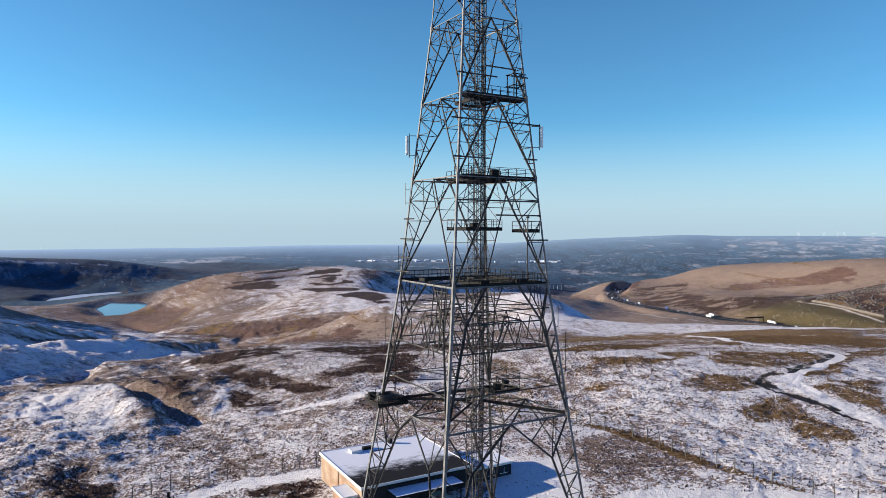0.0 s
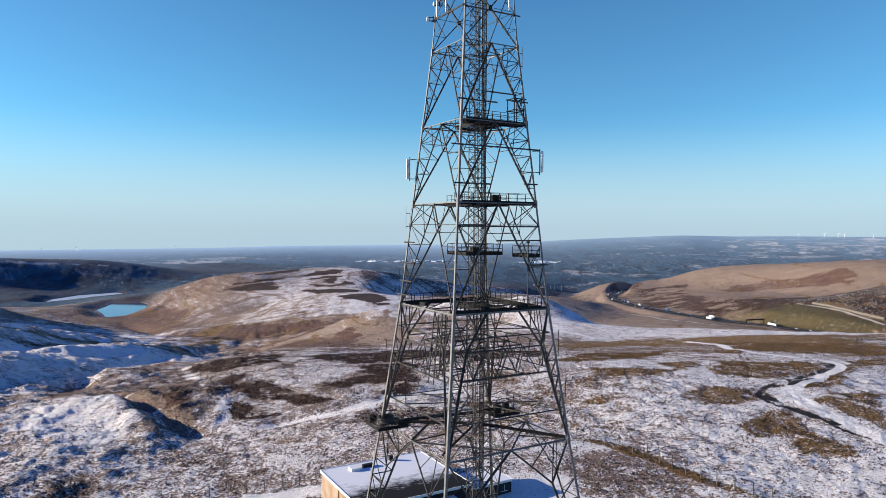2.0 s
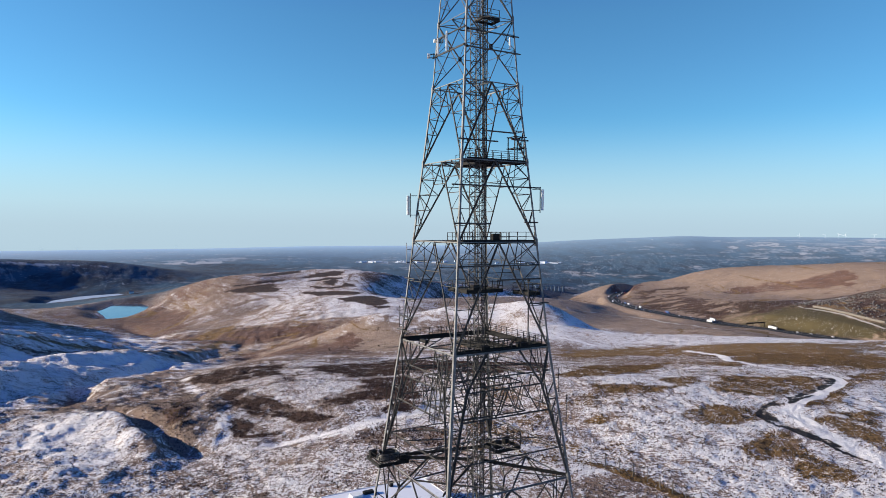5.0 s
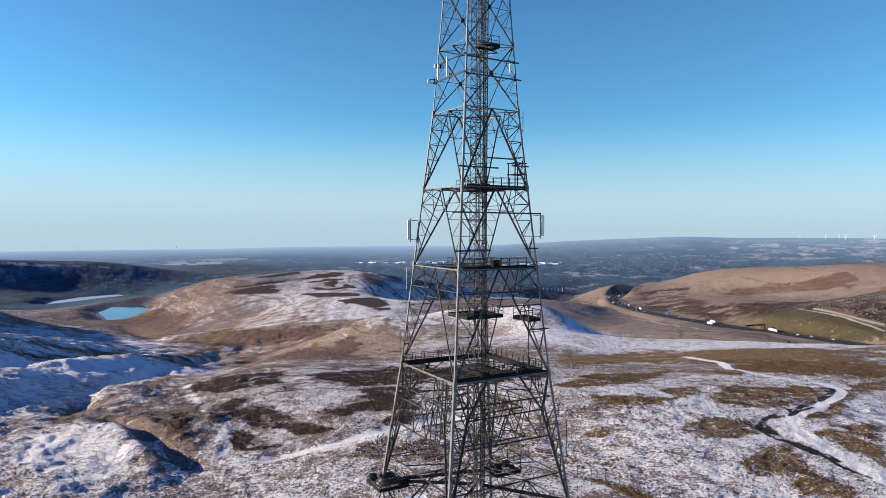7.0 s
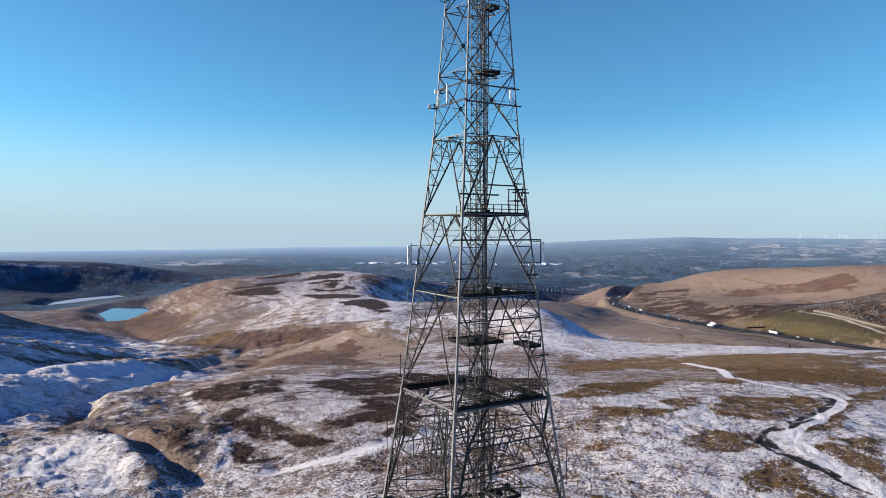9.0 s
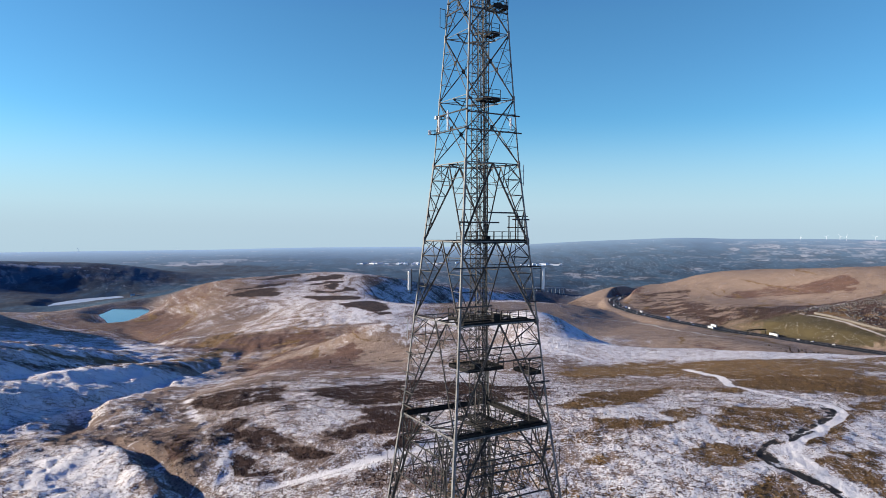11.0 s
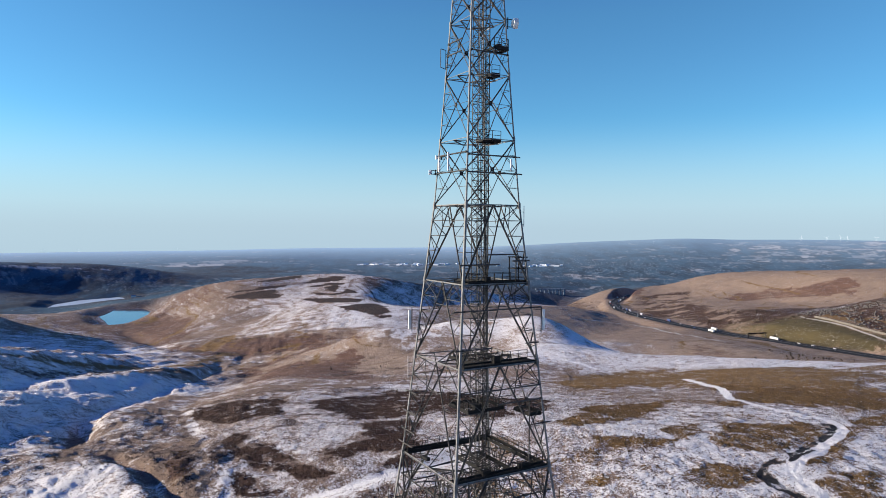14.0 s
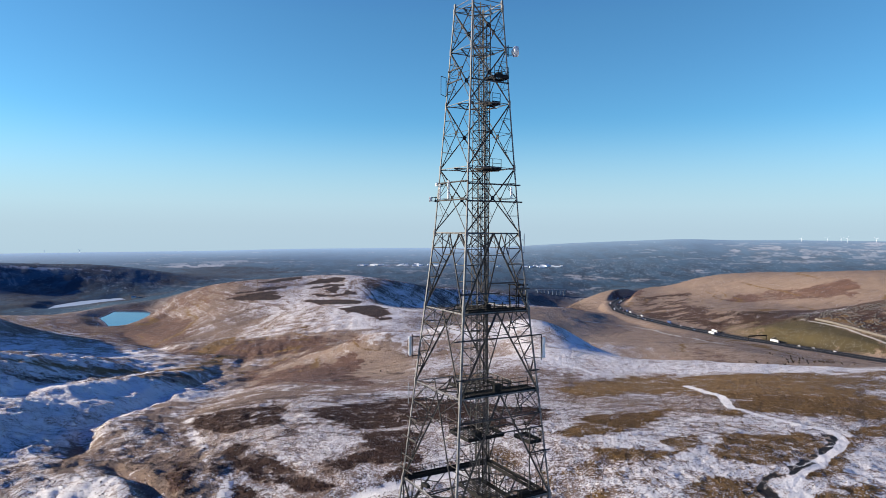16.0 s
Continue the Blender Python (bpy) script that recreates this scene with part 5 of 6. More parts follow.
# ---------- aerials ----------
def panel_aerial(z, corner, out, length=2.6):
    """A slim white sector aerial on a bracketed pole at one leg."""
    cx, cy = corner
    a = half(z)
    base = Vector((cx * a, cy * a, z)) + Vector(out)
    t = thing("panel_aerial", TOWER @ Matrix.Translation(base), "slim white panel aerial on a bracketed pole", "aerial", "aerials")
    n = Vector(out).normalized()

    def body(bm):
        box(bm, -0.17, -0.1, 0, 0.17, 0.1, length, Matrix.Translation(n * 0.28))
        bmesh.ops.bevel(bm, geom=bm.edges[:], offset=0.03, segments=2, affect="EDGES")
    one("panel", body, GRP, t)
    one("pole", lambda bm: rod(bm, (0, 0, -0.3), (0, 0, length + 0.3), 0.06), STEEL, t)
    for g in (0.0, length):
        one("bracket", lambda bm: bar(bm, Vector((0, 0, g)), -Vector(out) * 1.02 + Vector((0, 0, g)), 0.08), DARK_STEEL, t)
    return t


panel_aerial(51.0, (-1, 1), (-0.75, 0.45, 0), 2.5)
panel_aerial(51.6, (1, -1), (0.8, -0.5, 0), 2.6)


def whip(z, corner, out, length):
    cx, cy = corner
    a = half(z)
    t = thing("pole_aerial", TOWER @ Matrix.Translation(Vector((cx * a, cy * a, z)) + Vector(out)), "thin grey pole aerial on two brackets", "aerial", "aerials")
    one("pole", lambda bm: rod(bm, (0, 0, 0), (0, 0, length), 0.05, 6), GREY_PAINT, t)
    for g in (0.25, length * 0.7):
        one("bracket", lambda bm: bar(bm, Vector((0, 0, g)), -Vector(out) + Vector((0, 0, g)), 0.07), DARK_STEEL, t)


whip(44.6, (-1, 1), (-0.5, 0.3, 0), 2.8)
whip(64.4, (1, -1), (0.26, -0.15, 0), 2.6)


def outrigger(side, z, u0, u1, off, label="horizontal steel mounting pipe across the tower face"):
    """A pipe across one face that sticks out past the leg."""
    t = thing("mounting_pipe", TOWER, label, "pipe", "mounting pipes")
    one("pipe", lambda bm: rod(bm, on_face(side, u0, z, -off), on_face(side, u1, z, -off), 0.09), STEEL, t)
    for u in (-0.96, 0.96):
        if min(u0, u1) < u < max(u0, u1):
            one("clamp", lambda bm: bar(bm, on_face(side, u, z, -off - 0.08), on_face(side, u, z, 0.1), 0.2), DARK_STEEL, t)


for side, z, u0, u1 in ((0, 54.4, -1.25, 1.3), (0, 61.0, -0.25, 0.72), (0, 60.2, 0.55, 1.12), (0, 59.8, -1.15, 0.1), (0, 73.0, -1.02, 1.18), (0, 70.9, -1.04, 1.2), (3, 73.3, -1.18, 1.0), (3, 71.1, -1.18, 1.0), (0, 44.9, -1.0, 1.0), (0, 50.1, 0.72, 1.1), (0, 49.9, -1.15, -0.2), (0, 40.2, 0.62, 1.12), (3, 40.2, -1.2, -0.6), (3, 37.8, -1.15, -0.62), (3, 36.0, -1.2, -0.62), (3, 42.8, -1.15, -0.7), (0, 43.2, -0.1, 1.0), (0, 85.6, -1.02, 1.02), (3, 85.9, -1.02, 0.3), (3, 87.4, -1.0, 0.3)):
    outrigger(side, z, u0, u1, 0.12)

# slim white aerials hung between the two upper pipes
for side, u, z, h in ((3, -0.1, 71.2, 2.4), (3, -0.72, 71.2, 2.0), (0, 0.72, 71.3, 1.4)):
    t = thing("panel_aerial", TOWER @ Matrix.Translation(on_face(side, u, z, -0.3)), "slim white panel aerial on mounting pipes", "aerial", "aerials")
    def slim(bm):
        box(bm, -0.11, -0.08, 0, 0.11, 0.08, h)
        bmesh.ops.bevel(bm, geom=bm.edges[:], offset=0.03, segments=2, affect="EDGES")
    one("panel", slim, GRP, t)


def dish(place, turn, radius, depth, label):
    """A drum dish on a short mount."""
    t = thing("dish_aerial", TOWER @ Matrix.Translation(place) @ Matrix.Rotation(turn, 4, "Z"), label, "dish aerial", "aerials")

    def drum(bm):
        n = 28
        rings = [[bm.verts.new((x, r * math.cos(k * math.tau / n), r * math.sin(k * math.tau / n))) for k in range(n)] for x, r in ((0, radius * 0.35), (depth * 0.3, radius * 0.9), (depth * 0.4, radius), (depth * 0.95, radius), (depth, radius * 0.96))]
        for lo, hi in zip(rings, rings[1:]):
            for k in range(n):
                bm.faces.new((lo[k], lo[(k + 1) % n], hi[(k + 1) % n], hi[k]))
        bm.faces.new(rings[0][::-1])
        tip = bm.verts.new((depth * 1.08, 0, 0))
        for k in range(n):
            bm.faces.new((rings[-1][k], rings[-1][(k + 1) % n], tip))
    one("drum", drum, GRP, t)

    def mount(bm):
        for e in (-0.35, 0.35):
            bar(bm, Vector((0.1, 0, e * radius * 2)), Vector((-0.9, 0, e * radius * 2)), 0.09)
        bar(bm, Vector((-0.45, 0, -radius * 1.1)), Vector((-0.45, 0, radius * 1.1)), 0.12)
    one("mount", mount, DARK_STEEL, t)


dish(Vector((2.47 + 0.72, -2.47 - 0.3, 89.6)), radians(-24), 0.64, 0.8, "white drum dish aerial on a dark bracket")
dish(Vector((-3.55 - 0.6, 3.55 + 0.5, 71.3)), radians(150), 0.32, 0.4, "small white dish aerial on the leg")
dish(Vector((-3.5, 3.6, 73.2)), radians(165), 0.25, 0.35, "small white dish aerial on the leg")

# open loop frame at the upper leg
loop = thing("frame_aerial", TOWER @ Matrix.Translation((-2.65 - 0.1, 2.65 + 0.05, 84.3)), "open rectangular frame aerial on struts", "aerial", "aerials")
for p, q in (((-0.2, 0.1, 0), (-0.2, 0.1, 2.4)), ((-0.75, 0.45, 0.3), (-0.75, 0.45, 2.6)), ((-0.2, 0.1, 0), (-0.75, 0.45, 0.3)), ((-0.2, 0.1, 2.4), (-0.75, 0.45, 2.6)), ((-0.2, 0.1, 1.9), (0.5, -0.3, 1.7)), ((-0.2, 0.1, 0.2), (0.5, -0.3, 0.4))):
    one("tube", lambda bm: rod(bm, p, q, 0.045, 6), STEEL, loop)


# ---------- clutter on the platforms and legs ----------
def cabinet(x, y, z, w, d, h):
    t = thing("equipment_box", TOWER @ Matrix.Translation((x, y, z)), "dark steel equipment box on a tower platform", "box", "equipment boxes")

    def case(bm):
        box(bm, -w / 2, -d / 2, 0, w / 2, d / 2, h)
        bmesh.ops.bevel(bm, geom=bm.edges[:], offset=0.03, segments=1, affect="EDGES")
    one("case", case, DARK_STEEL, t)
    one("door", lambda bm: box(bm, -w * 0.42, -d / 2 - 0.03, 0.06, w * 0.42, -d / 2, h - 0.06), DARK_STEEL, t)


for x, y, z, w, d, h in ((-9.8, 9.1, 18.97, 0.9, 0.6, 0.9), (-6.8, 6.2, 18.97, 0.8, 0.7, 0.7), (4.4, 0.6, 20.32, 0.9, 0.6, 1.0), (6.6, 1.8, 20.32, 0.8, 0.6, 0.8), (-2.0, -5.8, 34.97, 1.2, 0.5, 0.5), (3.4, -5.9, 34.97, 1.6, 0.5, 0.5), (-5.9, 2.0, 34.97, 0.5, 1.4, 0.4), (0.2, -4.6, 47.82, 1.0, 0.5, 0.9), (-0.9, -1.9, 41.62, 1.0, 0.8, 0.7), (0.6, -1.6, 57.52, 1.0, 0.6, 0.6), (1.9, -2.0, 86.42, 0.7, 0.5, 0.6)):
    cabinet(x, y, z, w, d, h)

# a coil of spare cable lying on the corner platform
coil = thing("cable_coil", TOWER @ Matrix.Translation((-8.2, 7.7, 19.0)), "loose coil of black feeder cable on the corner platform", "cable coil")
for k in range(7):
    def turn(bm, k=k):
        n, r, h = 28, 1.55 - 0.05 * k, 0.12 + 0.11 * k
        ring = [Vector((r * math.cos(j * math.tau / n) + 0.06 * (k % 3), r * 0.9 * math.sin(j * math.tau / n), h + 0.05 * math.sin(3 * j * math.tau / n + k))) for j in range(n)]
        for a, b in zip(ring, ring[1:] + ring[:1]):
            rod(bm, a, b, 0.07, 6)
    one("loop", turn, CABLE, coil)

# slim poles and feeder runs clipped along the lower legs
for cx, cy, z, h, off in ((-1, 1, 26.0, 4.0, 0.5), (-1, 1, 36.3, 3.0, 0.4), (1, -1, 24.0, 5.0, 0.5), (1, -1, 29.2, 3.0, 0.4), (-1, 1, 20.0, 4.5, -1.6), (-1, 1, 21.0, 3.5, -2.6), (1, 1, 21.5, 4.0, 0.5)):
    a = half(z)
    t = thing("pole_aerial", TOWER @ Matrix.Translation((cx * (a + off), cy * (a + off * 0.4), z)), "thin dark pole aerial clipped to a leg", "aerial", "aerials")
    one("pole", lambda bm: rod(bm, (0, 0, 0), (0, 0, h), 0.045, 6), DARK_STEEL, t)
    for g in (0.4, h * 0.6):
        one("bracket", lambda bm: bar(bm, (0, 0, g), (-cx * off, -cy * off * 0.4, g), 0.06), DARK_STEEL, t)
# the suspended post under the east platform
t = thing("hanging_post", TOWER @ Matrix.Translation((4.2, -6.0, 35.2)), "slim steel post hung from a small platform", "post")
one("post", lambda bm: rod(bm, (0, 0, 0), (0, 0, 7.8), 0.08, 8), STEEL, t)
one("cap", lambda bm: box(bm, -0.14, -0.14, 7.7, 0.14, 0.14, 7.9), DARK_STEEL, t)


# ---------- the equipment building ----------
def brick_material():
    m, nt, b = nodes_of("brown_brick")
    mp = nt.nodes.new("ShaderNodeTexCoord").outputs["Object"]
    br = nt.nodes.new("ShaderNodeTexBrick")
    rot = nt.nodes.new("ShaderNodeMapping")
    rot.inputs["Rotation"].default_value = (radians(90), 0, 0)
    link(nt, mp, rot.inputs[0])
    link(nt, rot.outputs[0], br.inputs["Vector"])
    br.inputs["Color1"].default_value, br.inputs["Color2"].default_value, br.inputs["Mortar"].default_value = (0.36, 0.20, 0.10, 1), (0.27, 0.145, 0.075, 1), (0.34, 0.29, 0.23, 1)
    br.inputs["Scale"].default_value, br.inputs["Brick Width"].default_value, br.inputs["Row Height"].default_value, br.inputs["Mortar Size"].default_value = 1.0, 0.225, 0.075, 0.008
    link(nt, mix(nt, ramp(nt, tex_noise(nt, 0.5, 5), 0.4, 0.7), br.outputs[0], (0.22, 0.12, 0.065)), b.inputs["Base Color"])
    b.inputs["Roughness"].default_value = 0.85
    return m


BRICK = brick_material()


def roof_material():
    m, nt, b = nodes_of("snowy_felt_roof")
    co = nt.nodes.new("ShaderNodeTexCoord").outputs["Object"]
    sx = nt.nodes.new("ShaderNodeSeparateXYZ")
    link(nt, co, sx.inputs[0])
    n = tex_noise(nt, 0.35, 6, 0.7, co, (0.7, 1.6, 1))
    # the snow has melted off towards the sheltered front edge
    amount = maths(nt, "ADD", maths(nt, "MULTIPLY", sx.outputs[1], 0.085), maths(nt, "MULTIPLY", n, 1.1))
    amount = maths(nt, "ADD", amount, maths(nt, "MULTIPLY", tex_noise(nt, 3, 5, 0.75, co, (0.35, 1.4, 1)), 0.5))
    snow = ramp(nt, maths(nt, "MULTIPLY", amount, 0.5), 0.59, 0.76)
    link(nt, mix(nt, snow, (0.016, 0.016, 0.018), (0.70, 0.71, 0.74)), b.inputs["Base Color"])
    b.inputs["Roughness"].default_value = 0.95
    b.inputs["Specular IOR Level"].default_value = 0.1
    return m


ROOF = roof_material()
GLASS_DARK = plain("dark_window_glass", (0.03, 0.035, 0.04), (0.02, 0.02, 0.025), 2, 0.12)
DOOR_PAINT = plain("grey_green_door_paint", (0.16, 0.19, 0.19), (0.1, 0.12, 0.12), 2, 0.5)

# x along the front, y back from the front edge
HUT = pose(-11.7, 95.0, -8.75, 0, 0, 30.2)
hut = thing("equipment_building", HUT, "flat-roofed brown brick equipment building with snow on its roof", "building")
W, D, H = 18.9, 17.3, 3.75


def walls(bm, x0, y0, x1, y1, h, t=0.3, low=-0.8):
    box(bm, x0, y0, low, x1, y0 + t, h)
    box(bm, x0, y1 - t, low, x1, y1, h)
    box(bm, x0, y0 + t, low, x0 + t, y1 - t, h)
    box(bm, x1 - t, y0 + t, low, x1, y1 - t, h)


one("wall", lambda bm: walls(bm, 0, 0, W, D, H - 0.35), BRICK, hut)
one("roof", lambda bm: box(bm, -0.15, -0.15, H - 0.35, W + 0.15, D + 0.15, H - 0.02), ROOF, hut, "felt roof half covered in snow")


def fascia(bm, x0, y0, x1, y1, z0, z1):
    t = 0.08
    for a in ((x0 - t, y0 - t, x1 + t, y0), (x0 - t, y1, x1 + t, y1 + t), (x0 - t, y0, x0, y1), (x1, y0, x1 + t, y1)):
        box(bm, a[0], a[1], z0, a[2], a[3], z1)


one("fascia", lambda bm: fascia(bm, -0.15, -0.15, W + 0.15, D + 0.15, H - 0.42, H + 0.06), WHITE_TRIM, hut, "white painted roof edge")
one("roof_light", lambda bm: box(bm, 4.2, D - 3.2, H - 0.05, 6.0, D - 1.6, H + 0.4), WHITE_TRIM, hut)
one("roof_vent", lambda bm: box(bm, 6.6, D - 2.6, H - 0.05, 8.4, D - 1.8, H + 0.45), DARK_STEEL, hut)
one("roof_vent", lambda bm: box(bm, 12.0, D - 1.6, H - 0.05, 12.6, D - 1.0, H + 0.8), DARK_STEEL, hut)
# dark sheet over the front brick, put there for the wall's shade
one("cladding", lambda bm: box(bm, 0.0, -0.05, -0.6, W, -0.004, H - 0.43), TAR, hut, "dark panel standing for shade along the front")
one("gutter", lambda bm: box(bm, 0.0, -0.34, H - 0.5, W, -0.235, H - 0.36), DARK_STEEL, hut)
one("down_pipe", lambda bm: rod(bm, (-0.1, 9.2, -0.5), (-0.1, 9.2, H - 0.45), 0.06), DARK_STEEL, hut)


def canopy(bm):
    box(bm, 4.2, -3.1, 2.35, 15.6, -0.02, 2.6)


one("canopy", canopy, SNOW, hut, "snow-covered canopy along the front")
one("canopy_edge", lambda bm: fascia(bm, 4.2, -3.1, 15.6, -0.1, 2.2, 2.56), DARK_STEEL, hut)
for x in (4.5, 8.0, 11.8, 15.3):
    one("canopy_post", lambda bm: bar(bm, (x, -2.9, -0.6), (x, -2.9, 2.3), 0.14), DARK_STEEL, hut)
for x in (6.0, 11.5):
    one("door", lambda bm: box(bm, x, -0.09, 0.0, x + 1.9, -0.052, 2.1), DOOR_PAINT, hut)

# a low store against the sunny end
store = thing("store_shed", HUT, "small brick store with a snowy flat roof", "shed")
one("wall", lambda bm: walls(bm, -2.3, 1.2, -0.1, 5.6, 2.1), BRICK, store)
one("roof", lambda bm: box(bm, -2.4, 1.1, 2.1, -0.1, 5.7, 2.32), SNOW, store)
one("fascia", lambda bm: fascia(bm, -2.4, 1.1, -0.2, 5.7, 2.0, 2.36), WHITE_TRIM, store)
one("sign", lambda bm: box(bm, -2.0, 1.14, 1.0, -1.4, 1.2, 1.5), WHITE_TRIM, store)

# lower wing
wing = thing("building_wing", HUT, "lower flat-roofed brick wing with a row of windows", "building")
one("wall", lambda bm: walls(bm, W + 0.1, 0.4, 27.2, 6.2, 2.55), BRICK, wing)
one("roof", lambda bm: box(bm, W + 0.1, 0.3, 2.55, 27.35, 6.35, 2.8), SNOW, wing)
one("fascia", lambda bm: fascia(bm, W + 0.1, 0.3, 27.35, 6.35, 2.45, 2.84), WHITE_TRIM, wing)
# the wing's front gets the same dark sheet in place of shade
one("cladding", lambda bm: box(bm, W + 0.1, 0.35, -0.6, 27.2, 0.396, 2.44), TAR, wing, "dark panel standing for shade along the front")
for x in (20.2, 22.6, 25.0):
    w = one("window", lambda bm: box(bm, x, 0.32, 1.1, x + 1.5, 0.348, 2.1), GLASS_DARK, wing)
    one("frame", lambda bm: box(bm, x - 0.06, 0.3, 1.02, x + 1.56, 0.346, 1.098), WHITE_TRIM, w)
    one("frame", lambda bm: box(bm, x + 0.72, 0.3, 1.1, x + 0.78, 0.318, 2.1), WHITE_TRIM, w)


# ---------- fences ----------
POST_STONE = plain("weathered_post_concrete", (0.11, 0.10, 0.09), (0.05, 0.046, 0.042), 2.0, 0.9)


def fence(points, label):
    length = [0.0]
    for a, b in zip(points, points[1:]):
        length.append(length[-1] + math.dist(a, b))
    n = int(length[-1] / 2.85)
    f = thing("security_fence", pose(0, 0, 0), label, "fence", "fences")
    spots = []
    for k in range(n + 1):
        s = length[-1] * k / n
        x, y = float(np.interp(s, length, [p[0] for p in points])), float(np.interp(s, length, [p[1] for p in points]))
        spots.append(Vector((x, y, ground_z(x, y))))
    for k, p in enumerate(spots):
        q = spots[min(k + 1, n)] - spots[max(k - 1, 0)]
        side = Vector((q.y, -q.x, 0)).normalized()
        lean = Vector((random.uniform(-0.05, 0.05), random.uniform(-0.05, 0.05), 0))

        def post(bm):
            top = p + lean + Vector((0, 0, 2.25))
            bar(bm, p - Vector((0, 0, 0.4)), top, 0.13)
            bar(bm, top, top + side * 0.35 + Vector((0, 0, 0.4)), 0.1)
        one("post", post, POST_STONE, f)
    for h in (0.2, 1.1, 2.15):
        def wire(bm):
            for a, b in zip(spots, spots[1:]):
                bar(bm, a + Vector((0, 0, h)), b + Vector((0, 0, h)), 0.022)
        one("wire", wire, DARK_STEEL, f)


fence([(27.3, 132.3), (29.5, 131), (33.4, 128.3), (39.2, 122.7), (42.7, 116.1), (46.3, 111.3), (50.6, 107), (54.9, 102.8), (59.4, 98.4), (64.2, 94.6)], "concrete-posted wire fence with cranked tops round the compound")
fence([(-22.3, 115.4), (-24.3, 115.7), (-28.5, 115.6), (-35.3, 113.6), (-41.5, 110.3), (-44.3, 109.7), (-48.2, 106.4), (-51.7, 102)], "concrete-posted wire fence beside the snowy track")

# strained corner post with a stay
corner_post = thing("gate_post", pose(-42.6, 101.2, ground_z(-42.6, 101.2)), "dark timber gate post with a leaning stay", "post")
one("post", lambda bm: bar(bm, (0, 0, -0.4), (0, 0, 2.6), 0.32), DARK_STEEL, corner_post)
one("stay", lambda bm: bar(bm, (0.1, 0, 2.0), (1.5, -0.3, 0.1), 0.14), DARK_STEEL, corner_post)


# ---------- water ----------
def water_material():
    m, nt, b = nodes_of("reservoir_water")
    b.inputs["Base Color"].default_value = (0.035, 0.062, 0.115, 1)
    b.inputs["Roughness"].default_value = 0.08
    bump(nt, b, tex_noise(nt, 0.15, 4, 0.6), 0.15, 0.3)
    return m


WATER = water_material()
# the far reservoir has a paler, rougher surface
PALE_LAKE = plain("pale_lake_ice", (0.50, 0.56, 0.62), (0.36, 0.42, 0.50), 0.02, 0.4)
for shore, level, what in ((LAKE, -180, "calm blue moorland reservoir"), (FAR_LAKE, -214, "long pale reservoir under a dark hillside")):
    bm = bmesh.new()
    cx, cy = sum(p[0] for p in shore) / len(shore), sum(p[1] for p in shore) / len(shore)
    bm.faces.new([bm.verts.new((cx + (x - cx) * 1.04, cy + (y - cy) * 1.03, level)) for x, y in shore])
    bmesh.ops.recalc_face_normals(bm, faces=bm.faces[:])
    if bm.faces[:][0].normal.z < 0:
        bmesh.ops.reverse_faces(bm, faces=bm.faces[:])
    w = new("reservoir_water", mesh_from(bm, "reservoir_water"))
    w.data.materials.append(WATER if shore is LAKE else PALE_LAKE)
    tagged(w, what, "water", kind="structure")


# ---------- the motorway ----------
def road_strip(name, line, offset, width, lift, material, label, dash=0):
    pts = []
    for (ax, ay, az), (bx, by, bz) in zip(line, line[1:]):
        n = int(math.dist((ax, ay), (bx, by)) / 12) + 1
        pts += [Vector((ax, ay, az)).lerp(Vector((bx, by, bz)), k / n) for k in range(n)]
    for _ in range(6):
        pts = pts[:1] + [(a + 2 * b + c) / 4 for a, b, c in zip(pts, pts[1:], pts[2:])] + pts[-1:]
    bm = bmesh.new()
    rows = []
    for k, p in enumerate(pts):
        d = pts[min(k + 1, len(pts) - 1)] - pts[max(k - 1, 0)]
        s = Vector((d.y, -d.x, 0)).normalized()
        rows.append([bm.verts.new(p + s * (offset + e * width / 2) + Vector((0, 0, lift))) for e in (-1, 1)])
    for k, (a, b) in enumerate(zip(rows, rows[1:])):
        if not dash or k % 2:
            bm.faces.new((a[0], b[0], b[1], a[1])[::-1])
    bmesh.ops.recalc_face_normals(bm, faces=bm.faces[:])
    ob = new(name, mesh_from(bm, name))
    ob.data.materials.append(material)
    return tagged(ob, label, "road", kind="structure"), pts


road, ROAD_PTS = road_strip("road", MOTORWAY, 0, 30, 0.05, TAR, "wide dark asphalt motorway curving down the valley")
for k, off in enumerate((-13.5, -2.2, 2.2, 13.5)):
    road_strip("trim", MOTORWAY, off, 0.35, 0.09, MARKING, "white edge line")
road_strip("trim", MOTORWAY, 0, 1.2, 0.5, CONCRETE, "concrete barrier between the carriageways")


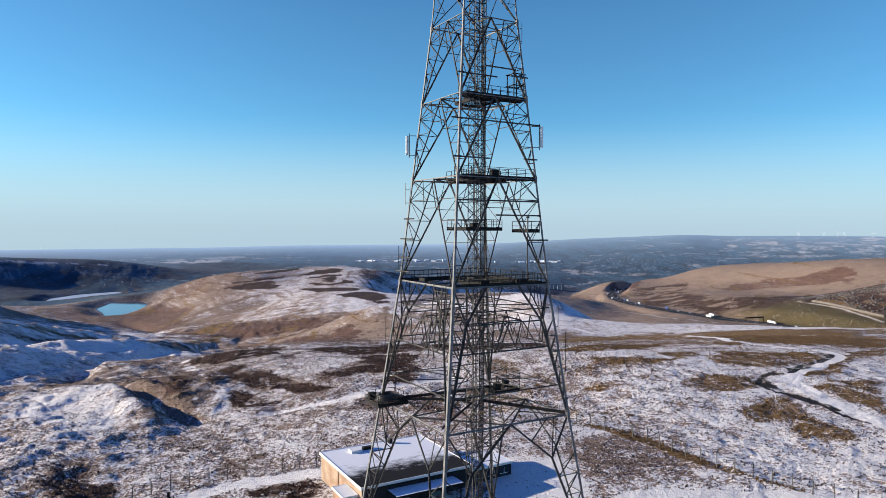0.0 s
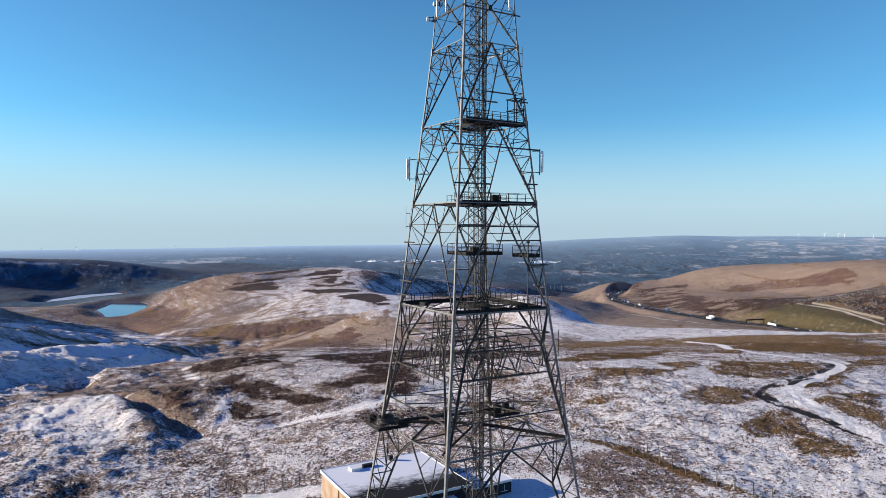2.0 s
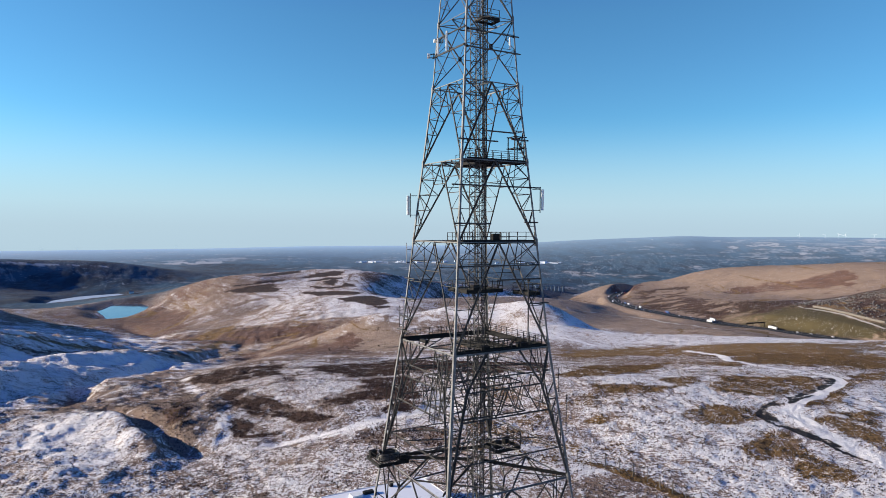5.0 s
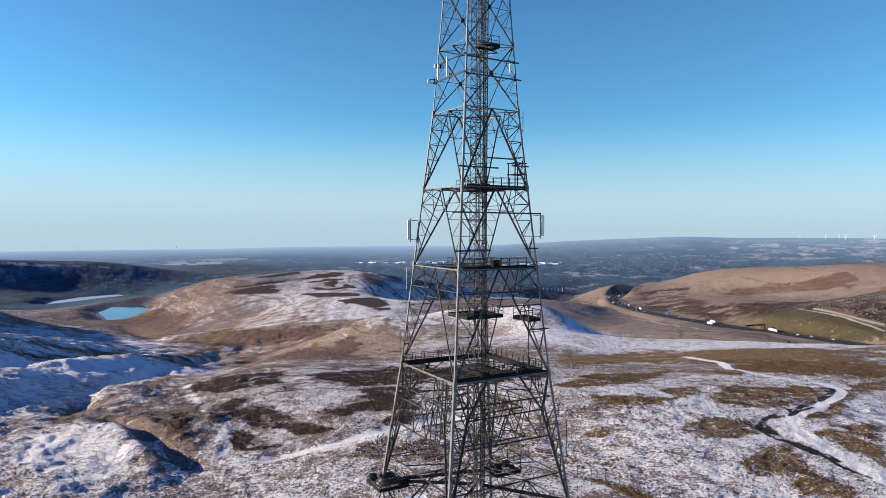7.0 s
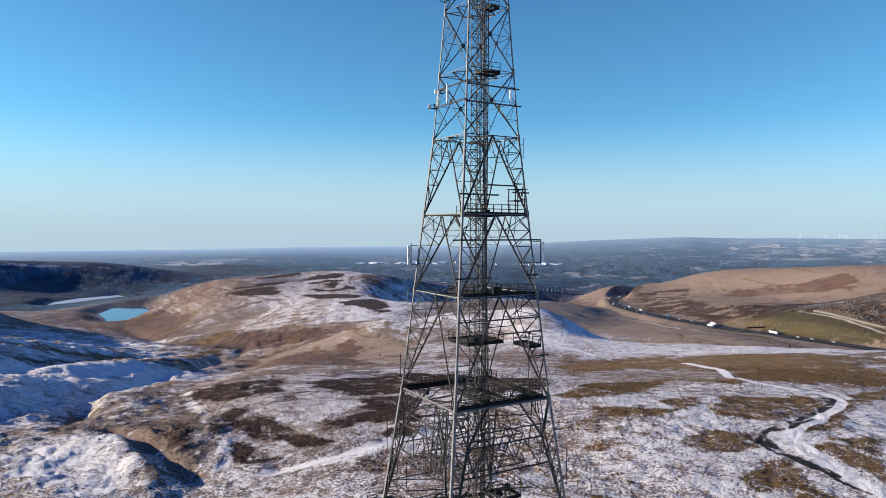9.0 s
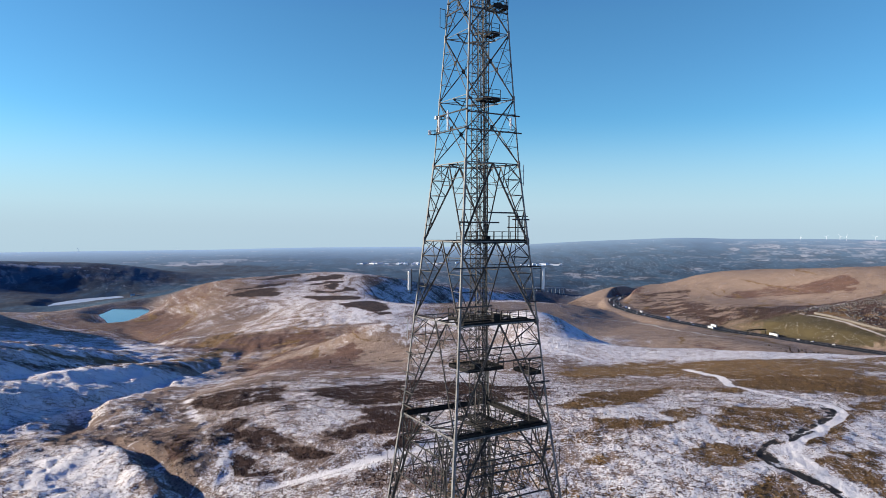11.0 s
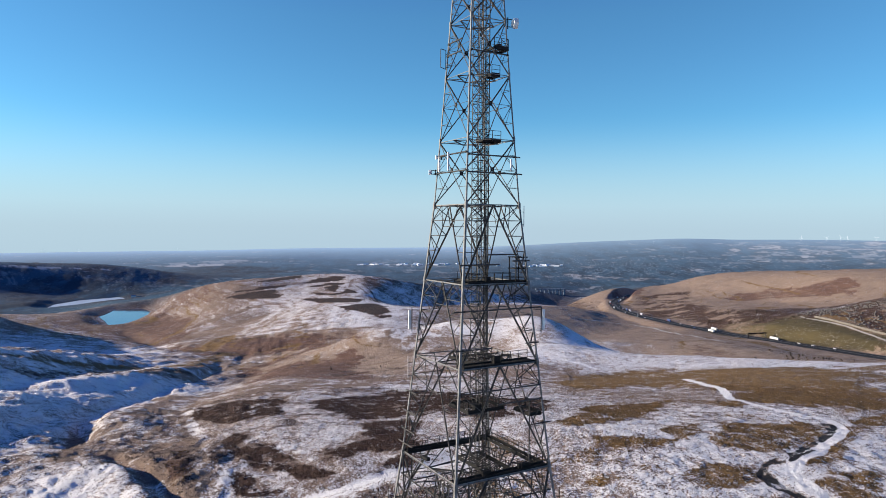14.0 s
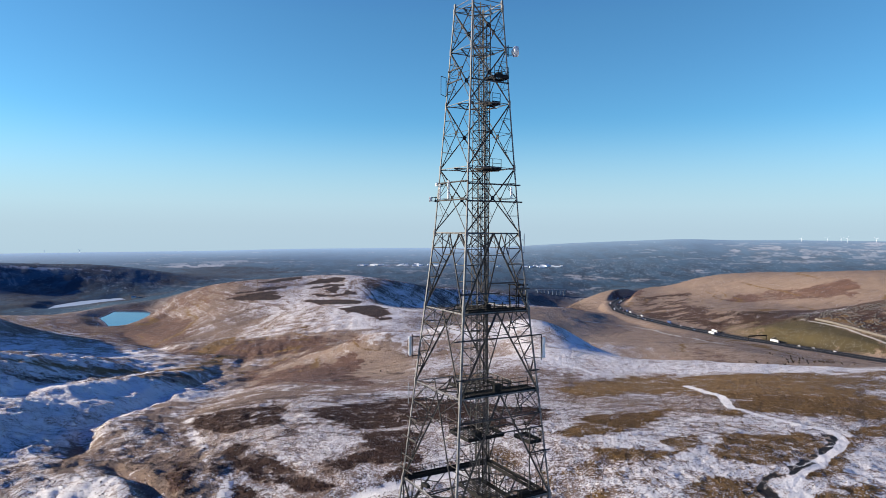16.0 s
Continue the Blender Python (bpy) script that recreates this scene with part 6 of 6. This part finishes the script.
def farm_track(line, width, label):
    """A pale trodden track laid on the ground."""
    bm = bmesh.new()
    pts = []
    for (ax, ay, _), (bx, by, _) in zip(line, line[1:]):
        n = int(math.dist((ax, ay), (bx, by)) / 5) + 1
        pts += [Vector((ax + (bx - ax) * k / n, ay + (by - ay) * k / n, 0)) for k in range(n)]
    for _ in range(8):
        pts = pts[:1] + [(a + 2 * b + c) / 4 for a, b, c in zip(pts, pts[1:], pts[2:])] + pts[-1:]
    rows = []
    for k, p in enumerate(pts):
        d = pts[min(k + 1, len(pts) - 1)] - pts[max(k - 1, 0)]
        s = Vector((d.y, -d.x, 0)).normalized()
        w = width * (0.8 + 0.4 * random.random())
        row = [p + s * (e * w / 2) for e in (-1, 0, 1)]
        rows.append([bm.verts.new((q.x, q.y, ground_z(q.x, q.y) + 0.35)) for q in row])
    for a, b in zip(rows, rows[1:]):
        for k in range(2):
            bm.faces.new((a[k], b[k], b[k + 1], a[k + 1])[::-1])
    bmesh.ops.recalc_face_normals(bm, faces=bm.faces[:])
    ob = new("trim", mesh_from(bm, "farm_track"))
    ob.data.materials.append(TRACK)
    return tagged(ob, label, "track", kind="structure")


random.seed(9)
TRACK = plain("frosted_gravel_track", (0.46, 0.43, 0.39), (0.26, 0.22, 0.18), 0.25, 0.9)
farm_track(BENCH_TRACK, 4.0, "pale gravel track above the green bank")
farm_track(VALLEY_TRACK, 6.0, "thin pale track along the valley floor")


def wheels(t, xs, half_w, r):
    for x in xs:
        for e in (-half_w, half_w):
            one("wheel", lambda bm: rod(bm, (x, e - 0.12, r), (x, e + 0.12, r), r, 10), CABLE, t)


def car_mesh(bm):
    prof = [(-2.1, 0.35), (2.1, 0.35), (2.15, 0.75), (1.3, 0.9), (0.6, 1.42), (-1.2, 1.45), (-2.0, 1.0)]
    for e in (1,):
        lo = [bm.verts.new((x, -0.85, z)) for x, z in prof]
        hi = [bm.verts.new((x, 0.85, z)) for x, z in prof]
        for k in range(len(prof)):
            j = (k + 1) % len(prof)
            bm.faces.new((lo[k], lo[j], hi[j], hi[k]))
        bm.faces.new(lo[::-1])
        bm.faces.new(hi)
    bmesh.ops.recalc_face_normals(bm, faces=bm.faces[:])


PAINTS = [plain("car_paint_" + n, c, None, 3, 0.3) for n, c in (("white", (0.6, 0.6, 0.6)), ("silver", (0.4, 0.41, 0.42)), ("black", (0.03, 0.03, 0.035)), ("red", (0.35, 0.04, 0.03)), ("blue", (0.05, 0.1, 0.25)))]


def place_on_road(k, offset):
    p, q = ROAD_PTS[k], ROAD_PTS[k + 1]
    d = (q - p).normalized()
    s = Vector((d.y, -d.x, 0)).normalized()
    c = p + s * offset + Vector((0, 0, 0.12))
    yaw = math.degrees(math.atan2(d.y, d.x)) + (180 if offset > 0 else 0)
    return pose(c.x, c.y, c.z, 0, 0, yaw)


def car(m, paint):
    t = thing("car", m, "small " + paint.name.split("_")[-1] + " car on the motorway", "car", "motorway traffic")
    one("body", car_mesh, paint, t)
    one("windscreen", lambda bm: box(bm, -0.9, -0.87, 0.95, 0.55, 0.87, 1.36), GLASS_DARK, t)
    wheels(t, (-1.3, 1.35), 0.78, 0.32)


def lorry(m, paint, label):
    t = thing("lorry", m, label, "lorry", "motorway traffic")
    one("trailer", lambda bm: box(bm, -8.0, -1.28, 1.1, 4.4, 1.28, 4.1), paint, t)
    one("cab", lambda bm: box(bm, 4.9, -1.22, 0.6, 7.1, 1.22, 3.6), paint, t)
    one("windscreen", lambda bm: box(bm, 7.05, -1.1, 2.0, 7.14, 1.1, 3.0), GLASS_DARK, t)
    one("chassis", lambda bm: box(bm, -7.8, -0.5, 0.7, 6.5, 0.5, 1.08), CABLE, t)
    wheels(t, (-6.5, -5.2, -3.9, 3.2, 6.0), 1.05, 0.5)


rng = random.Random(4)
k = 24
while k < len(ROAD_PTS) - 60:
    off = rng.choice((-10, -6.5, 6.5, 10))
    if rng.random() < 0.2:
        white = rng.random() < 0.55
        lorry(place_on_road(k, math.copysign(10, off)), PAINTS[0 if white else 4], "white articulated lorry on the motorway" if white else "dark blue articulated lorry on the motorway")
    else:
        car(place_on_road(k, off), rng.choice(PAINTS))
    k += rng.choice((2, 3, 4, 6, 9)) if k < 60 else rng.choice((1, 2, 3, 4))


# ---------- the far side of the valley ----------
def far_spot(angle, r):
    """A place on the land at an angle from straight ahead (degrees to the right) and a distance."""
    x, y = r * math.sin(radians(angle)), r * math.cos(radians(angle))
    return Vector((x, y, ground_z(x, y)))


# blue air haze is mixed into the pale and the hazy wall colours
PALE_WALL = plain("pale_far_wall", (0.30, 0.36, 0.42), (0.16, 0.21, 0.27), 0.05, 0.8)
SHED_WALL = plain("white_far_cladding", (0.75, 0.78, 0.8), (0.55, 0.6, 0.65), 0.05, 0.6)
HAZE_WALL = plain("hazy_far_wall", (0.2, 0.25, 0.3), (0.13, 0.17, 0.22), 0.05, 0.8)
STONE = plain("gritstone", (0.17, 0.15, 0.13), (0.07, 0.06, 0.05), 0.3, 0.9, 0, 0.05)


def gabled(bm, m, w, d, h):
    """A house block with a pitched roof."""
    box(bm, -w / 2, -d / 2, -3, w / 2, d / 2, h, m)
    v = [bm.verts.new(m @ Vector(c)) for c in ((-w / 2, -d / 2, h), (w / 2, -d / 2, h), (w / 2, d / 2, h), (-w / 2, d / 2, h), (-w / 2, 0, h + d * 0.3), (w / 2, 0, h + d * 0.3))]
    for f in ((0, 1, 5, 4), (2, 3, 4, 5), (1, 2, 5), (3, 0, 4)):
        bm.faces.new([v[k] for k in f])


def prism_roof(bm, w, d, z, h):
    v = [bm.verts.new(c) for c in ((-w, -d, z), (w, -d, z), (w, d, z), (-w, d, z), (-w, 0, z + h), (w, 0, z + h))]
    for f in ((0, 1, 5, 4), (2, 3, 4, 5), (1, 2, 5), (3, 0, 4), (3, 2, 1, 0)):
        bm.faces.new([v[k] for k in f])


def town(name, label, material, count, angles, dists, sizes, seed):
    rg = random.Random(seed)
    bm = bmesh.new()
    for _ in range(count):
        a = rg.gauss((angles[0] + angles[1]) / 2, (angles[1] - angles[0]) / 3.4)
        p = far_spot(a, rg.uniform(*dists))
        w, d, h = rg.uniform(*sizes[0]), rg.uniform(*sizes[1]), rg.uniform(*sizes[2])
        gabled(bm, pose(p.x, p.y, p.z, 0, 0, rg.uniform(-30, 30)), w, d, h)
    ob = new(name, mesh_from(bm, name))
    ob.data.materials.append(material)
    tagged(ob, label, "town", kind="stuff")


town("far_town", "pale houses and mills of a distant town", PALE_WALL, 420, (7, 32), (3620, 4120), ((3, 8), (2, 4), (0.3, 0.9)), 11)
town("far_town", "hazy blue roofs of a distant town", HAZE_WALL, 500, (5, 33), (3580, 4200), ((3, 8), (3, 5), (0.3, 0.9)), 12)
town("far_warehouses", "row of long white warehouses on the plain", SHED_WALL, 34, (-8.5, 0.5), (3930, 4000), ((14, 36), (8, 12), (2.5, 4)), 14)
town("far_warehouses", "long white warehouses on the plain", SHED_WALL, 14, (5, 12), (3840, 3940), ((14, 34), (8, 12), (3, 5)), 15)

for a in (12.9, 13.2, 13.45, 13.6, 14.1):
    p = far_spot(a, 3900)
    t = thing("tower_block", pose(p.x, p.y, p.z - 1, 0, 0, 10), "distant pale tower block in the town", "tower block", "tower blocks")
    one("block", lambda bm: box(bm, -2.2, -2.2, 0, 2.2, 2.2, 10), HAZE_WALL, t)
    one("roof", lambda bm: box(bm, -1.1, -1.1, 10, 1.1, 1.1, 11), HAZE_WALL, t)


def turbine(angle, r, h, spin):
    p = far_spot(angle, r)
    t = thing("wind_turbine", pose(p.x, p.y, p.z - 2, 0, 0, -angle), "distant white three-bladed wind turbine on the skyline", "wind turbine", "wind turbines")
    one("mast", lambda bm: rod(bm, (0, 0, 0), (0, 0, h), h * 0.022, 8), SHED_WALL, t)
    one("nacelle", lambda bm: box(bm, -h * 0.03, -h * 0.07, h - 1, h * 0.03, h * 0.05, h + 1), SHED_WALL, t)
    for k in range(3):
        b = radians(spin + 120 * k)
        one("blade", lambda bm: bar(bm, Vector((0, -h * 0.08, h)), Vector((h * 0.55 * math.sin(b), -h * 0.08, h + h * 0.55 * math.cos(b))), h * 0.03), SHED_WALL, t)


for angle, r, h, spin in ((28.4, 4850, 26, 10), (30.1, 4850, 28, 50), (31.0, 4850, 30, 80), (31.4, 4850, 28, 20), (33.2, 4850, 28, 65), (-31.5, 4880, 20, 30), (-29.2, 4880, 22, 70), (-22.2, 4880, 22, 15), (17.6, 4700, 14, 40)):
    turbine(angle, r, h, spin)

# a white farmhouse above the pale far reservoir
farm = thing("farmhouse", pose(-1165, 2445, ground_z(-1165, 2445), 0, 0, 20), "small white farmhouse with a grey roof on the far hillside", "house")
one("wall", lambda bm: box(bm, -8, -4, -2, 8, 4, 6), WHITE_TRIM, farm)
one("roof", lambda bm: prism_roof(bm, 8.4, 4.5, 6, 3.4), HAZE_WALL, farm)
one("barn", lambda bm: box(bm, 12, -3, -2, 26, 4, 4), HAZE_WALL, farm)

# gantry over the carriageways
def road_frame(k):
    p, q = ROAD_PTS[k], ROAD_PTS[k + 1]
    d = (q - p).normalized()
    return pose(p.x, p.y, p.z, 0, 0, math.degrees(math.atan2(d.y, d.x)))


gantry = thing("sign_gantry", road_frame(50), "dark steel sign gantry across the motorway", "gantry")
for y in (-16, 16):
    one("post", lambda bm: box(bm, -0.4, y - 0.4, -1, 0.4, y + 0.4, 8.2), DARK_STEEL, gantry)
one("beam", lambda bm: box(bm, -0.6, -17, 6.9, 0.6, 17, 8.4), DARK_STEEL, gantry)
for y in (-10, -6, 6, 10):
    one("signal", lambda bm: box(bm, -0.9, y - 1.1, 6.4, -0.62, y + 1.1, 8.8), DARK_STEEL, gantry)

# pale retaining wall and bench on the green bank
def ruin(bm):
    line = [(576, 854), (571, 872), (564, 901), (560, 922), (556, 954), (555, 984)]
    for a, b in zip(line, line[1:]):
        n = int(math.dist(a, b) / 6)
        for k in range(n):
            p = Vector((a[0] + (b[0] - a[0]) * k / n, a[1] + (b[1] - a[1]) * k / n, 0))
            q = Vector((a[0] + (b[0] - a[0]) * (k + 1) / n, a[1] + (b[1] - a[1]) * (k + 1) / n, 0))
            p.z, q.z = ground_z(p.x, p.y) + 1.0, ground_z(q.x, q.y) + 1.0
            bar(bm, p, q, 1.0, 3.6)


wall = thing("retaining_wall", pose(0, 0, 0), "long weathered gritstone retaining wall above the green bank", "wall")
one("stonework", ruin, STONE, wall)

# viaduct arches at the valley's mouth
via = thing("viaduct", pose(480, 2980, ground_z(480, 2980) + 1, 0, 0, 8), "distant stone viaduct with tall arches", "viaduct")
one("deck", lambda bm: box(bm, -70, -4, 17, 70, 4, 21), HAZE_WALL, via)
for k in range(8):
    one("pier", lambda bm: box(bm, -64 + 18 * k, -3, -25, -59 + 18 * k, 3, 17), HAZE_WALL, via)


# ---------- scrub on the banks ----------
SCRUB = plain("bare_scrub", (0.075, 0.05, 0.032), (0.03, 0.022, 0.016), 0.8, 0.9)


def scrub_clump(bm, rg, p, size):
    """A ragged bush: many short twigs fanning out from the ground."""
    for _ in range(rg.randint(9, 14)):
        a, lean, h = rg.uniform(0, math.tau), rg.uniform(0.1, 0.9), size * rg.uniform(0.5, 1.1)
        tip = p + Vector((math.cos(a) * lean * size, math.sin(a) * lean * size, h))
        side = Vector((-math.sin(a), math.cos(a), 0)) * size * rg.uniform(0.12, 0.28)
        root = p + Vector((math.cos(a), math.sin(a), 0)) * size * 0.15 - Vector((0, 0, 0.4))
        mid = root.lerp(tip, 0.6) + Vector((0, 0, size * 0.1))
        v = [bm.verts.new(c) for c in (root, mid - side, tip, mid + side)]
        bm.faces.new((v[0], v[1], v[2]))
        bm.faces.new((v[0], v[2], v[3]))


def scrub(label, line, spread, count, sizes, seed):
    rg = random.Random(seed)
    bm = bmesh.new()
    xs = [n[0] for n in line]
    ys = [n[1] for n in line]
    s = np.linspace(0, 1, len(line))
    for _ in range(count):
        f = rg.random()
        x, y = float(np.interp(f, s, xs)) + rg.gauss(0, spread), float(np.interp(f, s, ys)) + rg.gauss(0, spread)
        scrub_clump(bm, rg, Vector((x, y, ground_z(x, y))), rg.uniform(*sizes))
    ob = new("scrub", mesh_from(bm, "scrub"))
    ob.data.materials.append(SCRUB)
    tagged(ob, label, "scrub", kind="stuff")


scrub("dark leafless scrub on the motorway bank", [(545, 990), (510, 1080), (480, 1180), (465, 1350), (500, 1650)], 13, 360, (0.9, 2.2), 21)
scrub("dark leafless scrub above the road", [(520, 1080), (560, 1150), (560, 1300)], 24, 260, (0.9, 2.4), 22)
scrub("scattered bushes in the gully by the motorway", [(260, 600), (330, 640), (420, 720)], 22, 90, (1.0, 2.4), 23)
scrub("dark conifers and scrub behind the brown hill", [(430, 2500), (560, 2650), (700, 2800)], 40, 90, (3, 5), 24)


# dark weathered boulders over the quarried slope above the track
def boulders(label, outline, count, seed):
    rg = random.Random(seed)
    bm = bmesh.new()
    xs, ys = [p[0] for p in outline], [p[1] for p in outline]
    spots = [(rg.uniform(min(xs), max(xs)), rg.uniform(min(ys), max(ys))) for _ in range(count * 3)]
    ok = inside(np.array([p[0] for p in spots]), np.array([p[1] for p in spots]), outline)
    for (x, y), d in zip(spots, ok):
        if d > 0 or count <= 0:
            continue
        count -= 1
        size, p = rg.uniform(0.8, 2.6), Vector((x, y, ground_z(x, y)))
        ring = [(p + Vector((size * rg.uniform(0.6, 1.2) * math.cos(k * math.tau / 6), size * rg.uniform(0.6, 1.2) * math.sin(k * math.tau / 6), -0.3))) for k in range(6)]
        lo = [bm.verts.new(c) for c in ring]
        hi = [bm.verts.new(p + (c - p) * 0.55 + Vector((0, 0, size * rg.uniform(0.4, 0.9)))) for c in ring]
        for k in range(6):
            bm.faces.new((lo[k], lo[(k + 1) % 6], hi[(k + 1) % 6], hi[k]))
        bm.faces.new(hi)
    ob = new("boulders", mesh_from(bm, "boulders"))
    ob.data.materials.append(ROCK)
    tagged(ob, label, "boulders", kind="stuff")


ROCK = plain("dark_gritstone", (0.11, 0.10, 0.09), (0.035, 0.032, 0.03), 0.5, 0.9)
boulders("dark gritstone boulders strewn over a snowy slope", next(a[2] for a in AREAS if a[0] == "rock"), 420, 31)
scrub("small dark gorse bushes scattered along the hillside", [(-190, 640), (-111, 586), (-60, 500), (-40, 330)], 16, 26, (0.7, 1.5), 25)
scrub("small dark bushes along the ridge's flank", [(-560, 1700), (-420, 1500), (-300, 1250), (-180, 1000)], 60, 90, (1.0, 2.2), 26)


# ---------- tufts of rough grass and heather standing through the snow ----------
def tuft_material(name, light, deep):
    m, nt, b = nodes_of(name)
    rnd = nt.nodes.new("ShaderNodeNewGeometry").outputs["Random Per Island"]
    blade = tex_noise(nt, 9.0, 3, 0.7)
    col = mix(nt, rnd, light, deep)
    link(nt, mix(nt, ramp(nt, blade, 0.4, 0.65), col, tuple(0.5 * c for c in deep)), b.inputs["Base Color"])
    b.inputs["Roughness"].default_value = 0.95
    b.inputs["Specular IOR Level"].default_value = 0.1
    return m


def tufts():
    rg = np.random.default_rng(7)
    n = 230000
    r, a = rg.uniform(50, 330, n), rg.uniform(radians(-37), radians(37), n)
    x, y = r * np.sin(a), r * np.cos(a)
    gx, gy = (form(x + 6, y) - form(x - 6, y)) / 12, (form(x, y + 6) - form(x, y - 6)) / 12
    z = height(x, y)
    snow, heather, rust, olive, green, mud, far, miles, bleach = covers(x, y, z, gx, gy)
    patchy = fbm(x, y, 5, 3, 73)
    take = rg.random(n) < np.clip(0.62 - 0.75 * snow + 0.35 * patchy, 0.0, 0.7)
    take &= (mud < 0.2) & (snow < 0.86) & (np.hypot(x - 0, y - 97) > 20)
    dark, brown = heather > 0.45, np.maximum(olive, rust) > 0.45
    for name, label, pick, size, tone in (
            ("grass_tufts", "tufts of straw-coloured moor grass in thin snow", ~dark & ~brown, 1.0, ((0.165, 0.122, 0.088), (0.05, 0.037, 0.029))),
            ("rush_tufts", "tufts of brown and olive rough grass in patches", brown & ~dark, 1.25, ((0.215, 0.128, 0.050), (0.080, 0.047, 0.020))),
            ("heather_tufts", "dark clumps of winter heather in patches", dark, 1.3, ((0.085, 0.050, 0.034), (0.026, 0.016, 0.012)))):
        i = np.nonzero(take & pick)[0]
        m = len(i)
        wide, tall = size * rg.uniform(0.12, 0.32, m), size * rg.uniform(0.10, 0.30, m)
        co = np.zeros((m, 6, 3))
        for k in range(5):
            b = k * math.tau / 5 + rg.uniform(-0.4, 0.4, m)
            w = wide * rg.uniform(0.6, 1.3, m)
            co[:, k] = np.stack([x[i] + w * np.cos(b), y[i] + w * np.sin(b), z[i] - 0.12], 1)
        co[:, 5] = np.stack([x[i] + wide * rg.uniform(-0.3, 0.7, m), y[i] + wide * rg.uniform(-0.5, 0.5, m), z[i] + tall], 1)
        base = np.arange(m)[:, None, None] * 6
        tri = (base + np.array([(k, (k + 1) % 5, 5) for k in range(5)])[None]).reshape(-1, 3)
        me = bpy.data.meshes.new(name)
        me.vertices.add(m * 6)
        me.vertices.foreach_set("co", co.ravel())
        me.loops.add(tri.size)
        me.loops.foreach_set("vertex_index", tri.ravel())
        me.polygons.add(len(tri))
        me.polygons.foreach_set("loop_start", np.arange(0, tri.size, 3))
        me.update(calc_edges=True)
        me.materials.append(tuft_material(name.replace("tufts", "blades"), *tone))
        tagged(new(name, me), label, "grass", kind="stuff")


tufts()
